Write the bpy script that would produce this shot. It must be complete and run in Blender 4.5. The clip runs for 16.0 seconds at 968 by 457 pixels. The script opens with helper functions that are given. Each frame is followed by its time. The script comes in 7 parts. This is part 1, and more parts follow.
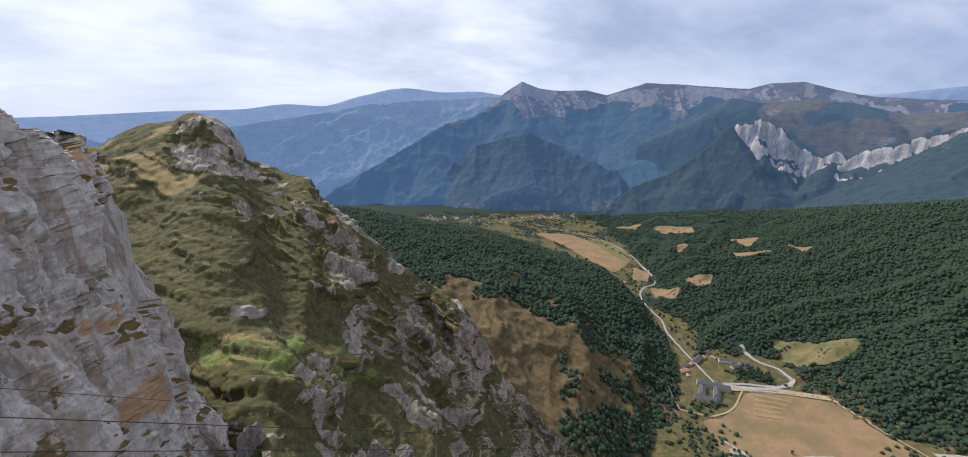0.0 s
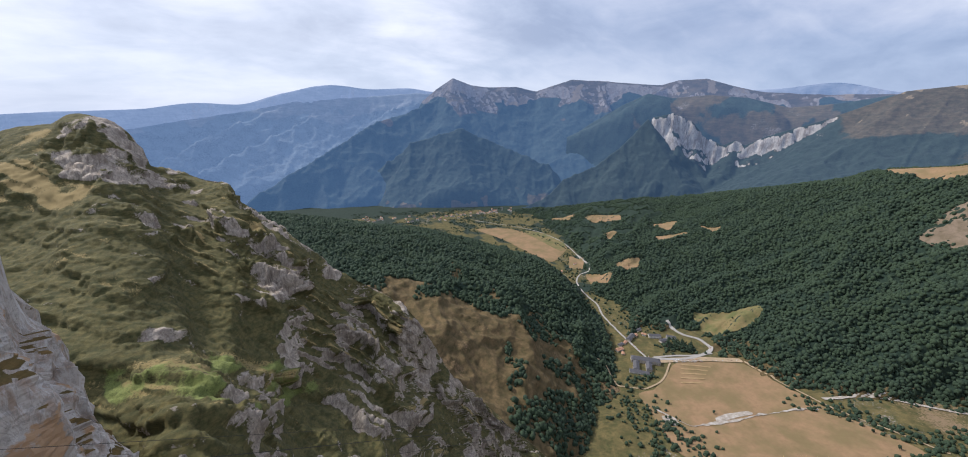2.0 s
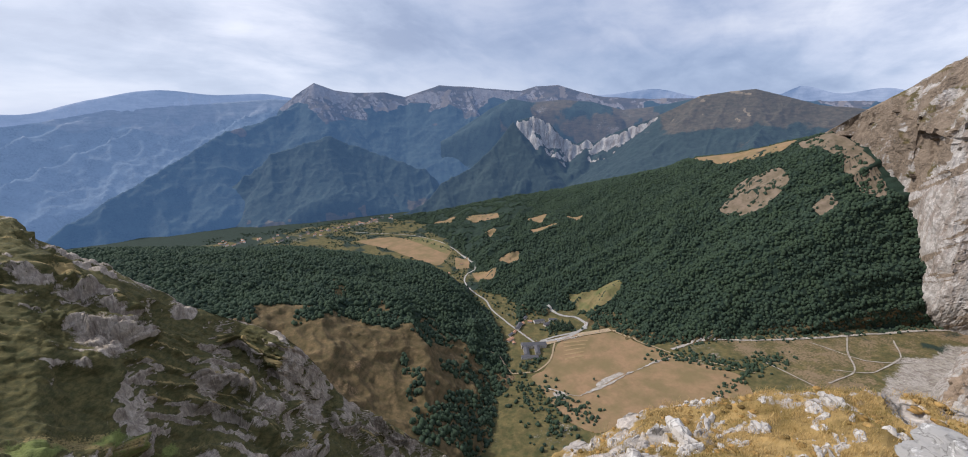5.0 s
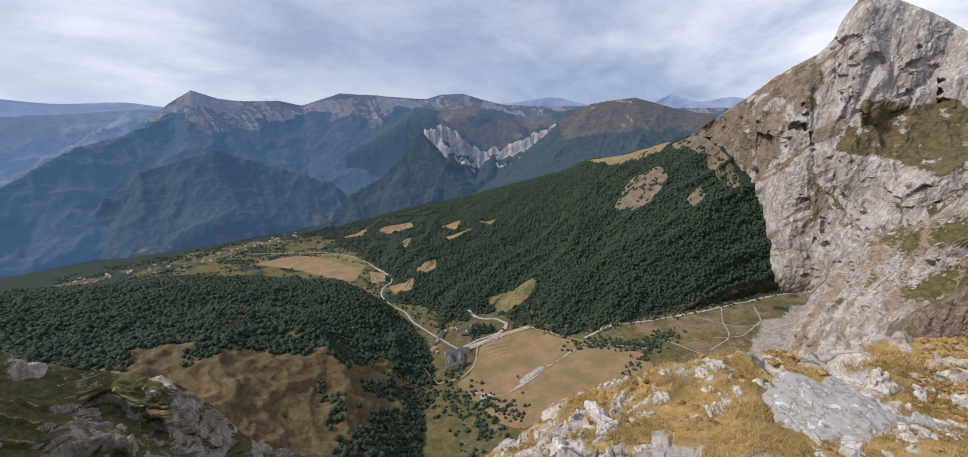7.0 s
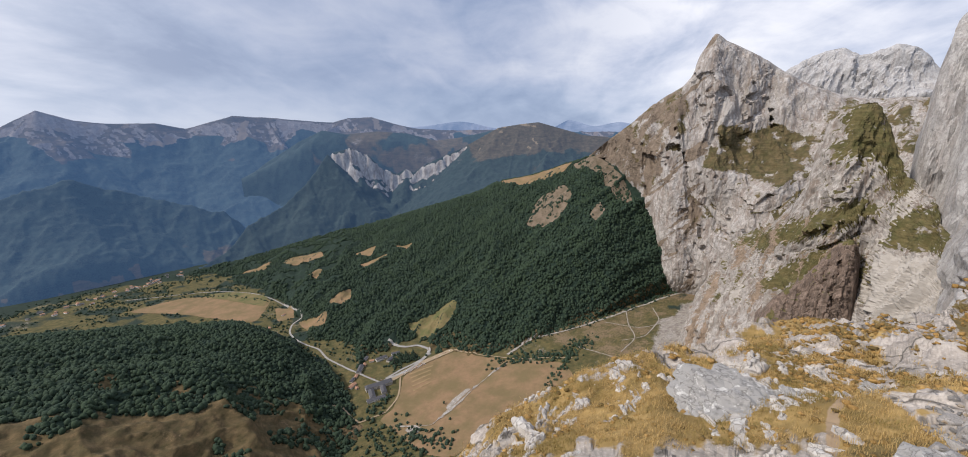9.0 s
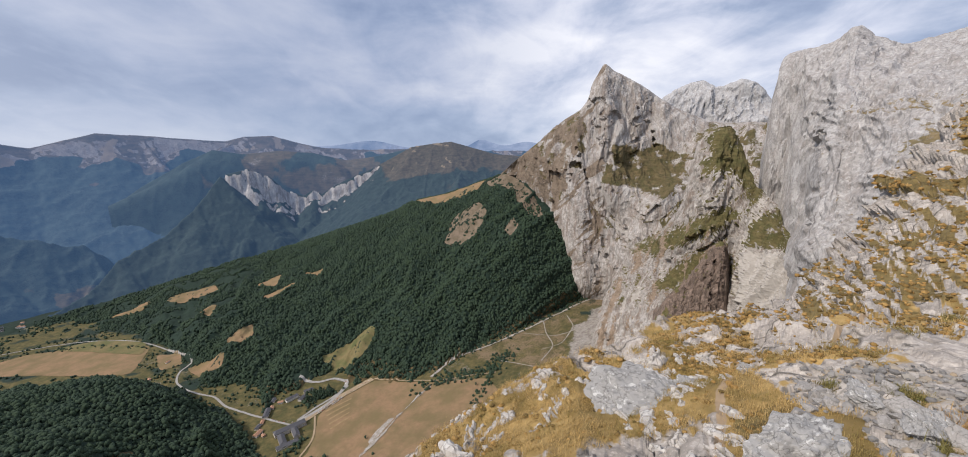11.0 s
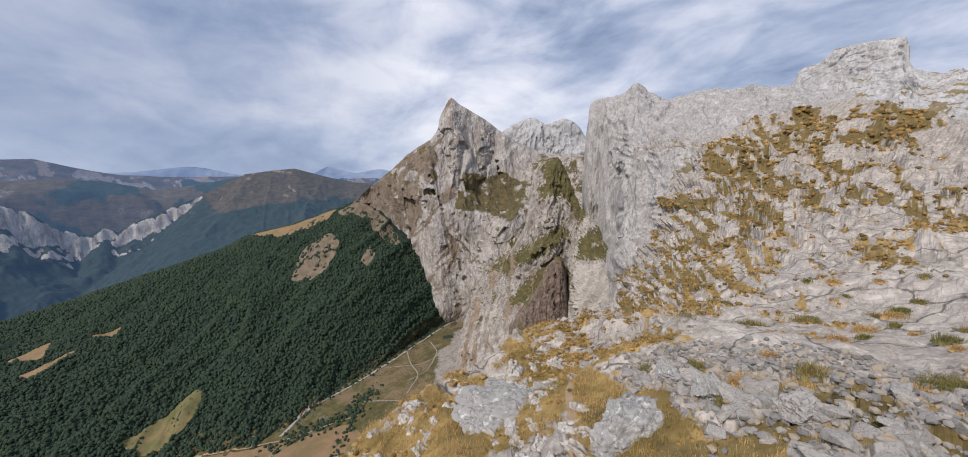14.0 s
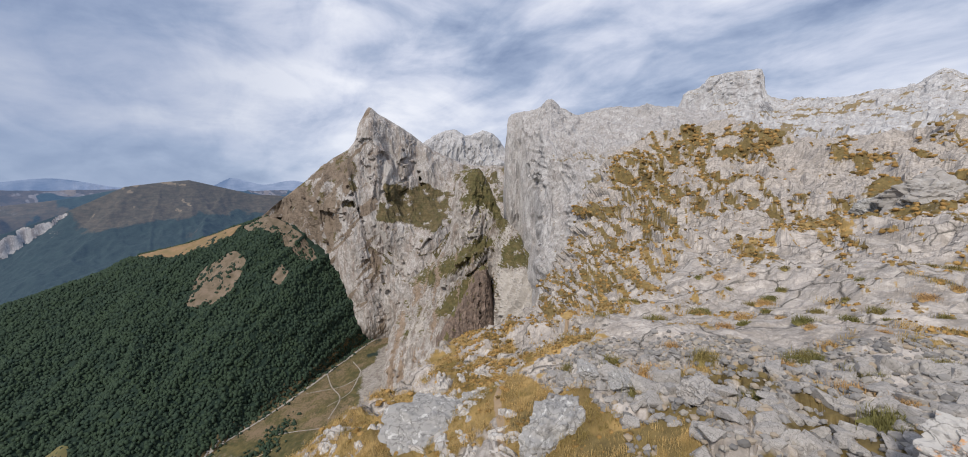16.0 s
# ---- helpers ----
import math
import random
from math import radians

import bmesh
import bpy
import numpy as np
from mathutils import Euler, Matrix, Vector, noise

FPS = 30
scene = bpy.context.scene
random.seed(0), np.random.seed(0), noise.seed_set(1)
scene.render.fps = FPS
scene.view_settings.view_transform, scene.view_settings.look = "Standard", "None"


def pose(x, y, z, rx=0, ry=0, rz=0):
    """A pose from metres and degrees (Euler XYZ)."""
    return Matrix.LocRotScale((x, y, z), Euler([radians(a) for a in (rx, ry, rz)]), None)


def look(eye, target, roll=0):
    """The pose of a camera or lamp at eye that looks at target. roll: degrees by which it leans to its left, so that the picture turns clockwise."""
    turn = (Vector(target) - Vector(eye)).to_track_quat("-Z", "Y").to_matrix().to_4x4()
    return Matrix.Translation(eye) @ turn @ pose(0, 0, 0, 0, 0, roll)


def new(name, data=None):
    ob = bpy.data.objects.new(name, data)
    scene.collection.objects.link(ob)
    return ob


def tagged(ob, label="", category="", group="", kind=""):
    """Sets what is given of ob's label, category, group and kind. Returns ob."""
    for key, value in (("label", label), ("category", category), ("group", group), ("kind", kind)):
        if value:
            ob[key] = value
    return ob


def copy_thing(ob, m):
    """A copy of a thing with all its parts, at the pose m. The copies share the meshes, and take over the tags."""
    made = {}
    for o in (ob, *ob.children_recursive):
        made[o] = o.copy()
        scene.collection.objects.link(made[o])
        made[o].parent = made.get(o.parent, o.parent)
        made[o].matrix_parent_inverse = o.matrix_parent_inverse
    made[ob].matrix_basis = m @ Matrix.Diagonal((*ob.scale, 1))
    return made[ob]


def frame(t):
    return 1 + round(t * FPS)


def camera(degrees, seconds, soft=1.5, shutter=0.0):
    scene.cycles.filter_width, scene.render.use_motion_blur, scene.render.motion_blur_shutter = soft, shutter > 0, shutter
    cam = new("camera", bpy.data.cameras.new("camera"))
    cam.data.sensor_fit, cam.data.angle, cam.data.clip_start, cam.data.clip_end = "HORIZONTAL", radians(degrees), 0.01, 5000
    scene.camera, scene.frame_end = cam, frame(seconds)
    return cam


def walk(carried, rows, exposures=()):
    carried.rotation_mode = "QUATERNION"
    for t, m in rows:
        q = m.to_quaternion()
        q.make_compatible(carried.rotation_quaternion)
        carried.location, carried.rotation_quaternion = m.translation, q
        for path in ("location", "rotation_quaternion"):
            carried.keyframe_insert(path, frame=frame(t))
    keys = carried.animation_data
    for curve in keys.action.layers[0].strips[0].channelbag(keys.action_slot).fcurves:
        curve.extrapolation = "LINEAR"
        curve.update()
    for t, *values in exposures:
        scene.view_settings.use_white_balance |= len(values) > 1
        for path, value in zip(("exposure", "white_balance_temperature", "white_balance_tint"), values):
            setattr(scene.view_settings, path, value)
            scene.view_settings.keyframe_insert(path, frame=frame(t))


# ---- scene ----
cam = camera(101.84, 16.0, 1.0)
PATH = [
    (0, pose(0, 0, 0, 73.00, 0.00, -0.00)),
    (0.5, pose(0, 0, 0, 72.46, 0.13, -2.43)),
    (1, pose(0, 0, 0, 72.93, 0.28, -5.18)),
    (1.5, pose(0, 0, 0, 72.58, 0.68, -7.47)),
    (2, pose(0, 0, 0, 72.53, 0.50, -9.40)),
    (2.5, pose(0, 0, 0, 72.83, 0.51, -11.80)),
    (3, pose(0, 0, 0, 72.77, 0.44, -15.26)),
    (3.5, pose(0, 0, 0, 72.86, 0.74, -18.29)),
    (4, pose(0, 0, 0, 72.99, 0.95, -21.17)),
    (6.5, pose(0, 0, 0, 73.32, 1.49, -37.03)),
    (7, pose(0, 0, 0, 73.74, 1.62, -40.31)),
    (7.5, pose(0, 0, 0, 74.11, 1.49, -43.52)),
    (8, pose(0, 0, 0, 74.96, 1.40, -46.65)),
    (8.5, pose(0, 0, 0, 75.74, 1.51, -49.59)),
    (9, pose(0, 0, 0, 76.58, 1.72, -52.78)),
    (11.5, pose(0, 0, 0, 79.25, 1.47, -69.00)),
    (12, pose(0, 0, 0, 79.64, 1.00, -73.49)),
    (12.5, pose(0, 0, 0, 79.99, 1.20, -77.50)),
    (13, pose(0, 0, 0, 80.48, 1.47, -79.79)),
    (13.5, pose(0, 0, 0, 81.43, 1.39, -83.16)),
    (14, pose(0, 0, 0, 82.10, 1.79, -85.93)),
    (14.5, pose(0, 0, 0, 82.00, 2.06, -88.60)),
    (15, pose(0, 0, 0, 82.60, 1.92, -91.38)),
    (15.5, pose(0, 0, 0, 82.70, 1.95, -94.26)),
    (16, pose(0, 0, 0, 83.27, 2.07, -97.11)),
]
EXPOSURE = [(0, 0.14, 6180, 13), (4, 0.06, 6180, 13), (8, -0.08, 6320, 13), (12, -0.12, 6360, 13), (14, -0.2, 6280, 13), (16, -0.22, 6250, 12)]
walk(cam, PATH, EXPOSURE)

# ---- light ----
SUN_AZ, SUN_EL = -54.0, 43.0


def bearing(az, el=0.0):
    a, e = radians(az), radians(el)
    return Vector((math.sin(a) * math.cos(e), math.cos(a) * math.cos(e), math.sin(e)))


sun = new("sun", bpy.data.lights.new("sun", "SUN"))
sun.data.energy, sun.data.angle, sun.data.color = 3.9, radians(7), (1.0, 0.92, 0.80)
sun.matrix_world = look(bearing(SUN_AZ, SUN_EL) * 50, (0, 0, 0))


class Nodes:
    """Short hand for building a node tree."""

    def __init__(self, tree):
        self.tree = tree
        tree.nodes.clear()

    def put(self, kind, *links, **values):
        n = self.tree.nodes.new(kind)
        for k, v in values.items():
            if k.startswith("_"):
                n.inputs[int(k[1:])].default_value = v
            elif k == "stops":
                ramp = n.color_ramp
                while len(ramp.elements) < len(v):
                    ramp.elements.new(0.5)
                for e, (p, c) in zip(ramp.elements, v):
                    e.position, e.color = p, (*c, 1) if len(c) == 3 else c
            elif k == "operation":
                n.operation = v
            elif k == "rotation_type":
                n.rotation_type = v
            elif k == "attribute_name":
                n.attribute_name = v
            elif k == "feature":
                n.feature = v
        for slot, sock in links:
            self.tree.links.new(sock, n.inputs[slot])
        return n

    def math(self, op, a, b=None, c=None, clamp=False):
        n = self.tree.nodes.new("ShaderNodeMath")
        n.operation, n.use_clamp = op, clamp
        for i, v in enumerate((a, b, c)):
            if v is None:
                continue
            if hasattr(v, "is_linked"):
                self.tree.links.new(v, n.inputs[i])
            else:
                n.inputs[i].default_value = v
        return n.outputs[0]

    def noise(self, vec, scale, detail=5, rough=0.55, warp=0.0):
        return self.put("ShaderNodeTexNoise", (0, vec), _2=scale, _3=detail, _4=rough, _8=warp).outputs[0]

    def mix(self, fac, a, b):
        n = self.tree.nodes.new("ShaderNodeMix")
        n.data_type = "RGBA"
        for i, v in ((0, fac), (6, a), (7, b)):
            if hasattr(v, "is_linked"):
                self.tree.links.new(v, n.inputs[i])
            else:
                n.inputs[i].default_value = v if i == 0 else (*v, 1)
        return n.outputs[2]

    def ramp(self, fac, *stops):
        return self.put("ShaderNodeValToRGB", (0, fac), stops=stops).outputs[0]

    def stretch(self, vec, sx, sy, sz):
        return self.put("ShaderNodeVectorMath", (0, vec), operation="MULTIPLY", _1=(sx, sy, sz)).outputs[0]


def make_world():
    world = bpy.data.worlds.new("sky")
    scene.world = world
    world.use_nodes = True
    n = Nodes(world.node_tree)
    d = n.put("ShaderNodeTexCoord").outputs["Generated"]
    xyz = n.put("ShaderNodeSeparateXYZ", (0, d)).outputs
    up = n.math("MAXIMUM", xyz[2], 0.0)
    lift = n.math("ADD", up, 0.30)
    plane = n.put("ShaderNodeCombineXYZ", (0, n.math("DIVIDE", xyz[0], lift)), (1, n.math("DIVIDE", xyz[1], lift))).outputs[0]
    turned = n.put("ShaderNodeVectorRotate", (0, plane), rotation_type="Z_AXIS", _3=radians(-28)).outputs[0]
    big = n.noise(n.stretch(turned, 0.8, 1.0, 1.0), 0.95, 3, 0.5, 0.25)
    heaps = n.noise(n.stretch(d, 1.0, 1.0, 2.6), 3.4, 7, 0.56, 0.35)
    fine = n.noise(n.stretch(turned, 0.7, 1.2, 1), 3.4, 8, 0.6, 0.5)
    cover = n.math("ADD", n.math("ADD", n.math("MULTIPLY", big, 0.42), n.math("MULTIPLY", heaps, 0.40)), n.math("MULTIPLY", fine, 0.18))
    cloud = n.ramp(cover, (0.39, (0.20, 0.265, 0.41)), (0.455, (0.38, 0.45, 0.59)), (0.52, (0.62, 0.66, 0.765)), (0.60, (0.88, 0.89, 0.925)))
    # the overcast is brighter round the veiled sun and bluer away from it
    toward = n.put("ShaderNodeVectorMath", (0, d), operation="DOT_PRODUCT", _1=tuple(bearing(SUN_AZ + 24, 25))).outputs["Value"]
    near = n.ramp(toward, (0.25, (0, 0, 0)), (0.95, (1, 1, 1)))
    cloud = n.mix(n.math("MULTIPLY", near, 0.5), cloud, (0.74, 0.765, 0.82))
    away = n.put("ShaderNodeVectorMath", (0, d), operation="DOT_PRODUCT", _1=tuple(bearing(40, 11))).outputs["Value"]
    cloud = n.mix(n.math("MULTIPLY", n.ramp(away, (0.80, (0, 0, 0)), (1.0, (1, 1, 1))), 0.6), cloud, (0.25, 0.32, 0.47))
    low = n.ramp(xyz[2], (0.0, (1, 1, 1)), (0.14, (0, 0, 0)))
    cloud = n.mix(n.math("MULTIPLY", low, 0.45), cloud, (0.44, 0.54, 0.70))
    air = n.put("ShaderNodeTexSky")
    air.sky_type, air.sun_disc, air.sun_elevation, air.sun_rotation = "NISHITA", False, radians(SUN_EL), radians(SUN_AZ)
    b1 = n.put("ShaderNodeBackground", (0, air.outputs[0]), _1=0.08)
    b2 = n.put("ShaderNodeBackground", (0, cloud), _1=1.22)
    both = n.put("ShaderNodeMixShader", (1, b1.outputs[0]), (2, b2.outputs[0]), _0=0.9)
    n.put("ShaderNodeOutputWorld", (0, both.outputs[0]))


make_world()


# ---- materials ----
def surface(name, color_of, rough=0.9, bump=None, haze_glow=None):
    """A material; color_of(nodes, object coordinates) gives colour (and height) sockets."""
    m = bpy.data.materials.new(name)
    m.use_nodes = True
    n = Nodes(m.node_tree)
    vec = n.put("ShaderNodeTexCoord").outputs["Object"]
    got = color_of(n, vec)
    col, height = got if isinstance(got, tuple) and len(got) == 2 else (got, None)
    p = n.put("ShaderNodeBsdfPrincipled")
    p.inputs["Roughness"].default_value = rough
    p.inputs["Specular IOR Level"].default_value = 0.25
    if hasattr(col, "is_linked"):
        m.node_tree.links.new(col, p.inputs["Base Color"])
    else:
        p.inputs["Base Color"].default_value = (*col, 1)
    if height is not None:
        b = n.put("ShaderNodeBump", (2, height), _0=bump[0], _1=bump[1])
        m.node_tree.links.new(b.outputs[0], p.inputs["Normal"])
    # constant emission that stands in for air haze on the backdrop
    if haze_glow:
        p.inputs["Emission Color"].default_value = (*haze_glow[0], 1)
        p.inputs["Emission Strength"].default_value = haze_glow[1]
    n.put("ShaderNodeOutputMaterial", (0, p.outputs[0]))
    return m


def mountain(name, unit, rock, rock2, grass, grass2, stain=(0.16, 0.13, 0.11), wood=(0.03, 0.055, 0.025), haze_glow=None, rough_bump=0.9, soil=(0.3, 0.22, 0.14), cracks=0.0):
    """Rock, turf, woodland and bare soil, laid by the attributes of the ground; unit is the size of its larger marks in metres."""

    def color(n, vec):
        k = 1.0 / unit
        grain = n.noise(vec, 6 * k, 8, 0.65)
        patch = n.noise(vec, 0.9 * k, 6, 0.6, 0.4)
        hang = n.noise(n.stretch(vec, 1, 1, 0.16), 2.2 * k, 6, 0.6, 0.6)
        stone = n.mix(n.ramp(patch, (0.38, (0, 0, 0)), (0.60, (1, 1, 1))), rock, rock2)
        stone = n.mix(n.math("MULTIPLY", n.ramp(hang, (0.46, (0, 0, 0)), (0.60, (1, 1, 1))), 0.75), stone, stain)
        runs = n.noise(n.stretch(vec, 1, 1, 0.22), 5.5 * k, 7, 0.68, 0.5)
        stone = n.mix(n.math("MULTIPLY", n.ramp(runs, (0.52, (0, 0, 0)), (0.64, (1, 1, 1))), 0.6), stone, tuple(min(0.6, 1.35 * c) for c in rock))
        stone = n.mix(n.math("MULTIPLY", n.ramp(grain, (0.36, (1, 1, 1)), (0.50, (0, 0, 0))), 0.5), stone, tuple(0.4 * c for c in rock))
        # joints: thin dark lines where a noise crosses its middle
        joint = n.math("ABSOLUTE", n.math("SUBTRACT", n.noise(n.stretch(vec, 1, 1, 0.5), 1.6 * k, 7, 0.62, 0.8), 0.5))
        stone = n.mix(n.math("MULTIPLY", n.ramp(joint, (0.0, (1, 1, 1)), (0.022, (0, 0, 0))), 0.45), stone, tuple(0.3 * c for c in rock))
        fissure = None
        if cracks:
            bent = n.put("ShaderNodeVectorMath", (0, vec), (1, n.put("ShaderNodeTexNoise", (0, vec), _2=0.6, _3=3).outputs[1]), operation="ADD").outputs[0]
            cells = n.put("ShaderNodeTexVoronoi", (0, n.stretch(bent, 1, 0.55, 1)), feature="DISTANCE_TO_EDGE", _2=cracks).outputs[0]
            fissure = n.ramp(cells, (0.0, (1, 1, 1)), (0.03, (0, 0, 0)))
            broken = n.math("MULTIPLY", fissure, n.ramp(n.noise(vec, 0.5, 3), (0.34, (0, 0, 0)), (0.48, (1, 1, 1))))
            stone = n.mix(n.math("MULTIPLY", broken, 0.92), stone, (0.04, 0.036, 0.03))
            fissure = broken
            small = n.put("ShaderNodeTexVoronoi", (0, bent), feature="DISTANCE_TO_EDGE", _2=cracks * 3.4).outputs[0]
            hair = n.math("MULTIPLY", n.ramp(small, (0.0, (1, 1, 1)), (0.045, (0, 0, 0))), n.ramp(n.noise(vec, 0.9, 3), (0.5, (0, 0, 0)), (0.6, (1, 1, 1))))
            stone = n.mix(n.math("MULTIPLY", hair, 0.45), stone, (0.08, 0.072, 0.062))
            pits = n.noise(vec, 13, 5, 0.65)
            stone = n.mix(n.math("MULTIPLY", n.ramp(pits, (0.36, (1, 1, 1)), (0.46, (0, 0, 0))), 0.35), stone, tuple(0.45 * c for c in rock))
            stone = n.mix(n.math("MULTIPLY", n.ramp(pits, (0.56, (0, 0, 0)), (0.66, (1, 1, 1))), 0.4), stone, tuple(1.4 * c for c in rock))
        turf = n.mix(n.ramp(n.noise(vec, 1.7 * k, 7, 0.62), (0.36, (0, 0, 0)), (0.62, (1, 1, 1))), grass, grass2)
        steps = n.noise(n.stretch(vec, 0.35, 0.35, 2.2), 3.2 * k, 5, 0.6, 0.4)
        turf = n.mix(n.math("MULTIPLY", n.ramp(steps, (0.40, (1, 1, 1)), (0.56, (0, 0, 0))), 0.45), turf, tuple(0.55 * c for c in grass))
        turf = n.mix(n.math("MULTIPLY", n.ramp(grain, (0.32, (1, 1, 1)), (0.5, (0, 0, 0))), 0.5), turf, tuple(0.5 * c for c in grass))
        attr = lambda a: n.put("ShaderNodeAttribute", attribute_name=a).outputs["Fac"]
        wob = n.math("ADD", n.math("MULTIPLY", n.math("SUBTRACT", grain, 0.5), 0.9), n.math("MULTIPLY", n.math("SUBTRACT", patch, 0.5), 0.5))
        edge = lambda a, w: n.ramp(n.math("ADD", attr(a), n.math("MULTIPLY", wob, w)), (0.44, (0, 0, 0)), (0.56, (1, 1, 1)))
        col = n.mix(edge("grass", 1.0), stone, turf)
        col = n.mix(edge("soil", 0.8), col, n.mix(grain, tuple(0.75 * c for c in soil), tuple(1.2 * c for c in soil)))
        leaf = n.mix(n.ramp(n.noise(vec, 9 * k, 4, 0.7), (0.35, (0, 0, 0)), (0.65, (1, 1, 1))), tuple(0.55 * c for c in wood), tuple(1.5 * c for c in wood))
        leaf = n.mix(n.ramp(n.noise(vec, 1.4 * k, 5, 0.6), (0.4, (0, 0, 0)), (0.7, (1, 1, 1))), leaf, tuple(1.5 * c for c in wood))
        col = n.mix(edge("wood", 0.5), col, leaf)
        height = n.math("ADD", n.math("ADD", grain, n.math("MULTIPLY", hang, 0.8)), n.math("MULTIPLY", n.math("MINIMUM", joint, 0.06), 6.0))
        return col, (height if fissure is None else n.math("SUBTRACT", height, fissure))

    return surface(name, color, 0.95, (rough_bump, unit * 0.25), haze_glow)


LIME, LIME2 = (0.43, 0.405, 0.385), (0.30, 0.275, 0.25)
# blue that the nearer backdrop ranges emit in place of air haze
AIR_HAZE = (0.11, 0.235, 0.49)
# paler blue emitted by the hazy range as its haze
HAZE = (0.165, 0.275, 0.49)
MAT = {
    "near_cliff": mountain("limestone_cliff", 7, (0.50, 0.475, 0.445), (0.40, 0.365, 0.33), (0.10, 0.08, 0.03), (0.2, 0.13, 0.05), stain=(0.28, 0.2, 0.145), soil=(0.38, 0.25, 0.15)),
    # soil is straw turf, wood bright green turf; both also paint sunlit parts
    "ridge": mountain("alpine_turf_and_rock", 5, (0.42, 0.37, 0.315), (0.26, 0.222, 0.18), (0.055, 0.058, 0.023), (0.125, 0.108, 0.044), soil=(0.25, 0.19, 0.085), wood=(0.115, 0.135, 0.042)),
    "hill": mountain("dry_hillside", 30, (0.36, 0.33, 0.3), (0.3, 0.27, 0.23), (0.075, 0.06, 0.026), (0.15, 0.104, 0.052), soil=(0.19, 0.128, 0.076), wood=(0.014, 0.026, 0.018)),
    "peak": mountain("limestone_peak", 48, LIME, LIME2, (0.088, 0.08, 0.036), (0.15, 0.112, 0.06), stain=(0.21, 0.165, 0.135), soil=(0.37, 0.345, 0.32), wood=(0.15, 0.118, 0.09)),
    "buttress": mountain("streaked_buttress_rock", 30, (0.40, 0.375, 0.35), (0.29, 0.265, 0.24), (0.085, 0.082, 0.032), (0.15, 0.12, 0.055), stain=(0.17, 0.125, 0.095), soil=(0.40, 0.37, 0.335), wood=(0.2, 0.152, 0.112)),
    "wall": mountain("grey_limestone_wall", 30, (0.42, 0.405, 0.395), (0.325, 0.31, 0.30), (0.16, 0.13, 0.065), (0.24, 0.18, 0.1), stain=(0.28, 0.255, 0.24)),
    "brown": mountain("brown_crag_rock", 14, (0.24, 0.18, 0.145), (0.14, 0.105, 0.085), (0.085, 0.085, 0.03), (0.15, 0.12, 0.055), stain=(0.07, 0.055, 0.045)),
    "plateau": mountain("karst_plateau", 3.0, (0.45, 0.405, 0.365), (0.35, 0.318, 0.285), (0.19, 0.132, 0.046), (0.42, 0.285, 0.112), stain=(0.25, 0.22, 0.19), cracks=0.55, wood=(0.125, 0.092, 0.036)),
    "pale": mountain("pale_limestone", 40, (0.46, 0.455, 0.46), (0.36, 0.355, 0.355), (0.2, 0.16, 0.09), (0.28, 0.21, 0.12), stain=(0.33, 0.31, 0.3)),
    "valley": mountain("valley_floor", 30, (0.36, 0.33, 0.3), (0.3, 0.27, 0.23), (0.07, 0.072, 0.028), (0.15, 0.118, 0.05), soil=(0.2, 0.145, 0.09), wood=(0.016, 0.028, 0.021)),
    # wooded backdrop: haze painted as weak blue emission, one strength per range
    "range_near": mountain("backdrop_wooded", 60, (0.40, 0.385, 0.37), (0.29, 0.275, 0.26), (0.06, 0.054, 0.036), (0.095, 0.077, 0.052), wood=(0.021, 0.032, 0.028), soil=(0.19, 0.15, 0.1), haze_glow=(AIR_HAZE, 0.15)),
    "range_mid": mountain("backdrop_middle", 120, (0.2, 0.18, 0.17), (0.15, 0.135, 0.125), (0.065, 0.057, 0.042), (0.105, 0.082, 0.06), wood=(0.023, 0.036, 0.034), soil=(0.17, 0.135, 0.1), haze_glow=(AIR_HAZE, 0.33)),
    "range_cone": mountain("backdrop_cone", 80, (0.25, 0.235, 0.225), (0.18, 0.165, 0.155), (0.07, 0.062, 0.04), (0.11, 0.085, 0.055), wood=(0.023, 0.036, 0.033), soil=(0.17, 0.13, 0.09), haze_glow=(AIR_HAZE, 0.23)),
    # haze put into blue-grey ground colours and blue emission
    "range_haze": mountain("backdrop_hazy", 130, (0.13, 0.15, 0.18), (0.10, 0.12, 0.15), (0.10, 0.12, 0.14), (0.14, 0.15, 0.17), wood=(0.06, 0.08, 0.10), haze_glow=(HAZE, 0.50)),
    "range_far": mountain("backdrop_far", 150, (0.2, 0.2, 0.22), (0.16, 0.16, 0.18), (0.12, 0.125, 0.14), (0.16, 0.165, 0.18), haze_glow=((0.20, 0.30, 0.50), 0.75)),
}

# ---- numeric tools ----
def value_noise(p, seed=0):
    p = np.asarray(p, float)
    i = np.floor(p).astype(np.int64)
    f = p - i
    f = f * f * f * (f * (f * 6 - 15) + 10)
    out = 0.0
    for dx in (0, 1):
        for dy in (0, 1):
            for dz in (0, 1):
                h = (i[..., 0] + dx) * 374761393 + (i[..., 1] + dy) * 668265263 + (i[..., 2] + dz) * 2147483647 + seed * 974711
                h = (h ^ (h >> 13)) * 1274126177
                h = (h ^ (h >> 16)) & 0xFFFF
                w = (f[..., 0] if dx else 1 - f[..., 0]) * (f[..., 1] if dy else 1 - f[..., 1]) * (f[..., 2] if dz else 1 - f[..., 2])
                out = out + w * h
    return out / 65535.0 * 2 - 1


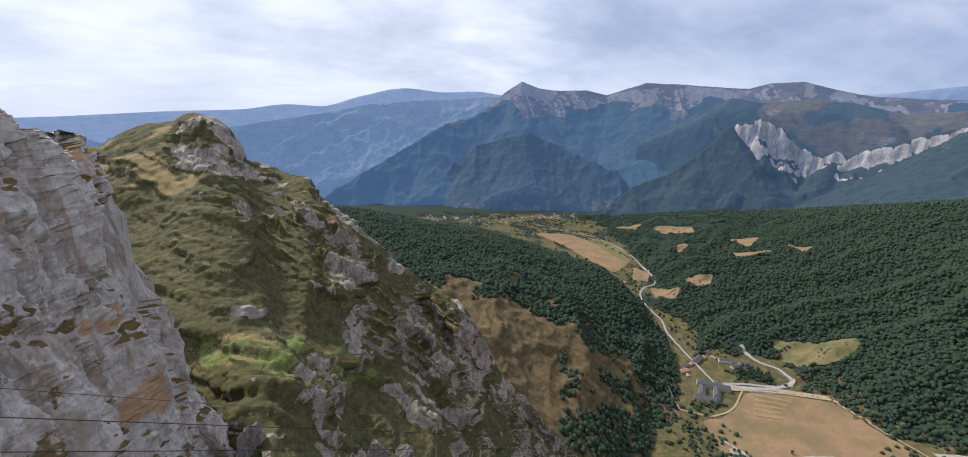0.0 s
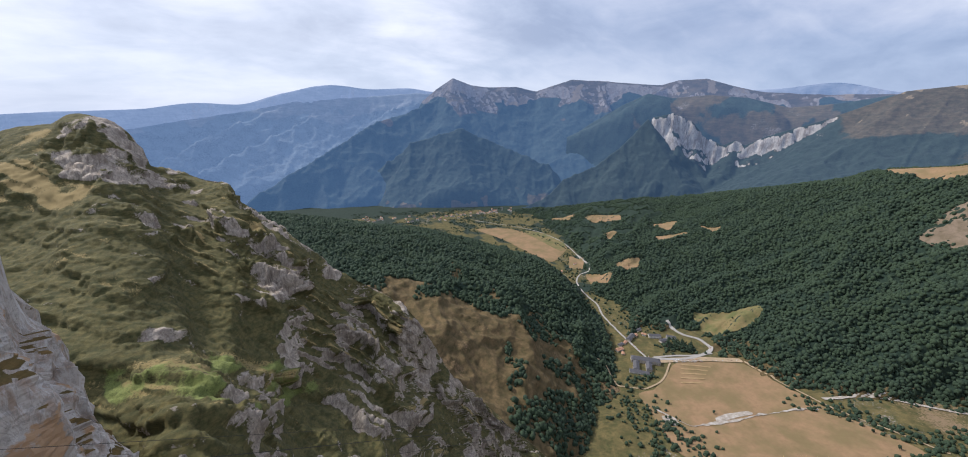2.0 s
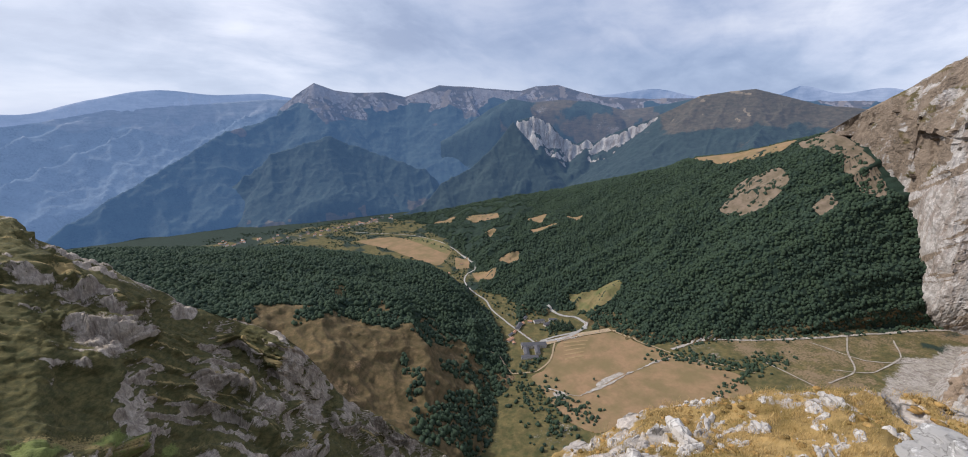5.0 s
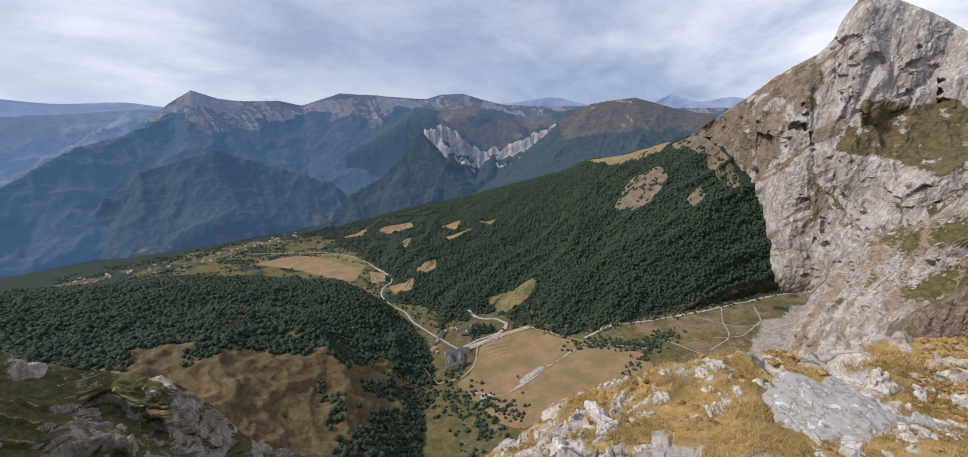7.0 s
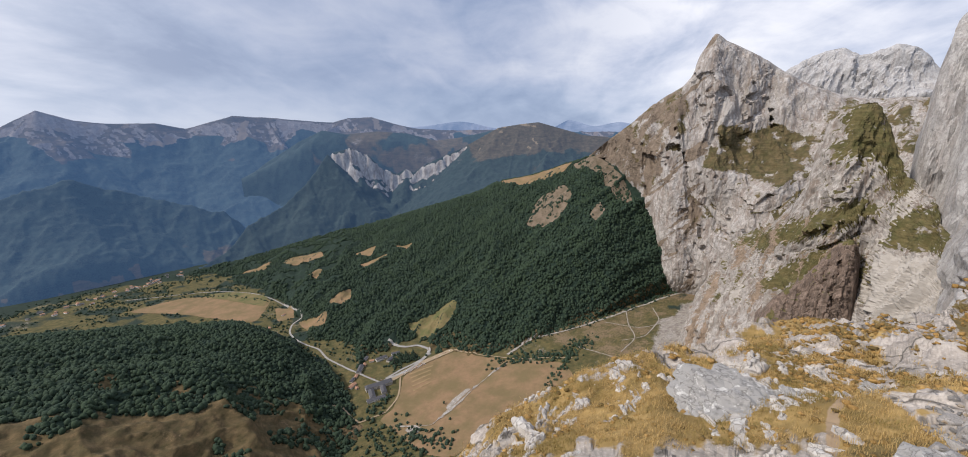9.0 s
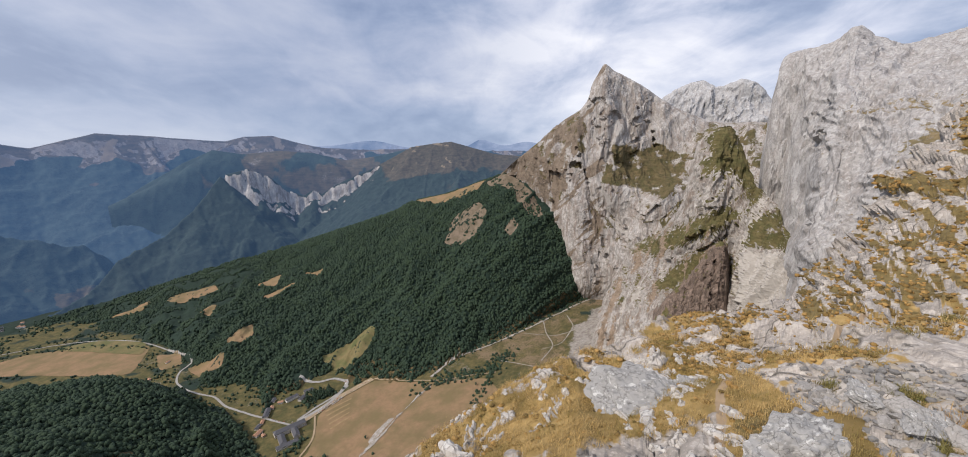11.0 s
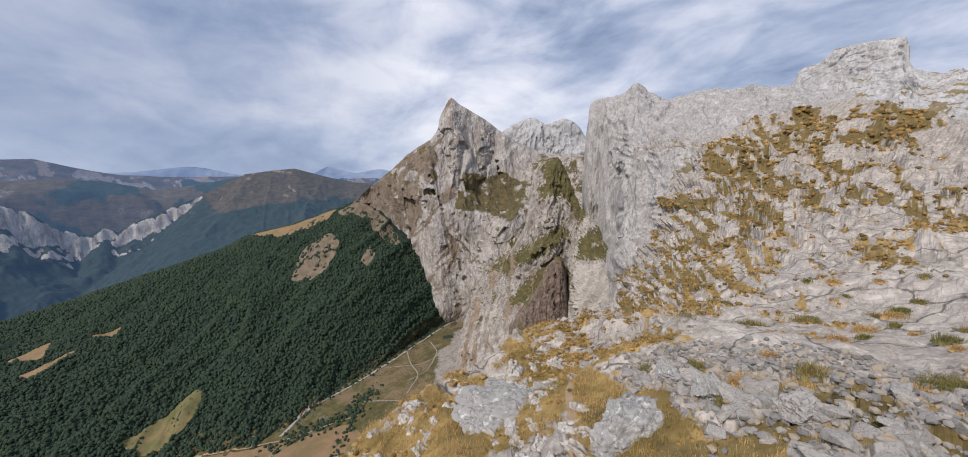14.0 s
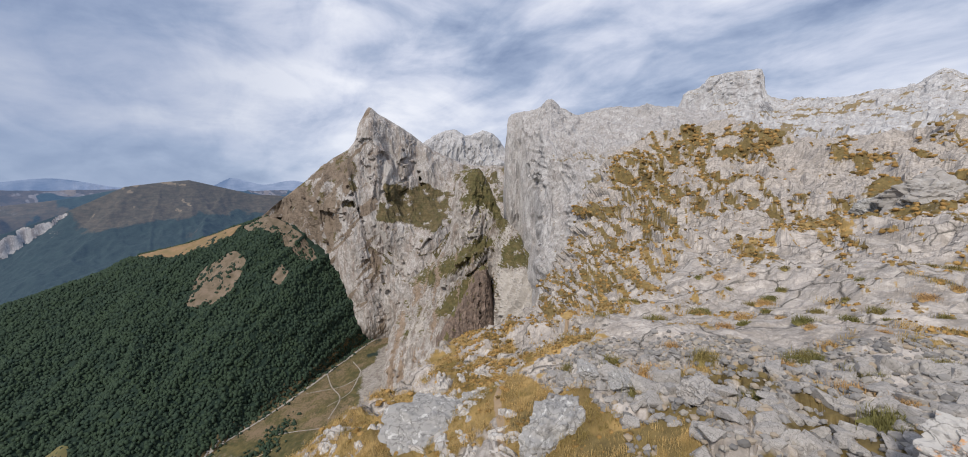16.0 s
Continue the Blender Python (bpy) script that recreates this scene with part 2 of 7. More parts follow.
def fbm(p, octaves=5, seed=0, gain=0.5, ridged=False):
    total, amp, norm = 0.0, 1.0, 0.0
    q = np.asarray(p, float)
    for o in range(octaves):
        v = value_noise(q, seed + o * 7)
        total = total + amp * ((2 * (1 - np.abs(v)) ** 2 - 1) if ridged else v)
        norm += amp
        amp *= gain
        q = np.stack([q[..., 0] * 1.6 + q[..., 1] * 1.2, q[..., 1] * 1.6 - q[..., 0] * 1.2, q[..., 2] * 2.03], -1) + 17.3
    return total / norm


def blocks(p, seed=0):
    """Broken rock: each cell at a level of its own, with a cleft between cells. From -1.5 to 1."""
    p = np.asarray(p, np.float32)
    i = np.floor(p).astype(np.int64)
    f1 = np.full(p.shape[:-1], 9.0, np.float32)
    f2, level = f1.copy(), np.zeros_like(f1)
    for dx in (-1, 0, 1):
        for dy in (-1, 0, 1):
            for dz in (-1, 0, 1):
                c = i + np.array((dx, dy, dz))
                h = c[..., 0] * 374761393 + c[..., 1] * 668265263 + c[..., 2] * 2147483647 + seed * 974711
                h = (h ^ (h >> 13)) * 1274126177
                h = h ^ (h >> 16)
                d = np.zeros_like(f1)
                for k in range(3):
                    d += (c[..., k] + ((h >> (k * 9)) & 511) / np.float32(511) - p[..., k]) ** 2
                lv = ((h >> 28) & 255).astype(np.float32) / 127.5 - 1
                near = d < f1
                f2 = np.where(near, f1, np.minimum(f2, d))
                level = np.where(near, lv, level)
                f1 = np.where(near, d, f1)
    gap = np.sqrt(f2) - np.sqrt(f1)
    return level * smoothstep(0.0, 0.22, gap) - 0.5 * (1 - smoothstep(0.0, 0.12, gap))


def smoothstep(a, b, x):
    t = np.clip((x - a) / (b - a), 0, 1)
    return t * t * (3 - 2 * t)


def glide(xs, ys, x):
    """A smooth curve through knots that does not overshoot them."""
    xs, ys = np.asarray(xs, float), np.asarray(ys, float)
    h, d = np.diff(xs), np.diff(ys) / np.diff(xs)
    m = np.zeros_like(ys)
    m[0], m[-1] = d[0], d[-1]
    for k in range(1, len(xs) - 1):
        if d[k - 1] * d[k] > 0:
            m[k] = 2 * d[k - 1] * d[k] / (d[k - 1] + d[k])
    x = np.clip(x, xs[0], xs[-1])
    k = np.clip(np.searchsorted(xs, x) - 1, 0, len(h) - 1)
    t = (x - xs[k]) / h[k]
    return (1 + 2 * t) * (1 - t) ** 2 * ys[k] + t * (1 - t) ** 2 * h[k] * m[k] + t * t * (3 - 2 * t) * ys[k + 1] + t * t * (t - 1) * h[k] * m[k + 1]


def grid_normals(P):
    n = np.cross(np.gradient(P, axis=0), np.gradient(P, axis=1))
    n /= np.linalg.norm(n, axis=-1, keepdims=True) + 1e-12
    return n


def sheet_object(name, P, material, attrs, flip=False):
    nu, nv = P.shape[:2]
    idx = np.arange(nu * nv).reshape(nu, nv)
    q = np.stack([idx[:-1, :-1], idx[1:, :-1], idx[1:, 1:], idx[:-1, 1:]], -1).reshape(-1, 4)
    if flip:
        q = q[:, ::-1]
    me = bpy.data.meshes.new(name)
    me.vertices.add(nu * nv)
    me.vertices.foreach_set("co", P.reshape(-1).astype(np.float32))
    me.loops.add(q.size)
    me.loops.foreach_set("vertex_index", q.reshape(-1).astype(np.int32))
    me.polygons.add(len(q))
    me.polygons.foreach_set("loop_start", np.arange(0, q.size, 4, dtype=np.int32))
    me.polygons.foreach_set("use_smooth", np.ones(len(q), bool))
    me.update(calc_edges=True)
    for key, value in attrs.items():
        a = me.attributes.new(key, "FLOAT", "POINT")
        a.data.foreach_set("value", np.broadcast_to(value, (nu, nv)).reshape(-1).astype(np.float32))
    me.materials.append(material)
    return new(name, me)


LAND, STEPS = {}, {}


def ridge_steps(B, deg, el, size, seed):
    """Benches that slant down the ridge: how far the ground stands out, where the steep bare risers are, and the lips
    to paint as sunlit rims.
    """
    if (size, seed) in STEPS:
        return STEPS[size, seed]
    u = (el + 0.72 * deg) / size + 0.8 * fbm(B / 70.0, 4, seed) + 0.3 * fbm(B / 16.0, 3, seed + 1)
    f = u - np.floor(u)
    strength = smoothstep(-0.22, 0.22, fbm(B / np.array((38.0, 38.0, 24.0)), 3, seed + 2)) * (0.35 + 0.65 * smoothstep(-38, -24, deg))
    # upper edge of each riser, coloured lighter as a sunlit rim
    lip = smoothstep(0.17, 0.26, f) * smoothstep(0.62, 0.3, f)
    STEPS[size, seed] = (smoothstep(0.0, 0.2, f) - f) * strength, smoothstep(0.0, 0.05, f) * smoothstep(0.3, 0.18, f) * strength, lip * (0.35 + 0.65 * strength)
    return STEPS[size, seed]




def line_distance(az, el, points):
    """Angle from places to a broken line of (bearing, elevation) knots, seen from the viewpoint."""
    best = np.full(az.shape, 1e9)
    for (a0, e0), (a1, e1) in zip(points[:-1], points[1:]):
        da, de = a1 - a0, e1 - e0
        t = np.clip(((az - a0) * da + (el - e0) * de) / (da * da + de * de), 0, 1)
        best = np.minimum(best, np.hypot(az - a0 - t * da, el - e0 - t * de))
    return best


def zone(i, points, soft=0.5, ragged=0.6):
    """How far a place lies inside an outline of (bearing, elevation) knots; one inside, nothing outside."""
    az, el = i["az"], i["el"]
    inner = np.zeros(az.shape, bool)
    ring = list(points) + [points[0]]
    for (a0, e0), (a1, e1) in zip(ring[:-1], ring[1:]):
        cross = (e0 > el) != (e1 > el)
        inner ^= cross & (az < (a1 - a0) * (el - e0) / ((e1 - e0) if e1 != e0 else 1e-9) + a0)
    d = line_distance(az, el, ring) * np.where(inner, 1, -1) + ragged * i["n"]
    return smoothstep(-soft, soft, d)


def landform(name, material, lines, az0, az1, step, counts, relief, cover, label, category, skyline=0.4, kind="structure", turfless=None, ribs=(), facets=False):
    """A hillside lofted through contour lines, near to far. Each line lists (bearing, distance, elevation angle)
    seen from the viewpoint; relief lists (size, depth, stretch down the fall line, ridged)."""
    az = np.arange(az0, az1 + step * 0.5, step)
    if name == "plateau":
        az = np.concatenate([np.arange(-180, az0, 4.0), az, np.arange(az1 + 3, 180.1, 3.0)])
    R, Z = [], []
    for ln in lines:
        a, r, e = np.array(ln, float).T
        rr = glide(a, r, az)
        R.append(rr)
        Z.append(rr * np.tan(np.radians(glide(a, e, az))))
    R, Z = np.array(R), np.array(Z)
    t = np.concatenate([np.linspace(k, k + 1, c, endpoint=False) for k, c in enumerate(counts)] + [[len(counts)]])
    k = np.clip(t.astype(int), 0, len(lines) - 2)
    f = (t - k)[:, None]
    knots = np.arange(len(lines))

    def along(A):
        d = np.diff(A, axis=0)
        m = np.zeros_like(A)
        m[0], m[-1] = d[0], d[-1]
        if len(A) > 2:
            s = d[:-1] * d[1:]
            m[1:-1] = np.where(s > 0, 2 * s / (d[:-1] + d[1:] + 1e-9 * np.sign(d[1:] + 1e-12)), 0)
        return (1 + 2 * f) * (1 - f) ** 2 * A[k] + f * (1 - f) ** 2 * m[k] + f * f * (3 - 2 * f) * A[k + 1] + f * f * (f - 1) * m[k + 1]

    r, z = along(R).T, along(Z).T
    A = np.radians(az)[:, None]
    P = np.stack([r * np.sin(A), r * np.cos(A), z], -1)
    T = np.broadcast_to(t, r.shape)
    if ribs:
        el = np.degrees(np.arctan2(P[..., 2], r))
        deg = np.degrees(A) + 0 * T
        wobble = 0.7 * fbm(P / 150.0, 4, 71)
        push = 0.0
        for points, width, metres in ribs:
            near = np.clip(1 - line_distance(deg + wobble, el + wobble, points) / width, 0, 1)
            push = push + metres * (near if width < 3 else near * near * (3 - 2 * near))
        P = P * (1 - push / np.linalg.norm(P, axis=-1))[..., None]
        r, z = np.hypot(P[..., 0], P[..., 1]), P[..., 2]
    N = -grid_normals(P)
    N[N[..., 2] < -0.2] *= -1
    crest = len(lines) - 2
    # less relief right at the skyline, so that it keeps its course
    calm = 1 - (1 - skyline) * np.exp(-((T - crest) / 0.18) ** 2)
    B = P
    if name != "plateau":
        calm = calm * smoothstep(az0, az0 + 3, np.degrees(A)) * smoothstep(az1, az1 - 1.5, np.degrees(A))
    rocky_part = turfless(B, T, np.degrees(A) + 0 * T) if turfless else 1.0
    for j, (size, depth, elong, ridged, *grow) in enumerate(relief):
        if j == 1:
            smooth_nz = np.abs(grid_normals(P)[..., 2])
        if elong == "blocks":
            wob = fbm(P / (size * 1.5), 3, 40 + j)[..., None] * size * 0.5
            h = blocks((P + wob) / size * np.array((1, 1, 0.6)), 3 + j)
            k3 = depth * (1 if not grow else smoothstep(grow[0], grow[1], r))
            P = P + N * (h * k3 * calm * rocky_part)[..., None]
            continue
        if elong == "ledges":
            deg = np.degrees(A) + 0 * T
            el = np.degrees(np.arctan2(z, r))
            P = P + N * (ridge_steps(B, deg, el, size, 60 + j)[0] * depth * calm)[..., None]
            continue
        elif elong == "terraces":
            # beds of limestone cropping out as low steps along the slope
            deg = np.degrees(A) + 0 * T
            el = np.degrees(np.arctan2(B[..., 2], r))
            u = (el + 0.12 * deg) / size + 0.8 * fbm(np.stack([deg / 9.0, el / 5.0, 0 * T], -1), 4, 93) + 0.35 * fbm(np.stack([deg / 2.0, el / 2.0, 0 * T], -1), 3, 94)
            f2 = u - np.floor(u)
            mask = smoothstep(grow[0], grow[1], r) * smoothstep(-0.3, 0.15, fbm(np.stack([deg / 5.0, el / 2.5, 0 * T], -1), 3, 95))
            P = P + N * ((smoothstep(0.0, 0.18, f2) - f2) * depth * r / 100.0 * mask * calm * (1 - np.exp(-((T - crest) / 0.45) ** 2)))[..., None]
            continue
        elif elong == "spurs":
            # ridges and clefts that run down the fall line, leaning by grow[0]
            deg = np.degrees(A) + 0 * T
            el = np.degrees(np.arctan2(z, r))
            bend = fbm(P / (np.mean(r) * radians(size) * 3.0), 3, 66 + j) * 1.1
            q = np.stack([(deg + grow[0] * el) / size + bend, el / (size * 5.0) + bend * 0.3, 0 * T], -1)
            grow = []
        else:
            warp = fbm(P / (size * 2.3), 3, 90 + j) * 0.7
            q = np.stack([P[..., 0] / size + warp, P[..., 1] / size - warp, P[..., 2] / (size * elong)], -1)
        h = fbm(q, 5, 11 + 5 * j, 0.52, ridged)
        P = P + N * (h * depth * calm * (smoothstep(grow[0], grow[1], r) if grow else 1.0))[..., None]
    N = -grid_normals(P)
    N *= np.sign(N[..., 2:3] + 1e-9)
    el = np.degrees(np.arctan2(P[..., 2], np.hypot(P[..., 0], P[..., 1])))
    info = dict(P=P, N=N, T=T, az=np.broadcast_to(az[:, None], T.shape), el=el, nz=N[..., 2], nzs=0.65 * smooth_nz + 0.35 * N[..., 2], B=B, bel=np.degrees(np.arctan2(z, r)))
    info["n"] = fbm(P / (relief[0][0] * 0.6), 5, 333)
    attrs = dict(grass=0.0, soil=0.0, wood=0.0)
    attrs.update(cover(info))
    info.update({k2: np.broadcast_to(v, T.shape) for k2, v in attrs.items()})
    LAND[name] = info
    ob = sheet_object(name, P, MAT[material], attrs)
    if facets:
        ob.data.polygons.foreach_set("use_smooth", np.zeros(len(ob.data.polygons), bool))
    return tagged(ob, label, category, kind=kind)


def massif(name, material, ridges, az0, az1, r0, r1, cover, label, rows=130, step=0.16, rough=1.0, skirt=-1300.0):
    """A mountain built over its ridge lines: each lists (bearing, distance, elevation angle) knots, how steeply
    the sides fall from it, and the height of a cliff right below it. The land is the highest of all these roofs, worn by gullies."""
    az = np.arange(az0, az1 + step * 0.5, step)
    keep = [k[1] for knots, *_ in ridges for k in knots]
    r = np.unique(np.concatenate([np.linspace(r0, r1, rows), np.unique(np.round(keep, 0))]))
    A, Rr = np.meshgrid(np.radians(az), r, indexing="ij")
    X, Y = Rr * np.sin(A), Rr * np.cos(A)
    flat = np.stack([X, Y, 0 * X], -1)
    crest = max(keep)
    calm = smoothstep(0, 260, np.abs(Rr - crest))
    wx, wy = fbm(flat / 330.0, 4, 201) * 45 * calm, fbm(flat / 330.0, 4, 202) * 45 * calm
    Z = np.full(X.shape, skirt)
    for knots, slope, cliff in ridges:
        pts = [np.array((k[1] * math.sin(radians(k[0])), k[1] * math.cos(radians(k[0])), k[1] * math.tan(radians(k[2])))) for k in knots]
        for a, b in zip(pts[:-1], pts[1:]):
            d = b - a
            t = np.clip(((X + wx - a[0]) * d[0] + (Y + wy - a[1]) * d[1]) / (d[0] ** 2 + d[1] ** 2), 0, 1)
            far = np.hypot(X + wx - a[0] - t * d[0], Y + wy - a[1] - t * d[1])
            Z = np.maximum(Z, a[2] + t * d[2] - 1.6 * slope * far * (1.1 - 0.2 * smoothstep(0, 900, far)) - cliff * (1.0 + 0.7 * fbm(flat / 120.0, 3, 207)) * smoothstep(2, 40, far + 34 * fbm(flat / 42.0, 4, 208) - 6))
    gullies = fbm(np.stack([X, Y, Z * 0.4], -1) / 190.0, 5, 205, 0.55, True)
    fine = fbm(np.stack([X, Y, Z * 0.5], -1) / 60.0, 4, 206, 0.55, True)
    Z = Z + rough * (24 * gullies + 6 * fine - 8) * (0.12 + 0.88 * smoothstep(0, 140, np.abs(Rr - crest)))
    Z = Z - 350 * smoothstep(r0 + 260, r0, Rr)
    P = np.stack([X, Y, Z], -1)
    N = -grid_normals(P)
    N *= np.sign(N[..., 2:3] + 1e-9)
    info = dict(P=P, N=N, T=(Rr - r0) / (r1 - r0), az=np.degrees(A), el=np.degrees(np.arctan2(Z, Rr)), nz=N[..., 2], n=fbm(P / 240.0, 5, 333), gully=gullies)
    attrs = dict(grass=0.0, soil=0.0, wood=0.0)
    attrs.update(cover(info))
    LAND[name] = info
    return tagged(sheet_object(name, P, MAT[material], attrs, flip=True), label, "mountain range", kind="structure")


# ---- the valley ----
def valley_z(x, y):
    s = x * math.sin(radians(8)) + y * math.cos(radians(8))
    return -760 - 0.045 * np.maximum(0, s - 900) + 0.14 * np.maximum(0, 900 - s)


def build_ground():
    az = np.radians(np.concatenate([np.arange(-180, -60, 3.0), np.arange(-60, 120, 0.6), np.arange(120, 180.1, 3.0)]))
    r = np.concatenate([[1, 100, 300, 450], np.geomspace(550, 4950, 120)])
    A, Rr = np.meshgrid(az, r, indexing="ij")
    X, Y = Rr * np.sin(A), Rr * np.cos(A)
    P = np.stack([X, Y, valley_z(X, Y)], -1)
    P[..., 2] += fbm(P / 160.0, 4, 5) * 6
    n = fbm(P / 120.0, 5, 8)
    line = [(r0 * math.sin(radians(a0)), r0 * math.cos(radians(a0))) for a0, r0 in ((84, 1700), (81, 1560), (79.5, 1420), (79.2, 1280))]
    fan = np.exp(-(line_distance(X + 60 * n, Y + 60 * n, line) / 55) ** 2)
    tagged(sheet_object("ground", P, MAT["valley"], dict(grass=0.75 + 0.3 * n - 1.1 * fan, soil=0.35 * n + 0.42 * smoothstep(52, 60, np.degrees(A)) - fan, wood=np.maximum(smoothstep(3150, 3300, Rr + 300 * n) + smoothstep(0, -6, np.degrees(A)) * smoothstep(2300, 2600, Rr) * smoothstep(-0.15, 0.1, fbm(P / 90.0, 4, 15)), (0.42 + 0.7 * fbm(P / 60.0, 4, 14)) * smoothstep(1450, 1700, Rr))), flip=True),
           "valley floor of dry meadow and thin turf", "ground", kind="structure")


build_ground()


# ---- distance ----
# haze on the two farthest ranges is painted by colour and emission
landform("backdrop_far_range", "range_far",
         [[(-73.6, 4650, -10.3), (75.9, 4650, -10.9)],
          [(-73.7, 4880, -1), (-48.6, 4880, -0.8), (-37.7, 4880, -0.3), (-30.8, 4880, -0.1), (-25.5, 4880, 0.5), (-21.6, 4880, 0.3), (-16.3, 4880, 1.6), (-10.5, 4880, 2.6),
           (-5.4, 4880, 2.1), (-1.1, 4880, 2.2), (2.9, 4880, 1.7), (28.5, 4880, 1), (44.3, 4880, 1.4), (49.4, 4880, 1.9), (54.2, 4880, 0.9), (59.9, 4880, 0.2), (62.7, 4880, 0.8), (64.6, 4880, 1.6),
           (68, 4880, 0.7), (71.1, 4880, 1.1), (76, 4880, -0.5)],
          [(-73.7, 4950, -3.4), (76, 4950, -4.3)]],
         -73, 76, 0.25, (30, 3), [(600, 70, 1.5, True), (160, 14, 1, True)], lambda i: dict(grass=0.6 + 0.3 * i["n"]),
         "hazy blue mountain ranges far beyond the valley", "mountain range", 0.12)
HAZY_CREST = [(-73, 4820, -3.4), (-48, 4820, -3.1), (-34, 4820, -2.4), (-28.8, 4820, -1.6), (-21.1, 4820, -0.5), (-15.3, 4820, 0.6), (-7.6, 4820, 1.1), (0, 4820, 1.6), (6, 4820, 1.5), (20, 4820, 1)]
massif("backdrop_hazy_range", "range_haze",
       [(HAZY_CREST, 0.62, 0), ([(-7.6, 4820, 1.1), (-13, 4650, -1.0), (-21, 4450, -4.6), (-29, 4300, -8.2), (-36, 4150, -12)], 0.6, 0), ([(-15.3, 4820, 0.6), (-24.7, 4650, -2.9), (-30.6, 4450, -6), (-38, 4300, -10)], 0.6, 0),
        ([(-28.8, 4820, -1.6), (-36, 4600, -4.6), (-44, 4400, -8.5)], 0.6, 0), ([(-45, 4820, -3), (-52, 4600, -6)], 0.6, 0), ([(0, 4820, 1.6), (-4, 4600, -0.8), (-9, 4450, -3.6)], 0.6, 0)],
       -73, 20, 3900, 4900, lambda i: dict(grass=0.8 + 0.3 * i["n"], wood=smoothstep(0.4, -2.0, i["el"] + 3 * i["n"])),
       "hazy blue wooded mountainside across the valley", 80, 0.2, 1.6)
# main range, cone hill, shoulder and band mountain emit blue for haze
MAIN_CREST = [(1, 4700, 0.6), (2.9, 4700, 2.1), (5.2, 4700, 3.5), (7.6, 4700, 2.6), (9.7, 4700, 2.3), (13.8, 4700, 2.3), (16.5, 4700, 1.7), (21.2, 4700, 3.1), (24.7, 4700, 2.9), (30.7, 4700, 2.3), (32.5, 4700, 2.2), (34.4, 4700, 2.7), (37.4, 4700, 2.8), (40.2, 4700, 1.9), (43, 4700, 1.2), (47.6, 4700, 0.8), (57.1, 4700, 0.6), (77.9, 4700, -0.3)]
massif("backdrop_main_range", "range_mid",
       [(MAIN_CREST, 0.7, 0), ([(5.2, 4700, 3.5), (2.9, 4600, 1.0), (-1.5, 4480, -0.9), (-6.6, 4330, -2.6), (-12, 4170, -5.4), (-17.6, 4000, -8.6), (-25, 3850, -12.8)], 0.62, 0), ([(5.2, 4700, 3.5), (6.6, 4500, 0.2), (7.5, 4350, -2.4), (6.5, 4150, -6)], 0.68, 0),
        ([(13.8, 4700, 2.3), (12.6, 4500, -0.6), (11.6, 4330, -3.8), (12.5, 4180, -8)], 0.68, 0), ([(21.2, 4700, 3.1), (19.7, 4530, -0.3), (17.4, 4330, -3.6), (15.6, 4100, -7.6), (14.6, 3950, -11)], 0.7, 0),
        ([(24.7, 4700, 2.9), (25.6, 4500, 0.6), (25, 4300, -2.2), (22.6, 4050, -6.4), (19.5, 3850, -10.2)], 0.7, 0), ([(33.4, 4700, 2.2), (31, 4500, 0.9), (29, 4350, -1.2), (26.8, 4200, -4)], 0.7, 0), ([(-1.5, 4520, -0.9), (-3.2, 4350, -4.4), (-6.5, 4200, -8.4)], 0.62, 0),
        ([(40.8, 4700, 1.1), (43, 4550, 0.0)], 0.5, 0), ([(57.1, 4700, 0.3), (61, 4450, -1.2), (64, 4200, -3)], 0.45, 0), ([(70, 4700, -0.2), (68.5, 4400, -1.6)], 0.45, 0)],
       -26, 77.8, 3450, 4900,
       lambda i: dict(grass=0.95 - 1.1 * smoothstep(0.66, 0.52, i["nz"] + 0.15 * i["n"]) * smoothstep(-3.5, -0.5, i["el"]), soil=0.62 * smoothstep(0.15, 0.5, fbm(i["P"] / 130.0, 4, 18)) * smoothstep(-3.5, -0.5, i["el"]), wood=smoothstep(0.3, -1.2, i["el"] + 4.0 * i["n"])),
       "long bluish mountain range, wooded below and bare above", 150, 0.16)
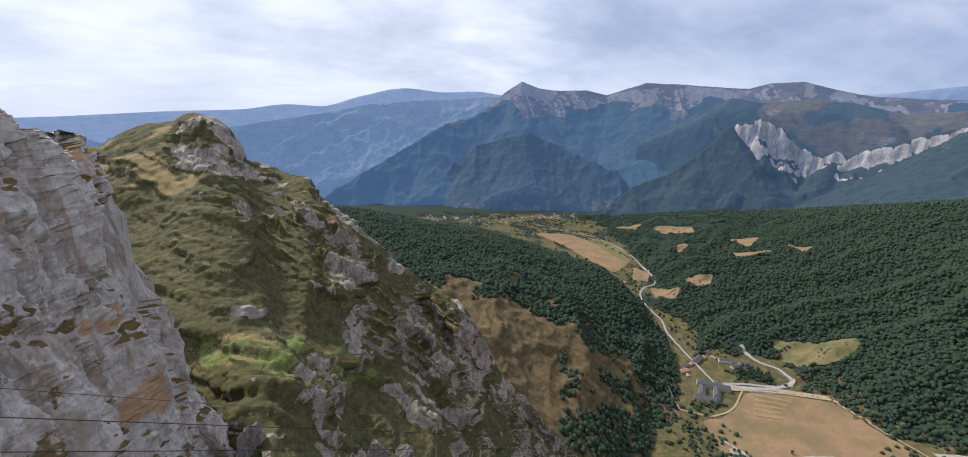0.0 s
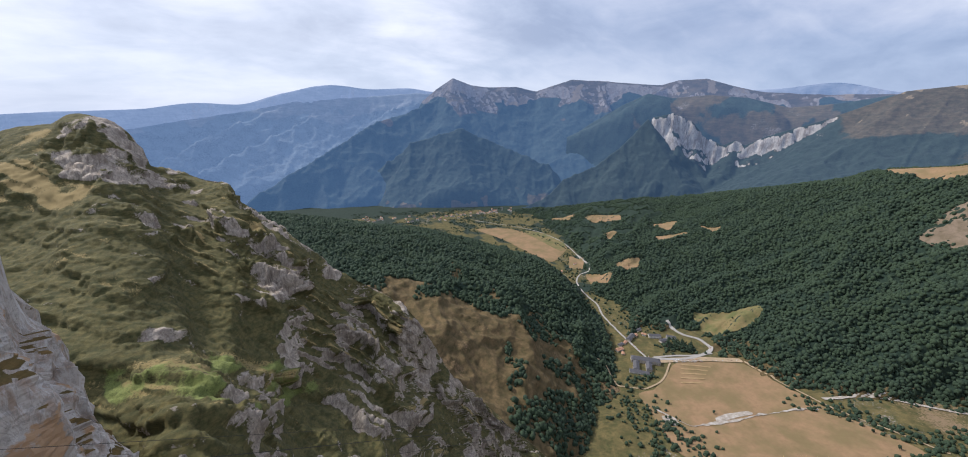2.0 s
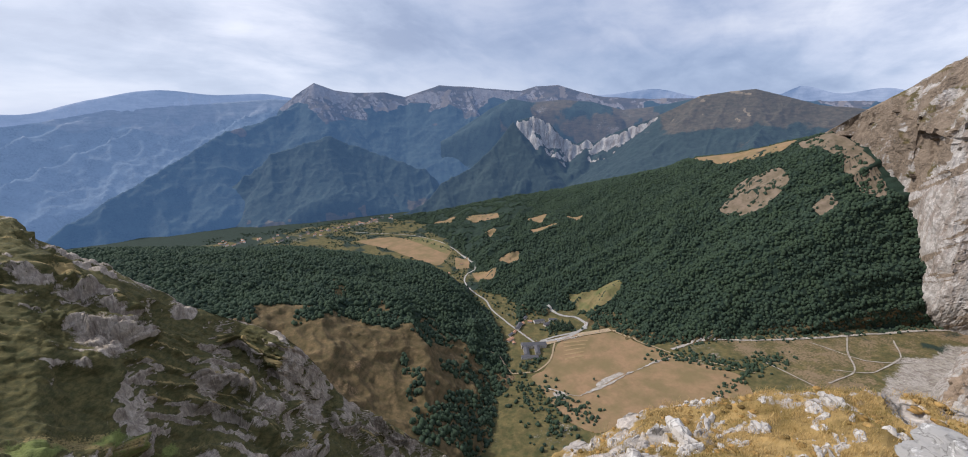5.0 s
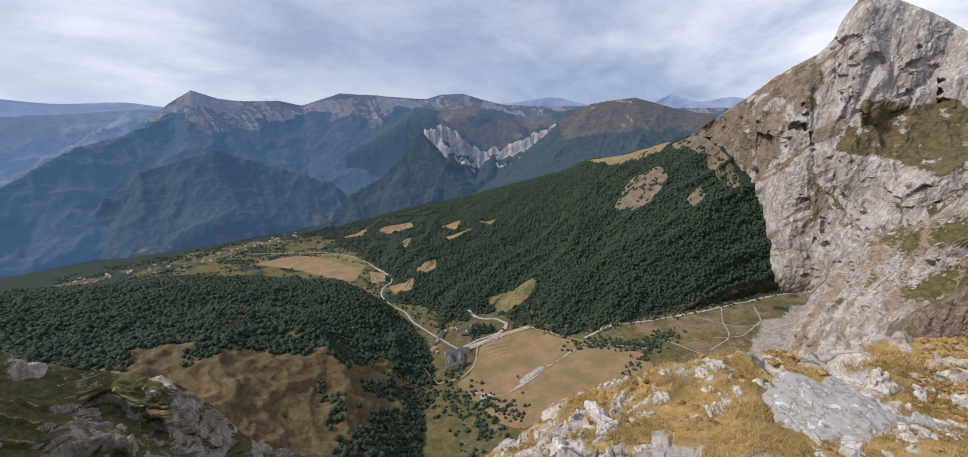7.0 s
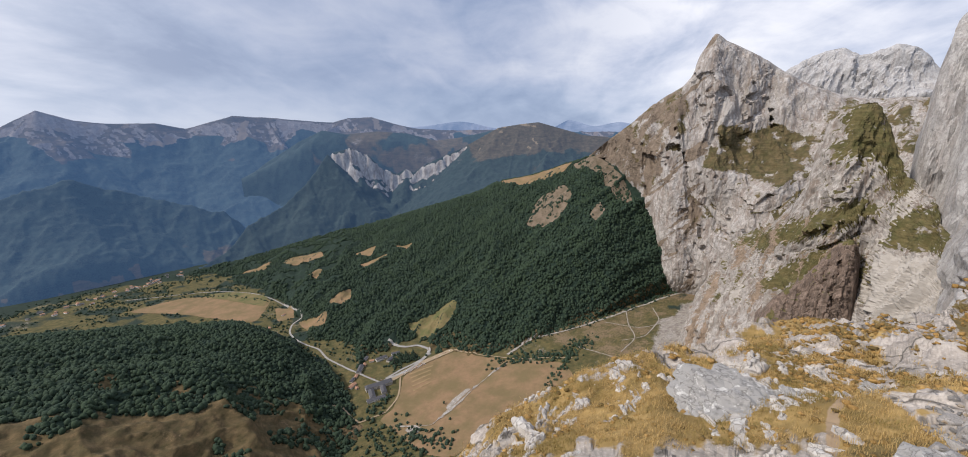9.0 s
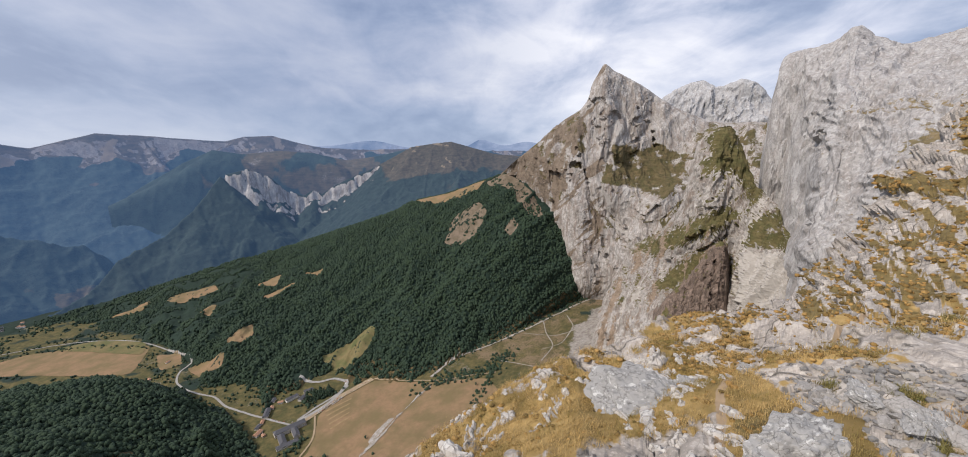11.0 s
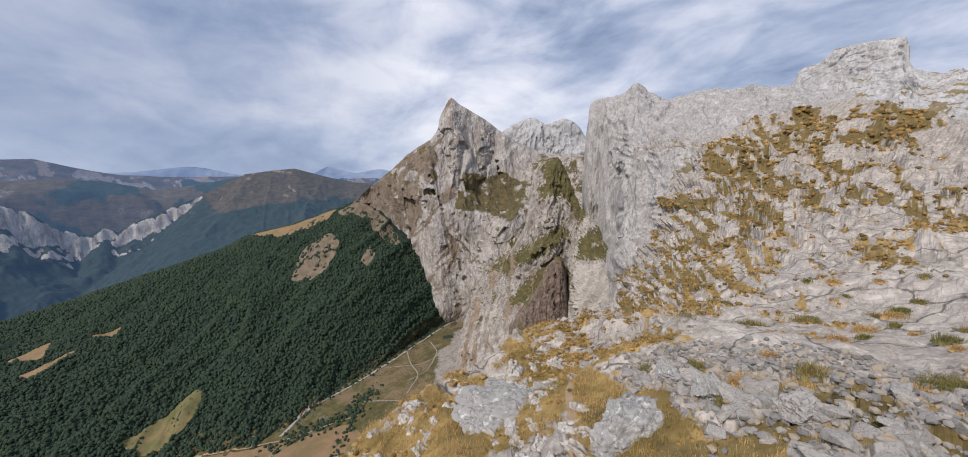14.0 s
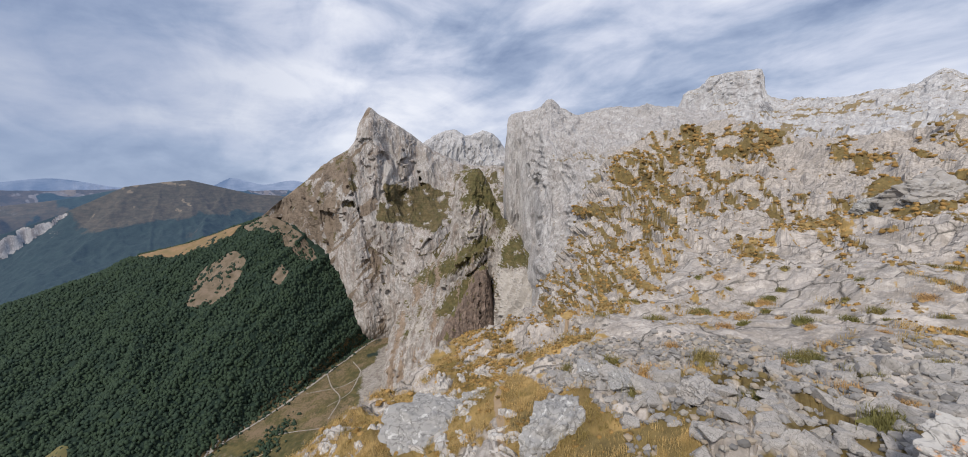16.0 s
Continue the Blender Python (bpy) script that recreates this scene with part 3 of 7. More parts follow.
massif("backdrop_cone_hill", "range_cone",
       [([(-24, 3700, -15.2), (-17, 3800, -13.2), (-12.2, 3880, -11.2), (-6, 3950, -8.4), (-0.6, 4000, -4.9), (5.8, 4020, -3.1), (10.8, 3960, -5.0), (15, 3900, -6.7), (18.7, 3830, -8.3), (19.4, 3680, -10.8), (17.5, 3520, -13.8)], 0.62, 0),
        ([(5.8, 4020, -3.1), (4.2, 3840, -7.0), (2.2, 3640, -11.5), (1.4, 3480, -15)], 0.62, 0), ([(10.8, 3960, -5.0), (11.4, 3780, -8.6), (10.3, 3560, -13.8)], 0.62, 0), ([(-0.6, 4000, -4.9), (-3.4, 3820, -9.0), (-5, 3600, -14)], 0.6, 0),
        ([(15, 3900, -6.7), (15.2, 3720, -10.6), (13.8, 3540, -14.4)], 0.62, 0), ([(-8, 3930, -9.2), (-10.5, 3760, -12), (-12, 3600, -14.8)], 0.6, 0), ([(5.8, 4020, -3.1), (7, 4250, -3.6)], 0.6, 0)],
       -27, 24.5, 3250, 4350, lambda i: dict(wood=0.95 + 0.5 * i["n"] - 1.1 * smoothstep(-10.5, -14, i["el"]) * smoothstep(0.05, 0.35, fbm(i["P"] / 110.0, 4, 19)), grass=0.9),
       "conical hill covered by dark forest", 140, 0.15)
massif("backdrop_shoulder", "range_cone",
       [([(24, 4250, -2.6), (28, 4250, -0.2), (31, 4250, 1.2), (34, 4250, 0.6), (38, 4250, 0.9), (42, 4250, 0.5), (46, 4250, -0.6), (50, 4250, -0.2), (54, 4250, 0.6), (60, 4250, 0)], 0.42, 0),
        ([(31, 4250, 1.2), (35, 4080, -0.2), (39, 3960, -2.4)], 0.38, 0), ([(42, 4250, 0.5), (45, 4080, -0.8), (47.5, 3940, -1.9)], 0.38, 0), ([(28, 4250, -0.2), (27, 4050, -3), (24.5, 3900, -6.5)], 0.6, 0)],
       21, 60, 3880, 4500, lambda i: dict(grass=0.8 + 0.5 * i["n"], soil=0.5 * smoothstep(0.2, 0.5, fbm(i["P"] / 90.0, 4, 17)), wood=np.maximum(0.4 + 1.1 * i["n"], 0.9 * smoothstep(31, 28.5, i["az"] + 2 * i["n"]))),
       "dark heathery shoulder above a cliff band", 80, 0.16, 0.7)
BAND_CREST = [(31.3, 3850, -1.9), (34.2, 3850, -1.2), (36.5, 3850, -2.2), (38, 3850, -3.9), (40.2, 3850, -5.0), (41.4, 3850, -4.3), (42.5, 3850, -4.9), (44.4, 3850, -3.8), (45.9, 3850, -3.2), (49, 3850, -2.0), (51.3, 3850, -0.9)]
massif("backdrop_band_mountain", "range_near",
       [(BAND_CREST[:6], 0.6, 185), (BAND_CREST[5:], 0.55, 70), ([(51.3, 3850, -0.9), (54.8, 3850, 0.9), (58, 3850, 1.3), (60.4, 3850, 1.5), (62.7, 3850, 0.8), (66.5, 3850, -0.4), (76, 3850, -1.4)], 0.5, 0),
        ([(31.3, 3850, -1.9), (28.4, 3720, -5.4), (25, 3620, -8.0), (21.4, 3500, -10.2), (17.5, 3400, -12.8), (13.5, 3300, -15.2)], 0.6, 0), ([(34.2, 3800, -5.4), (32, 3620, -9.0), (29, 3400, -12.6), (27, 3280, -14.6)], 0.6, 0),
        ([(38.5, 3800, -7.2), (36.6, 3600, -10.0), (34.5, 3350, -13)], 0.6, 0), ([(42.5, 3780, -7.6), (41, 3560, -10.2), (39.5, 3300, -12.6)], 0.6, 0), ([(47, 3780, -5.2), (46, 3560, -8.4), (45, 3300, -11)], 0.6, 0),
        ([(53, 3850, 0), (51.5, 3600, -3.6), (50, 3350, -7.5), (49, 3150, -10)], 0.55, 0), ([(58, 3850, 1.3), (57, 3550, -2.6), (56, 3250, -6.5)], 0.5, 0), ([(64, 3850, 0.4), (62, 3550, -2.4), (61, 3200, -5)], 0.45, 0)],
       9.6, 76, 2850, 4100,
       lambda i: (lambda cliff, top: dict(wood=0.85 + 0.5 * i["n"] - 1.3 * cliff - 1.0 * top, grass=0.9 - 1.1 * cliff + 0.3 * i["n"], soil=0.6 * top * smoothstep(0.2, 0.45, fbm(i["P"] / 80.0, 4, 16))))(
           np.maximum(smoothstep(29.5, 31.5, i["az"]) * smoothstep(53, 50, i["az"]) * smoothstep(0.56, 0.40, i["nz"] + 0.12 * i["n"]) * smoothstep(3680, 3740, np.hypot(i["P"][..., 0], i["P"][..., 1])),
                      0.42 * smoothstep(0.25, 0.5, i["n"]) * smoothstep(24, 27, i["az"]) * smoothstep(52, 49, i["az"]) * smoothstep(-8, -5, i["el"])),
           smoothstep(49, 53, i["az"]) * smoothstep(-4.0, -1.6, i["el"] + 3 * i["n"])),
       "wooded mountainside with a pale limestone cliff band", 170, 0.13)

# ---- the valley sides ----
landform("forest_slope", "hill",
         [[(11.3, 2270, -23.4), (18.9, 2120, -24.4), (24.2, 1770, -26.1), (27.2, 1350, -31.1), (36.8, 1260, -32.2), (47.2, 1260, -32.3), (51.9, 1150, -34.8), (57.7, 1210, -33.7), (66.9, 1430, -29.4), (72, 1580, -26.4), (78.2, 1790, -22.5), (83.3, 1870, -22)],
          [(11.3, 2800, -17.5), (18.9, 2700, -17.5), (24.3, 2300, -18.5), (31.2, 2000, -19.6), (39.8, 1950, -19.1), (47.4, 1900, -18.2), (55, 1800, -17.8), (62.5, 1800, -15.5), (70.2, 1850, -12.8), (75.9, 1950, -11.9), (83.3, 2000, -14.9)],
          [(11.3, 3300, -14.7), (18.9, 3250, -14.2), (24.2, 3200, -13.7), (31.3, 3050, -12.7), (39.8, 2900, -11.1), (47.5, 2750, -9.2), (52.5, 2700, -7.8), (54.1, 2650, -6.9), (59.2, 2500, -6), (63.6, 2400, -4.7), (65.9, 2360, -4.0), (68.4, 2300, -3.2), (83.4, 2300, -5.3)],
          [(11.3, 3500, -16), (37.9, 3300, -13.4), (57, 3000, -10.7), (83.4, 2600, -9.1)]],
         11.4, 83, 0.2, (70, 70, 6), [(7.0, 34, "spurs", True, -1.1), (2.6, 13, "spurs", True, -0.8), (70, 7, 1.5, True)],
         lambda i: dict(grass=0.9 + 0 * i["n"], wood=smoothstep(0.15, 0.3, i["T"] + 0.1 * i["n"])),
         "broad mountain slope under dense beech forest", "hillside", 0.2)
landform("forest_hill", "hill",
         [[(-28.4, 420, -49.1), (9.4, 430, -54.8), (28, 560, -52.4), (41.4, 640, -49.5)],
          [(-28.5, 640, -33.4), (-3.3, 700, -35.1), (6.6, 740, -37), (18.7, 780, -39), (30.1, 880, -40.5), (41.5, 950, -38.8)],
          [(-28.6, 900, -24.8), (-1.3, 950, -27.7), (10.3, 1000, -28.8), (17.4, 1020, -31.3), (22.5, 990, -34.7), (28.1, 960, -37.7), (33.9, 1000, -37.4), (41.5, 1100, -35.3)],
          [(-28.7, 2200, -12.3), (-22, 2150, -13), (-7.6, 1970, -16.2), (3.4, 1800, -18.3), (10.9, 1670, -20.5), (16.5, 1500, -22.6), (20.2, 1400, -24.6), (24.1, 1290, -28.2), (28.2, 1150, -32.8), (32, 1100, -35.3), (41.5, 1200, -33.9)],
          [(-28.7, 2900, -17.1), (0, 2600, -19.4), (18.8, 2100, -23.2), (41.6, 1500, -30.1)]],
         -28.4, 41.4, 0.2, (40, 40, 60, 10), [(170, 24, 2.0, True), (60, 4, 1.5, True), (30, 2, 1, False)],
         lambda i: dict(grass=0.9 + 0 * i["n"], soil=0.3 + 0.5 * i["n"], wood=smoothstep(2.1, 2.25, i["T"] + 0.5 * fbm(i["P"] / 90.0, 4, 31))),
         "rounded hill with forest above dry brown pasture", "hill", 0.3)

# ---- the left ridge ----
def ridge_bare(az, el, n):
    """Where rock breaks through the turf of the ridge."""
    i = dict(az=az, el=el, n=n)
    return np.maximum.reduce([zone(i, [(-38.2, -3), (-36, -1.8), (-32, 0), (-29, -3.2), (-27.8, -8.9), (-32.9, -7.9), (-35.8, -7), (-37.5, -5.9)], 0.5, 1.5),
                              zone(i, [(-27.3, -5), (-21.3, -9), (-15.1, -12.9), (-9.8, -18), (-8.3, -22.4), (-14.9, -19.5), (-22.8, -11.3)], 0.6, 2.5),
                              zone(i, [(-24.6, -16.1), (-22.3, -15.7), (-17, -21.5), (-18.7, -27), (-24.7, -20.9)], 0.7, 4.0),
                              0.7 * zone(i, [(-6.7, -23.6), (8.7, -33.8), (17.2, -40.1), (13, -42), (-1.6, -35)], 0.7, 3.5)])


def ridge_rock(B, T, az):
    el = np.degrees(np.arctan2(B[..., 2], np.hypot(B[..., 0], B[..., 1])))
    steps = ridge_steps(B, az, el, 4.6, 61)[1] + ridge_steps(B, az, el, 1.9, 62)[1]
    return 0.4 + 1.2 * steps + 1.0 * smoothstep(-28, -16, az) * smoothstep(-0.1, 0.3, fbm(B / 40.0, 3, 337)) + 1.1 * ridge_bare(az, el, fbm(B / 90.0, 5, 333))


landform("grassy_ridge", "ridge",
         [[(-64, 50, -57.7), (-43, 60, -59.4), (-34, 56, -58.5), (-23.6, 84, -57), (-12, 104, -57), (0, 135, -57), (24.3, 230, -54.8)],
          [(-64.4, 150, -24.1), (-48.2, 150, -31.8), (-42.2, 140, -37.6), (-34.3, 106, -41.3), (-29, 112, -42.7), (-23.6, 130, -44.2), (-17, 143, -45.5), (-12, 152, -46), (-5, 170, -46.5), (0, 194, -46.9), (7, 232, -47.8), (11.1, 250, -48.3), (24.3, 270, -50.8)],
          [(-64.5, 210, -16.2), (-48.4, 210, -22.1), (-41.4, 198, -24.3), (-34.5, 180, -26.6), (-29.6, 180, -29.6), (-22.8, 185, -35.3), (-18.9, 192, -37.6), (-8.5, 212, -36.8), (-2.8, 228, -39.9), (7.5, 256, -44.1), (24.3, 280, -49.8)],
          [(-64.6, 330, -8.4), (-48.5, 320, -11.3), (-41.5, 295, -13.3), (-35.6, 272, -13.8), (-30.7, 268, -14.7), (-24.8, 255, -18), (-19, 247, -22.8), (-12.3, 245, -28), (-5.7, 250, -33.2), (1.9, 255, -39.4), (9.4, 268, -44.3), (24.3, 288, -49.8)],
          [(-64.7, 430, -2.4), (-50.4, 420, -3.2), (-44, 425, -3.8), (-41.7, 425, -2.4), (-39.3, 425, -1.6), (-37.6, 420, -1.5), (-35.3, 412, -0.6), (-33.3, 405, -1.2), (-31.5, 395, -3.5), (-30.9, 390, -5.9), (-28.3, 375, -7),
           (-26.3, 358, -8.1), (-24.2, 340, -8.8), (-23.1, 332, -11.3), (-20, 315, -14.3), (-16.9, 300, -17.6), (-12.7, 287, -21.5), (-8.2, 279, -24.8), (-3.9, 273, -27.6), (-0.4, 270, -31.9),
           (2.7, 270, -36.8), (7.2, 275, -40.5), (12.6, 282, -43.6), (17.1, 288, -45.7), (24.3, 292, -48.8)],
          [(-64.3, 600, -30), (-34.4, 520, -31.6), (-9.4, 360, -46.8), (24.3, 330, -60.8)]],
         -64, 24.3, 0.15, (5, 80, 120, 130, 4), [(150, 6, 1.6, True), (4.6, 9.0, "ledges", True), (1.9, 2.2, "ledges", True), (24, 1.6, 1.0, True), (7, 1.5, "blocks", True), (3.0, 0.75, "blocks", True), (3, 0.3, 1, True)],
         lambda i: (lambda bare, fine: dict(
             grass=np.maximum(smoothstep(0.36, 0.52, i["nzs"] + 0.3 * fine + 0.12 - 0.10 * smoothstep(-24, -12, i["az"])), 0.85 * smoothstep(-24, -26, i["az"]) * smoothstep(-8, -11, i["el"])) - bare * (0.5 - 1.6 * fine) - 0.32 * smoothstep(-26, -14, i["az"]) * smoothstep(0.05, 0.4, fbm(i["P"] / np.array((12.0, 12.0, 20.0)), 4, 338)),
             # lower shelf painted lighter, bright green here and straw below, as sunlit turf
             wood=0.52 * zone(i, [(-41, -24), (-30, -27), (-16, -33), (-17, -37.5), (-27.7, -36), (-39, -31)], 1.0, 3.0) + 0.8 * fine - 0.15,
             soil=np.maximum.reduce([(0.55 + 0.7 * fine) * zone(i, [(-64, -2), (-43.2, -3.0), (-37.7, -1.5), (-37.1, -6.2), (-34.5, -7.9), (-40.3, -8.8), (-64, -8)], 1.0, 2.5),
                                     # straw on the bench lips is painted sunlight on their rims
                                     0.5 * zone(i, [(-41, -24.5), (-34.1, -26.4), (-22, -31.2), (-17.5, -35.6), (-27.7, -35.3), (-38.2, -30.4)], 1.0, 4.0) + 0.5 * fine, 0.7 * fine, 0.62 * np.maximum(ridge_steps(i["B"], i["az"], i["bel"], 4.6, 61)[2], 0.85 * ridge_steps(i["B"], i["az"], i["bel"], 1.9, 62)[2]) + 0.5 * fine - 0.06]) * (1 - bare)))(
             np.maximum(ridge_bare(i["az"], i["el"], i["n"]) * (0.6 + 0.5 * smoothstep(-26, -28, i["az"])), 1.5 * (1 - 0.55 * smoothstep(-6, 6, i["az"])) * np.maximum(ridge_steps(i["B"], i["az"], i["bel"], 4.6, 61)[1], 0.8 * ridge_steps(i["B"], i["az"], i["bel"], 1.9, 62)[1])), fbm(i["P"] / np.array((22.0, 22.0, 10.0)), 5, 334)),
         "steep ridge of alpine turf with limestone outcrops", "ridge", 0.3, turfless=ridge_rock,
         ribs=[([(-36, -1), (-36.5, -9), (-38, -16), (-40, -24)], 6, 14), ([(-27, -8), (-30, -18), (-31, -26)], 5, -12), ([(-18, -18), (-20, -25), (-22, -32)], 4, 9), ([(-9, -26), (-12, -34)], 3.5, -9), ([(-4, -29), (-5, -37)], 3, 8), ([(1, -34), (-1, -41)], 3, -8)])
landform("limestone_cliff", "near_cliff",
         [[(-93, 22, -69.7), (-60, 40, -67.7), (-46, 70, -61.5), (-36.2, 80, -59.2)],
          [(-93.2, 26, -39.8), (-60.1, 50, -41.8), (-50.1, 75, -41.6), (-44.1, 100, -41.5), (-41.1, 110, -42.4), (-38.1, 105, -45.3), (-36.2, 95, -54.2)],
          [(-93.8, 30, 7.5), (-60.8, 62, 2.5), (-53.7, 85, 0.5), (-49.6, 100, -0.5), (-48.2, 110, -1.7), (-45.6, 128, -2.1), (-45.1, 135, -3.8), (-44.5, 140, -6.5), (-44, 142, -12.3), (-43.6, 144, -19.1), (-42.2, 140, -23.5), (-41.7, 130, -29.8), (-40.7, 120, -34.6), (-38.2, 112, -41.4), (-36.2, 100, -53.2)],
          [(-93.8, 60, 1.5), (-60.7, 110, -4.4), (-46.5, 170, -14.3), (-36.2, 130, -57.2)]],
         -72, -36.3, 0.15, (24, 150, 5), [(26, 7.0, 2.2, True), (9, 1.7, "blocks", True), (3.2, 0.6, "blocks", True), (1.6, 0.3, 1.2, True)],
         lambda i: dict(grass=np.maximum(smoothstep(0.6, 0.85, i["nz"] + 0.35 * i["n"]), 0.56 * smoothstep(0.2, 0.42, fbm(i["P"] / np.array((7.0, 7.0, 5.0)), 5, 351, 0.62))),
                        soil=0.62 * smoothstep(0.16, 0.4, fbm(i["P"] / np.array((11.0, 11.0, 8.0)), 5, 352))),
         "grey limestone cliff with tufts of brown turf", "cliff", 0.35, facets=True)

# ---- the limestone peaks ----
landform("twin_peaks", "pale",
         [[(81.7, 2900, -7.2), (106.3, 2900, -7.4)],
          [(81.7, 3200, -0.5), (86.4, 3200, 4.1), (88.5, 3200, 5.6), (90.7, 3200, 7), (93.1, 3200, 7.6), (94.6, 3200, 6.4), (97.5, 3200, 7.1), (99.1, 3200, 6.1), (100.6, 3200, 4.5), (106.3, 3200, 2.1)],
          [(81.7, 3500, -5.3), (106.3, 3500, -5.5)]],
         82, 106, 0.15, (60, 4), [(260, 70, 2.4, True), (60, 18, "blocks", True)], lambda i: dict(grass=0 * i["n"]),
         "pale twin limestone peaks rising behind the gap", "mountain", 0.3, facets=True)
landform("pointed_peak", "peak",
         [[(66, 2420, -9), (68.3, 2320, -9.5), (70.3, 2240, -10.5), (72.9, 2130, -13), (75.2, 2050, -14.5), (76.5, 1970, -17.5), (77.5, 1910, -20.5), (79.8, 1880, -22.5), (82.5, 1850, -22.3), (85.2, 1800, -21), (90, 1700, -20), (106.3, 1600, -18.8)],
          [(66, 2390, -5.2), (68.3, 2290, -6), (70.3, 2190, -7.2), (72.9, 2080, -9.8), (75.2, 1995, -11.2), (76.5, 1930, -13.5), (77.3, 1880, -16.8), (78.8, 1840, -18.6), (79.8, 1830, -19), (82.5, 1800, -18.6), (85.2, 1760, -17), (90, 1660, -16), (106.3, 1580, -15)],
          [(66, 2390, -4.6), (68.3, 2270, -4.2), (70.5, 2160, -4.0), (73, 2070, -4.6), (75.6, 2000, -6), (77, 1940, -8), (79.4, 1890, -9.5), (82.6, 1880, -9.1), (85.3, 1890, -8.7), (90.1, 1850, -8.3), (106.3, 1800, -8.3)],
          [(66, 2390, -4.3), (68.4, 2280, -3.2), (70.5, 2170, -2.4), (73.1, 2090, -0.9), (76, 2040, -0.6), (79.4, 1980, 0.5), (82.7, 1990, -0), (85.4, 2050, -1.1), (90.1, 2050, -2.4), (106.3, 2000, -3.6)],
          [(66, 2400, -4.1), (67, 2350, -3.6), (67.9, 2300, -2.9), (70.1, 2190, -1.1), (71.7, 2180, 0.1), (73.3, 2180, 1.3), (76.5, 2180, 3.9), (78.6, 2180, 5.2), (79.6, 2180, 6.5), (80.0, 2180, 8.2), (80.6, 2180, 9.2), (81.6, 2180, 10.6), (82.8, 2180, 9.7), (85, 2180, 8.4),
           (87, 2190, 7.1), (89, 2210, 5.5), (91.6, 2240, 4.0), (95, 2280, 2.6), (100.6, 2300, 2.1), (106.3, 2300, 1.2)],
          [(66, 2600, -10.8), (81.7, 2600, -4.3), (106.3, 2700, -5.5)]],
         66, 106, 0.12, (24, 85, 60, 80, 4), [(200, 18, 3.5, True), (3.2, 16, "spurs", True, 0.25), (1.1, 6, "spurs", True, 0.2), (26, 2.0, "blocks", True), (11, 1.2, "blocks", True)],
         lambda i: dict(grass=(0.88 + 0.9 * fbm(i["P"] / 45.0, 5, 335)) * np.maximum(np.maximum(0.62 * smoothstep(0.52, 0.68, i["nzs"] + 0.3 * i["n"] + 0.02) * smoothstep(5, 1, i["el"]),
                                         zone(i, [(82.9, 0.4), (87.4, -0.5), (92.1, -1.8), (92.6, -3.9), (89.2, -5.5), (87.7, -6.8), (84.3, -6), (82.2, -4.7), (83, -2.1)], 0.9, 2.0)),
                                         0.58 * zone(i, [(68, -3.5), (70.4, -0.5), (73.9, 3), (78, 5.6), (80.3, 2), (79, -4), (76.5, -2.5), (75, -7), (72, -8), (70, -6.5)], 0.8, 3.0) + 0.9 * zone(i, [(79.2, -6), (81, -7), (82.2, -12), (81, -14), (79.6, -10)], 0.8, 2.0)),
                        wood=np.maximum.reduce([0.62 * smoothstep(0.06, 0.26, fbm(np.stack([(i["el"] - 0.8 * i["az"]) / 1.0 + 0.8 * i["n"], (i["el"] + i["az"]) / 7.0, 0 * i["el"]], -1), 5, 345, 0.6)) * smoothstep(84, 81, i["az"]), (0.62 + 0.9 * fbm(i["P"] / np.array((30.0, 30.0, 90.0)), 5, 342)) * zone(i, [(67.5, -4), (70, -0.8), (73.3, 1.3), (76.5, 3.6), (78.8, 4.5), (79.4, 2), (77.5, -1), (76.5, -5), (74.5, -8.5), (72, -9), (70, -7)], 0.8, 2.5),
                                        (0.5 + 0.9 * fbm(i["P"] / np.array((26.0, 26.0, 80.0)), 5, 343)) * zone(i, [(79, -8.5), (81.5, -8), (82.8, -12), (81.5, -15), (80, -13)], 0.8, 2.0)]),
                        soil=np.exp(-(line_distance(i["az"] + 1.2 * i["n"], i["el"], [(83.3, 3.7), (82.9, 0.4), (81.3, -4.7), (82.3, -8.6), (84.9, -12.5)]) / 0.45) ** 2) * 0.8),
         "tall pointed limestone peak with steep grey walls", "mountain", 0.15, facets=True,
         ribs=[([(81.6, 11), (82, 6.2), (83.4, 0)], 2.4, 30), ([(79.5, 7), (77.4, 1.4), (76.6, -4.6), (79.3, -13.5), (79.3, -19)], 2.6, 33), ([(74.8, 4), (73.9, -4.6), (74.8, -11)], 1.7, 28),
               ([(80.6, 5), (79, -3), (80.8, -10), (81.8, -18)], 1.6, -16), ([(83.3, 3.7), (82.9, 0.4), (81.3, -4.7), (82.3, -8.6), (84.9, -12.5)], 1.1, -25),
               ([(82.2, -5.2), (85, -6.8), (88, -7.4), (90, -7)], 3.6, 44), ([(94.2, 0.1), (90.8, -5.5), (87.7, -8.9), (86.6, -12)], 1.8, 33), ([(87.8, 6), (87.6, 2), (88.2, -0.5)], 1.4, -25),
               ([(71.5, 1), (71, -4), (72, -9)], 1.3, -19), ([(85, 7.6), (85.4, 2), (85.2, 0.5)], 1.3, 19)])
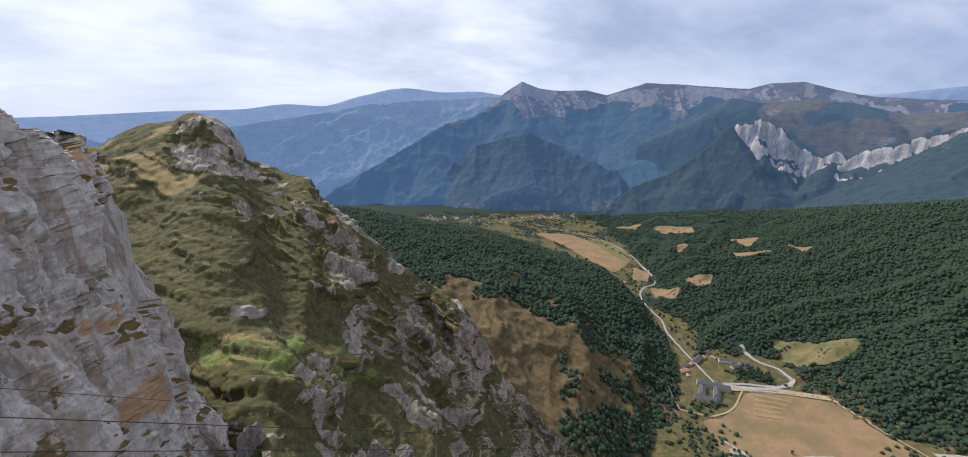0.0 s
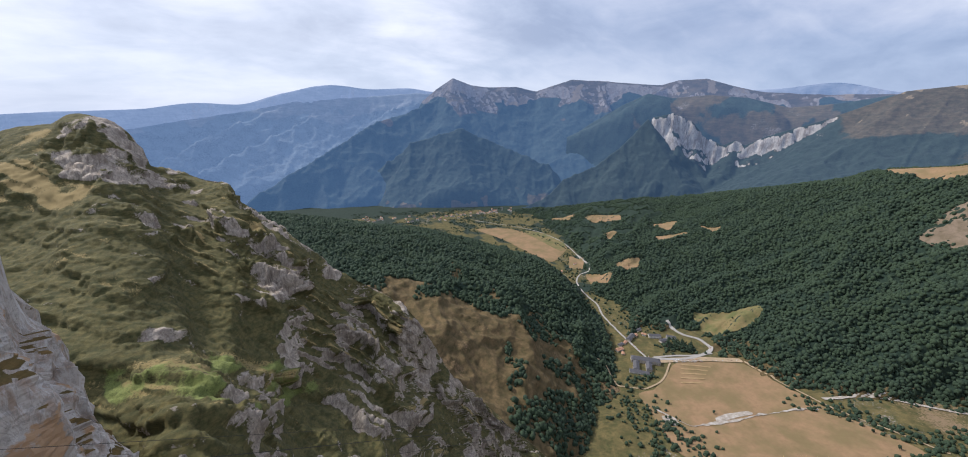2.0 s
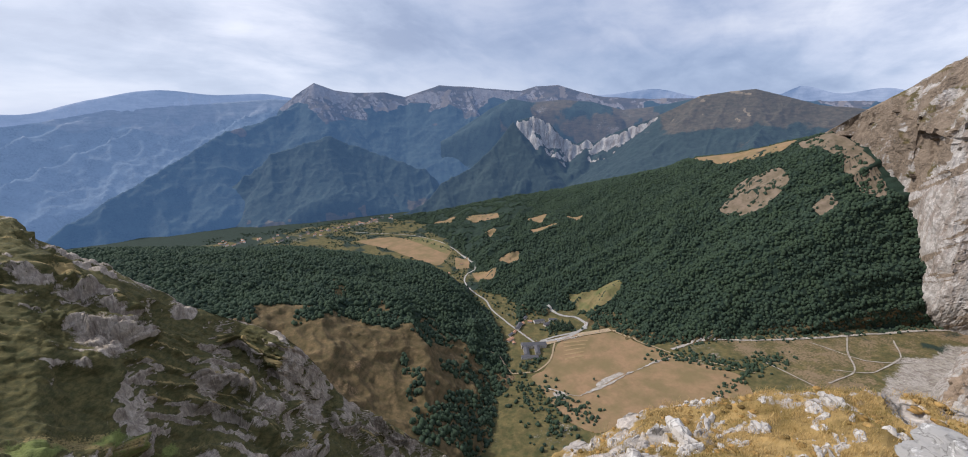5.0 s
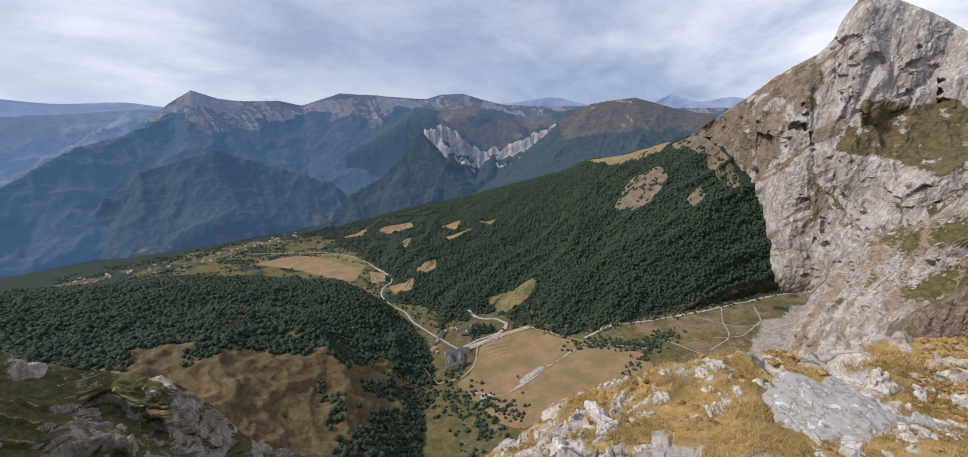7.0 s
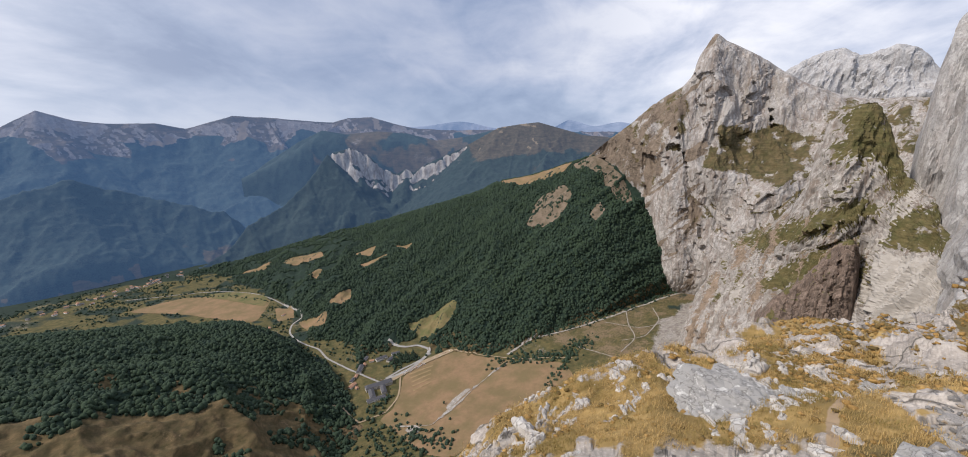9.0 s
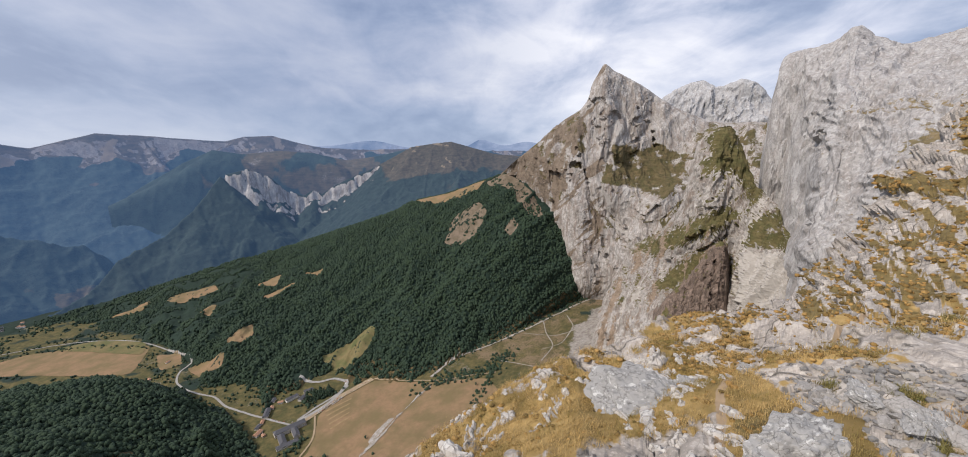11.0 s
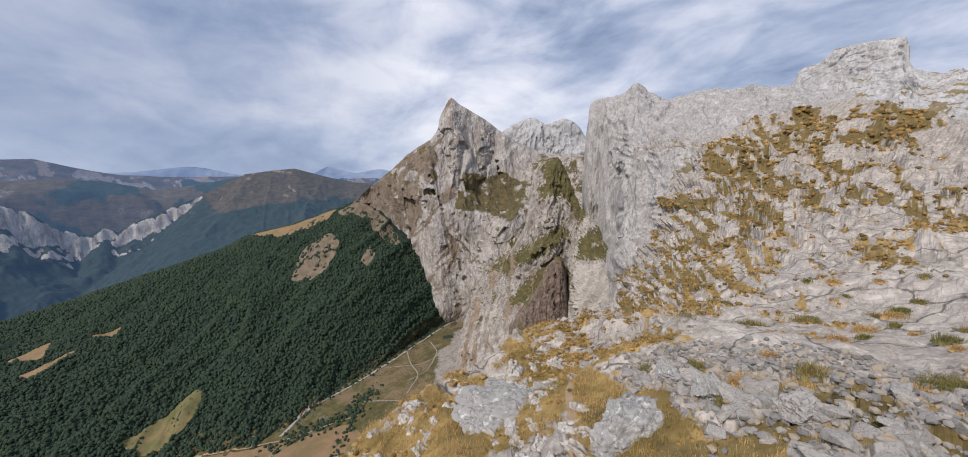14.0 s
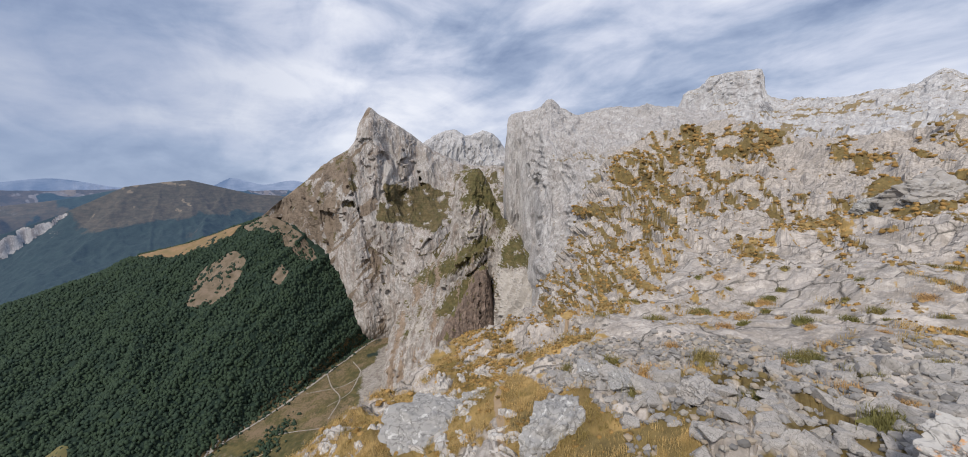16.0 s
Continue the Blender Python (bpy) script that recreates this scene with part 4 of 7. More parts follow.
landform("gully_buttress", "buttress",
         [[(79, 950, -38), (85.2, 850, -38), (94.6, 760, -36.5), (105, 650, -38)],
          [(79, 1100, -36), (80, 1080, -33), (81.5, 1060, -31), (85.1, 1000, -30.2), (89.9, 930, -29.7), (94.7, 870, -30.2), (105, 760, -30)],
          [(79, 1350, -34), (80.2, 1330, -30), (81.5, 1300, -25), (83.3, 1270, -21), (87.1, 1180, -18.2), (90, 1080, -17), (92.9, 1020, -15), (95.3, 1010, -14), (97.2, 1000, -18), (99.6, 900, -20), (105, 820, -20.5)],
          [(79, 1500, -34), (80.4, 1500, -29), (81.4, 1500, -25), (82.3, 1490, -21.6), (83.8, 1470, -18), (85.2, 1450, -15), (86.2, 1430, -13.3), (89.1, 1350, -11.4), (91, 1270, -8.8), (92.2, 1210, -6), (93.3, 1190, -0.4), (94.3, 1180, 1.6), (96.4, 1180, 2.2), (97.7, 1170, 0.2),
           (98.8, 1150, -3), (99.8, 1100, -5.3), (101.4, 1040, -6.8), (102.6, 1000, -8.5), (104, 940, -13), (105, 900, -18)],
          [(79, 1800, -36), (90, 1700, -18.7), (98, 1400, -18), (105, 1200, -24)]],
         79, 105, 0.12, (10, 80, 110, 4), [(3.0, 18, "spurs", True, -0.35), (1.1, 8, "spurs", True, -0.25), (0.45, 2.5, "spurs", True, -0.2), (16, 2.4, 2.0, True), (7, 1.2, "blocks", True)],
         lambda i: dict(grass=(1.0 + 0.8 * fbm(i["P"] / 22.0, 5, 336)) * np.maximum.reduce([0.6 * smoothstep(0.46, 0.62, i["nzs"] + 0.3 * i["n"]) * smoothstep(-24, -20, i["el"]),
                                                 zone(i, [(94.3, 1.4), (97.6, 2.6), (99.1, 0), (101, -3.8), (100.3, -7.6), (98.9, -6.9), (97.3, -3.9), (95.1, -3.1), (93.7, -3.9)], 0.7, 1.6),
                                                 zone(i, [(86.6, -13.3), (92.6, -10.2), (96.9, -7.6), (98.3, -8.9), (94.9, -11.6), (88.7, -14.8)], 0.7, 1.6),
                                                 zone(i, [(88.9, -18.4), (92.8, -14.6), (96.8, -11.6), (97.2, -13), (92.9, -17.4), (89.4, -19.4)], 0.6, 1.4),
                                                 zone(i, [(97.3, -13.6), (98.8, -15.2), (96.2, -19.8), (93.3, -23.4), (89.2, -25.4), (89.9, -21.4), (93.9, -20.9)], 0.7, 1.6),
                                                 zone(i, [(99.6, -8), (102.4, -8.6), (103.8, -12.7), (99.3, -12.4)], 0.7, 1.8)]),
                        wood=0.8 * smoothstep(0.0, 0.22, fbm(np.stack([(i["az"] - 0.3 * i["el"]) / 0.6 + 0.9 * i["n"], i["el"] / 5.0, 0 * i["el"]], -1), 5, 344, 0.6)) * smoothstep(-7, -12, i["el"]) * smoothstep(99, 97, i["az"]),
                        soil=np.maximum.reduce([0.62 * smoothstep(0.18, 0.34, fbm(np.stack([(i["az"] - 0.3 * i["el"]) / 0.45 + 0.8 * i["n"], i["el"] / 5.0, 0 * i["el"]], -1), 5, 341, 0.6)) * smoothstep(-9, -16, i["el"]),
                                                zone(i, [(99.2, -13.2), (102.7, -12.6), (104.4, -14.9), (103.5, -20), (99.0, -22), (98.4, -17.9)], 0.5, 1.2),
                                                0.8 * np.exp(-(line_distance(i["az"] + i["n"], i["el"], [(101, -5.5), (99.3, -10.8), (96.9, -16.6), (94.9, -20.8)]) / 0.4) ** 2)])),
         "rock buttress with grassy ledges above a scree gully", "cliff", 0.5, facets=True,
         ribs=[([(100.9, -6.8), (99.4, -10.8), (97.4, -15.6), (95.5, -20.8)], 1.5, -8), ([(101, -12), (101, -20)], 2.6, -7), ([(86.4, -13), (85, -16), (83.8, -19.6), (83, -25)], 1.3, 19),
               ([(87, -15.2), (93, -12), (97, -9.4)], 1.7, 22), ([(95.8, 2), (95, -4), (95.6, -8)], 1.8, 19), ([(92.6, 0), (91.6, -6), (89, -11)], 1.0, -14), ([(86.5, -17), (86, -24), (85.6, -30)], 1.2, 14), ([(89, -21), (88.4, -26)], 1.2, 12)])
landform("brown_crag", "brown",
         [[(89, 930, -24), (98, 930, -24)],
          [(89, 1015, -22.5), (91, 1005, -19.5), (93, 998, -17.0), (95, 992, -14.0), (96.6, 990, -12.2), (97.4, 1000, -13.6), (98, 1015, -18)],
          [(89, 1090, -20), (96, 1080, -14), (98, 1080, -18)]],
         89, 98, 0.12, (70, 6), [(50, 12, 3.0, True), (14, 3.5, "blocks", True), (5, 1.2, "blocks", True)],
         lambda i: dict(grass=smoothstep(0.5, 0.7, i["nzs"] + 0.3 * i["n"])), "dark brown crag over the gully", "crag", 0.4, facets=True,
         ribs=[([(90.6 + 1.05 * k, -13), (90.1 + 1.05 * k, -24)], 0.6, 5 + 5 * ((k * 3) % 4) / 3) for k in range(7)])
landform("limestone_wall", "wall",
         [[(97.5, 900, -34.1), (100.5, 700, -30.3), (103.4, 620, -26.4), (108.2, 560, -22.6), (113.9, 500, -18.8), (128.5, 420, -15.1)],
          [(97.6, 960, -30), (103.2, 860, -28), (104.1, 800, -20), (104.8, 750, -15), (106.3, 700, -13.1), (110.1, 640, -9.3), (113.9, 600, -5.5), (119.7, 560, -1.6), (128.4, 560, 0.4)],
          [(97.6, 1060, -27), (101.9, 1060, -24), (102.6, 1050, -12), (103.1, 1020, -4), (104, 980, 0.5), (105, 960, 2.2), (106.3, 900, 3.1), (110.1, 880, 3.5), (113.9, 860, 3.7), (119.7, 860, 4.1), (128.4, 860, 3.3)],
          [(97.6, 1300, -26), (99.1, 1300, -22), (99.7, 1300, -10), (100.1, 1300, 1), (100.45, 1300, 6), (100.9, 1300, 8.7), (101.6, 1300, 9.3), (104.7, 1300, 9.7), (106.6, 1300, 10.6), (108.2, 1300, 9.3), (110.5, 1300, 8.6), (114.9, 1300, 9.1), (119.5, 1300, 8.9), (123.5, 1300, 8.2), (128.4, 1300, 7.1)],
          [(97.6, 1500, -20.7), (100.6, 1600, -1.7), (128.4, 1600, 2.3)]],
         97.7, 128.4, 0.12, (20, 90, 70, 4), [(110, 9, 3.2, True), (2.4, 11, "spurs", True, 0.5), (1.7, 0.6, "terraces", True, 1, 2), (0.7, 0.3, "terraces", True, 1, 2), (16, 1.8, "blocks", True), (7, 0.9, "blocks", True)],
         lambda i: dict(grass=smoothstep(0.66, 0.85, i["nzs"] + 0.35 * i["n"]) * 0.62 * smoothstep(6.5, 2, i["el"])),
         "sheer grey limestone wall below a bare plateau", "cliff", 0.3, facets=True,
         ribs=[([(106.6, 10.6), (105.8, 4), (105.4, -5), (106.4, -13)], 1.6, 16), ([(103.4, 9), (103.9, 0), (104.4, -9)], 1.0, -14), ([(108.6, 4), (108, -3), (108.6, -10)], 1.3, -16), ([(110.6, 5), (110.4, -2), (111, -9)], 1.3, 14), ([(113, 6), (113.4, 0)], 1.2, -10)])
landform("block_peak_massif", "pale",
         [[(115.9, 700, 0.2), (143.3, 600, -0.4), (185, 500, 0)],
          [(115.8, 1300, 5), (121.6, 1300, 5.8), (124.5, 1450, 7.2), (128.4, 1520, 7.8), (131.5, 1480, 7.4), (133, 1350, 6), (140.2, 1200, 4.9), (153.3, 1100, 4.7), (185, 1000, 5)],
          [(115.8, 1600, 7.7), (121.6, 1600, 7.8), (123.3, 1600, 8.2), (123.9, 1600, 9.9), (126, 1600, 10.9), (126.6, 1600, 11.6), (129.1, 1600, 11.8), (131.6, 1600, 11.6), (132.1, 1600, 9.1), (132.9, 1600, 8.2), (135.6, 1650, 7.5), (140.4, 1700, 7.4), (143.9, 1700, 7.6),
           (145.7, 1700, 8.7), (147.2, 1700, 7.7), (153.3, 1700, 6.7), (185, 1700, 6)],
          [(115.9, 2000, 0.2), (185, 2000, 2)]],
         116, 168, 0.17, (40, 66, 3), [(130, 14, 1.6, True), (1.3, 0.35, "terraces", True, 1, 2), (45, 7, "blocks", True), (16, 3.5, "blocks", True)],
         lambda i: dict(grass=smoothstep(0.8, 1.0, i["nz"] + 0.35 * i["n"]) * 0.8),
         "pale bare limestone massif with a blocky summit", "mountain", 0.12, facets=True)

# ---- the ground near the viewpoint ----
def spot(az, r):
    return np.array([r * math.sin(radians(az)), r * math.cos(radians(az))])


def to_line(X, Y, points):
    """Distance in plan from places to a broken line."""
    best = np.full(np.shape(X), 1e9)
    for a, b in zip(points[:-1], points[1:]):
        d = b - a
        t = np.clip(((X - a[0]) * d[0] + (Y - a[1]) * d[1]) / (d @ d), 0, 1)
        best = np.minimum(best, np.hypot(X - a[0] - t * d[0], Y - a[1] - t * d[1]))
    return best


FOOTPATH = [spot(*p) for p in [(98.6, 6.2), (98.4, 7.4), (98.3, 8.3), (97.9, 9.6), (99.7, 11.4), (103.6, 13.2), (108.2, 15.4), (110.7, 21)]]


TURF_BELTS = [([(127.8, 3.6), (130.2, 3.9), (133.5, 4.3), (134.8, 3.6), (134.6, 2.6), (132.8, 2.2), (135.3, 0.1), (134.3, -0.3), (131.5, 1.2), (128.5, 2.2)], 0.85),
              ([(130.8, -9.8), (132.6, -7.4), (135.7, -6.1), (137.1, -4.7), (139.3, -3.0), (142.1, -1.7), (148, 0), (150, -4), (142.4, -5.7), (139.7, -8.2), (139, -9.3), (137.8, -7.7), (136.4, -8.6), (134.9, -9.1), (133.4, -11)], 0.72),
              ([(135.5, 3.2), (148, 1.2), (158, 1.5), (158, -0.6), (142, -0.4), (139, 0.8)], 0.50),
              ([(114.3, -3.3), (117.3, 2.9), (120.3, 4.8), (125.2, 5.0), (127.8, 3.6), (126, 2.2), (122.9, 2.4), (123, -0.5), (119.4, -2.1), (117.5, -4.3)], 0.64),
              ([(110.5, -4.7), (117.4, -0.3), (125.4, -0.2), (130.5, -1.5), (131.7, -2.2), (135.9, -2.3), (136.8, -3.3), (134.6, -4.7), (131.8, -4.8), (128.9, -6.1), (124.4, -7.5), (123.5, -11.7), (120.3, -16.3), (112, -19.6), (104, -22), (105, -15), (108, -10)], 0.50)]


def turf_at(B, T, az):
    """How far dry turf covers the plateau."""
    flat = B * np.array((1, 1, 0.5))
    r = np.hypot(B[..., 0], B[..., 1])
    el = np.degrees(np.arctan2(B[..., 2], r))
    near = 0.45 + 0.5 * fbm(flat / 3.2, 4, 77) + 0.6 * fbm(flat / 0.9, 4, 76)
    near += 0.06 * smoothstep(116, 108, az) + 0.07 * np.exp(-(((az - 90) / 15) ** 2)) + 0.4 * np.exp(-(((az - 110) / 7) ** 2)) * smoothstep(2.5, 2.0, T)
    near += 0.45 * zone(dict(az=az + 0 * T, el=el, n=fbm(flat / 1.5, 3, 74)), [(97, -29.0), (105, -30.3), (116, -30.8), (126, -30.4), (125, -38), (97, -42)], 1.2, 5.0)
    near += 0.06 * smoothstep(104, 94, az) * smoothstep(3.6, 3.2, T) - 0.26 * smoothstep(107, 121, az) * smoothstep(4.2, 3.5, T)
    # farther out, clumps that gather in belts
    q = np.stack([az / 1.0 + 0.6 * el, el / 0.5 + 0.25 * az, 0 * r], -1) + 0.8 * fbm(np.stack([az / 3.0 + 0 * T, el / 1.5, 0 * r], -1), 3, 86)[..., None]
    clump = fbm(q, 5, 84, 0.7)
    i = dict(az=az + 0 * T, el=el, n=fbm(q / 6.0, 3, 85))
    belts = np.maximum.reduce([share * zone(i, knots, 0.9, 1.5) for knots, share in TURF_BELTS])
    far = 0.10 + 0.74 * belts + 1.15 * clump - 0.08 * smoothstep(4, 6, el)
    w = smoothstep(2.5, 3.3, T) * smoothstep(98, 106, az)
    return near * (1 - w) + far * w


def path_mask(P):
    d = to_line(P[..., 0], P[..., 1], FOOTPATH)
    return 0.8 * np.exp(-((d / 0.13) ** 2))


landform("plateau", "plateau",
         [[(-180, 0.02, -89.3), (-120, 0.02, -89.3), (180, 0.02, -89.3)],
          [(-180, 3.5, -50), (-120, 1.5, -78), (28, 3.0, -62.9), (56.5, 3.5, -57.2), (104.2, 4.0, -48), (143.9, 4.0, -44.5), (180, 3.5, -50)],
          [(-180, 6, -28), (-120, 3, -55), (28, 6, -52.9), (47.1, 7, -47.1), (56.5, 8, -43.3), (75.6, 9, -37.7), (89.9, 9.5, -34.1), (104.3, 8.5, -31.3), (118.8, 8, -28), (133.5, 8, -25.7), (148.6, 7, -24.8), (180, 6, -28)],
          [(-180, 14, -14), (-120, 5, -50), (28, 8, -48.9), (47.1, 11, -44.3), (53.7, 12, -39.3), (59.5, 14, -36.7), (66.1, 15, -33.5), (72.8, 16, -30.7), (80.5, 16, -29.7), (85.1, 15, -28.3), (90.9, 16, -25.4), (98.6, 16, -25), (106.2, 16, -22.2), (118.8, 16, -17.9), (133.5, 17, -15.5), (148.5, 16, -14), (180, 14, -14)],
          [(-180, 40, -4), (-120, 8, -52), (28, 9, -50.9), (47.1, 12, -45.6), (53.7, 13.5, -40.1), (59.5, 15.5, -37.5), (66.1, 17, -34.2), (72.8, 19, -30.9), (80.5, 21, -29.9), (85.1, 22, -27.3), (89, 23, -24.9), (92.8, 24, -22.4), (95.7, 26, -21.4), (101.5, 30, -20.5), (105.3, 36, -18.4), (108.2, 42, -14), (113.9, 45, -10.3), (123.6, 48, -7.4), (133.4, 50, -6.4), (148.4, 45, -4.2), (180, 40, -4)],
          [(-180, 100, 0), (-120, 10, -58), (28, 10, -56.9), (47.1, 13.5, -49.1), (56.5, 16, -44.2), (66, 19, -39.6), (75.6, 23, -35.8), (85.1, 27, -31.2), (92.8, 30, -27.3), (99.5, 36, -24.5), (103.4, 44, -21.7), (107.1, 90, -14.5), (109.8, 110, -10.8), (112, 120, -6), (115.9, 130, -2.1), (123.6, 135, -0.7), (133.4, 140, -0.4), (148.3, 120, -0.3), (180, 100, 0)],
          [(-180, 200, 5), (-120, 12, -64), (28, 11, -62.9), (56.5, 18, -54.2), (85.2, 32, -39.8), (99.5, 45, -32.2), (103.4, 60, -25.5), (106.3, 130, -16.9), (108.2, 150, -12.7), (110.5, 170, -9.3), (111.6, 200, -5.7), (113, 230, -2.2), (114.9, 260, 0), (116.2, 290, 2.4), (118.8, 300, 4.5), (123.2, 310, 5.4), (126.7, 310, 5.3), (132.9, 300, 3.9), (138.3, 290, 2.7), (142.3, 270, 2.2), (147.3, 250, 3.4), (180, 200, 5)],
          [(-180, 400, -6), (-120, 16, -78), (28, 13, -76.9), (85.1, 40, -69.7), (103.3, 90, -59.9), (106.2, 200, -40.1), (112, 300, -25.6), (115.9, 450, -13.1), (148.4, 450, -7.2), (180, 400, -6)]],
         28, 158, 0.165, (4, 22, 105, 68, 60, 84, 4), [(60, 9, 1.0, True, 50, 220), (22, 2.4, 1.0, True, 18, 80), (7, 0.8, 0.8, True, 4, 14), (2.6, 2.2, "terraces", True, 18, 40), (1.1, 0.9, "terraces", True, 14, 30), (14, 1.2, "blocks", True, 40, 90), (4.5, 0.5, "blocks", True, 7, 22), (1.5, 0.2, "blocks", True), (0.45, 0.085, "blocks", True)],
         lambda i: dict(soil=path_mask(i["P"]), grass=turf_at(i["B"], i["T"], i["az"]) + 0.25 * (i["nz"] - 0.8),
                        wood=np.maximum((turf_at(i["B"], i["T"], i["az"]) + 0.25 * (i["nz"] - 0.8)) * smoothstep(3.2, 3.9, i["T"] + 1.2 * fbm(i["B"] / 9.0, 3, 92)),
                                        (0.38 + 1.1 * fbm(i["B"] / 0.8, 4, 93)) * smoothstep(2.35, 2.0, i["T"]) * smoothstep(96, 104, i["az"]))),
         "karst limestone ground with dry yellow grass", "ground", 0.6, turfless=lambda B, T, az: (1 - 0.8 * smoothstep(0.42, 0.6, turf_at(B, T, az))) * (1 - 0.65 * smoothstep(110, 118, az) * smoothstep(2.1, 2.4, T) * smoothstep(4.4, 3.8, T)), facets=True)

# ---- laying things on the land ----
GROUND_ON = ("forest_slope", "forest_hill")


def drape(X, Y):
    """Height of the land in the valley at places in plan."""
    X, Y = np.atleast_1d(np.asarray(X, float)), np.atleast_1d(np.asarray(Y, float))
    z = valley_z(X, Y) + fbm(np.stack([X, Y, valley_z(X, Y)], -1) / 160.0, 4, 5) * 6
    az, r = np.degrees(np.arctan2(X, Y)), np.hypot(X, Y)
    for key in GROUND_ON:
        land = LAND[key]
        cols, P = land["az"][:, 0], land["P"]
        step = cols[1] - cols[0]
        k = np.round((az - cols[0]) / step).astype(int)
        ok = (k >= 0) & (k < len(cols))
        for c in np.unique(k[ok]):
            m = ok & (k == c)
            rr = np.maximum.accumulate(np.hypot(P[c, :, 0], P[c, :, 1])) + np.arange(P.shape[1]) * 1e-4
            inside = m & (r > rr[0]) & (r < rr[-1])
            if inside.any():
                z[inside] = np.maximum(z[inside], np.interp(r[inside], rr, P[c, :, 2]))
    return z


def inside(X, Y, poly):
    hit = np.zeros(np.shape(X), bool)
    for (x1, y1), (x2, y2) in zip(poly, np.roll(poly, -1, axis=0)):
        cross = (y1 > Y) != (y2 > Y)
        with np.errstate(divide="ignore", invalid="ignore"):
            hit ^= cross & (X < (x2 - x1) * (Y - y1) / (y2 - y1 + 1e-12) + x1)
    return hit


def part(name, bm, material, parent=None, label=""):
    me = bpy.data.meshes.new(name)
    bm.to_mesh(me)
    bm.free()
    me.materials.append(material)
    ob = new(name, me)
    ob.parent = parent
    return tagged(ob, label) if label else ob


def mesh_object(name, verts, faces, material, smooth=False):
    me = bpy.data.meshes.new(name)
    verts, faces = np.asarray(verts, np.float32), np.asarray(faces, np.int32)
    k = faces.shape[1]
    me.vertices.add(len(verts))
    me.vertices.foreach_set("co", verts.reshape(-1))
    me.loops.add(faces.size)
    me.loops.foreach_set("vertex_index", faces.reshape(-1))
    me.polygons.add(len(faces))
    me.polygons.foreach_set("loop_start", np.arange(0, faces.size, k, dtype=np.int32))
    me.polygons.foreach_set("use_smooth", np.full(len(faces), smooth))
    me.update(calc_edges=True)
    me.materials.append(material)
    return new(name, me)


def meadow(name, color, color2, unit=14):
    def col(n, v):
        a = n.mix(n.ramp(n.noise(v, 1.0 / unit, 6, 0.6), (0.38, (0, 0, 0)), (0.62, (1, 1, 1))), color, color2)
        g = n.noise(v, 6.0 / unit, 6, 0.7)
        return n.mix(n.math("MULTIPLY", n.ramp(g, (0.35, (1, 1, 1)), (0.55, (0, 0, 0))), 0.4), a, tuple(0.6 * c for c in color)), g
    return surface(name, col, 0.95, (0.5, 1.0))


STRAW = meadow("dry_hay_meadow", (0.265, 0.172, 0.098), (0.175, 0.134, 0.066), 60)
STRAW_GREEN = meadow("half_green_meadow", (0.19, 0.15, 0.07), (0.10, 0.11, 0.042), 40)
BARE = meadow("bare_rocky_soil", (0.20, 0.155, 0.115), (0.125, 0.10, 0.065), 25)
GRAVEL = meadow("pale_river_gravel", (0.42, 0.39, 0.355), (0.24, 0.205, 0.165), 9)
ROAD = meadow("pale_worn_road", (0.35, 0.335, 0.315), (0.28, 0.265, 0.245), 10)
LANE = meadow("beaten_earth_track", (0.38, 0.29, 0.19), (0.30, 0.23, 0.15), 8)

FIELDS, ROUGH = [], set()


def field(name, knots, material, label, lift=1.2, keep_trees=False):
    """A meadow laid on the land inside a rounded outline of (bearing, distance) knots."""
    pts = np.array([spot(*k) for k in knots])
    if not keep_trees:
        FIELDS.append(pts)
        if name == "rocky_spur":
            ROUGH.add(len(FIELDS) - 1)
    c = pts.mean(0)
    n = len(pts) * 8
    t = np.arange(n) / 8.0
    i = t.astype(int)
    f = (t - i)[:, None]
    a, b = pts[i % len(pts)], pts[(i + 1) % len(pts)]
    ring = a + (b - a) * f
    for _ in range(3):
        ring = 0.5 * ring + 0.25 * (np.roll(ring, 1, 0) + np.roll(ring, -1, 0))
    out = ring - c
    size = np.hypot(out[:, 0], out[:, 1])[:, None]
    ring = c + out * (1 + 0.12 * fbm(np.c_[ring / 25.0, np.zeros(n)], 4, 44)[:, None] * np.minimum(1, 40 / size))
    m = 9
    V = np.concatenate([c + (ring - c) * (k / m) for k in range(1, m + 1)] + [[c]])
    z = drape(V[:, 0], V[:, 1]) + lift
    idx = np.arange(m * n).reshape(m, n)
    nxt = np.roll(idx, -1, 1)
    F = np.stack([idx[:-1], idx[1:], nxt[1:], nxt[:-1]], -1).reshape(-1, 4)
    inner = m * n + np.zeros(n, int)
    core = np.stack([inner[::2], idx[0][::2], idx[0][1::2], nxt[0][1::2]], -1)
    ob = mesh_object(name, np.c_[V, z], np.concatenate([F, core]), material, True)
    return tagged(ob, label, "field", kind="structure")


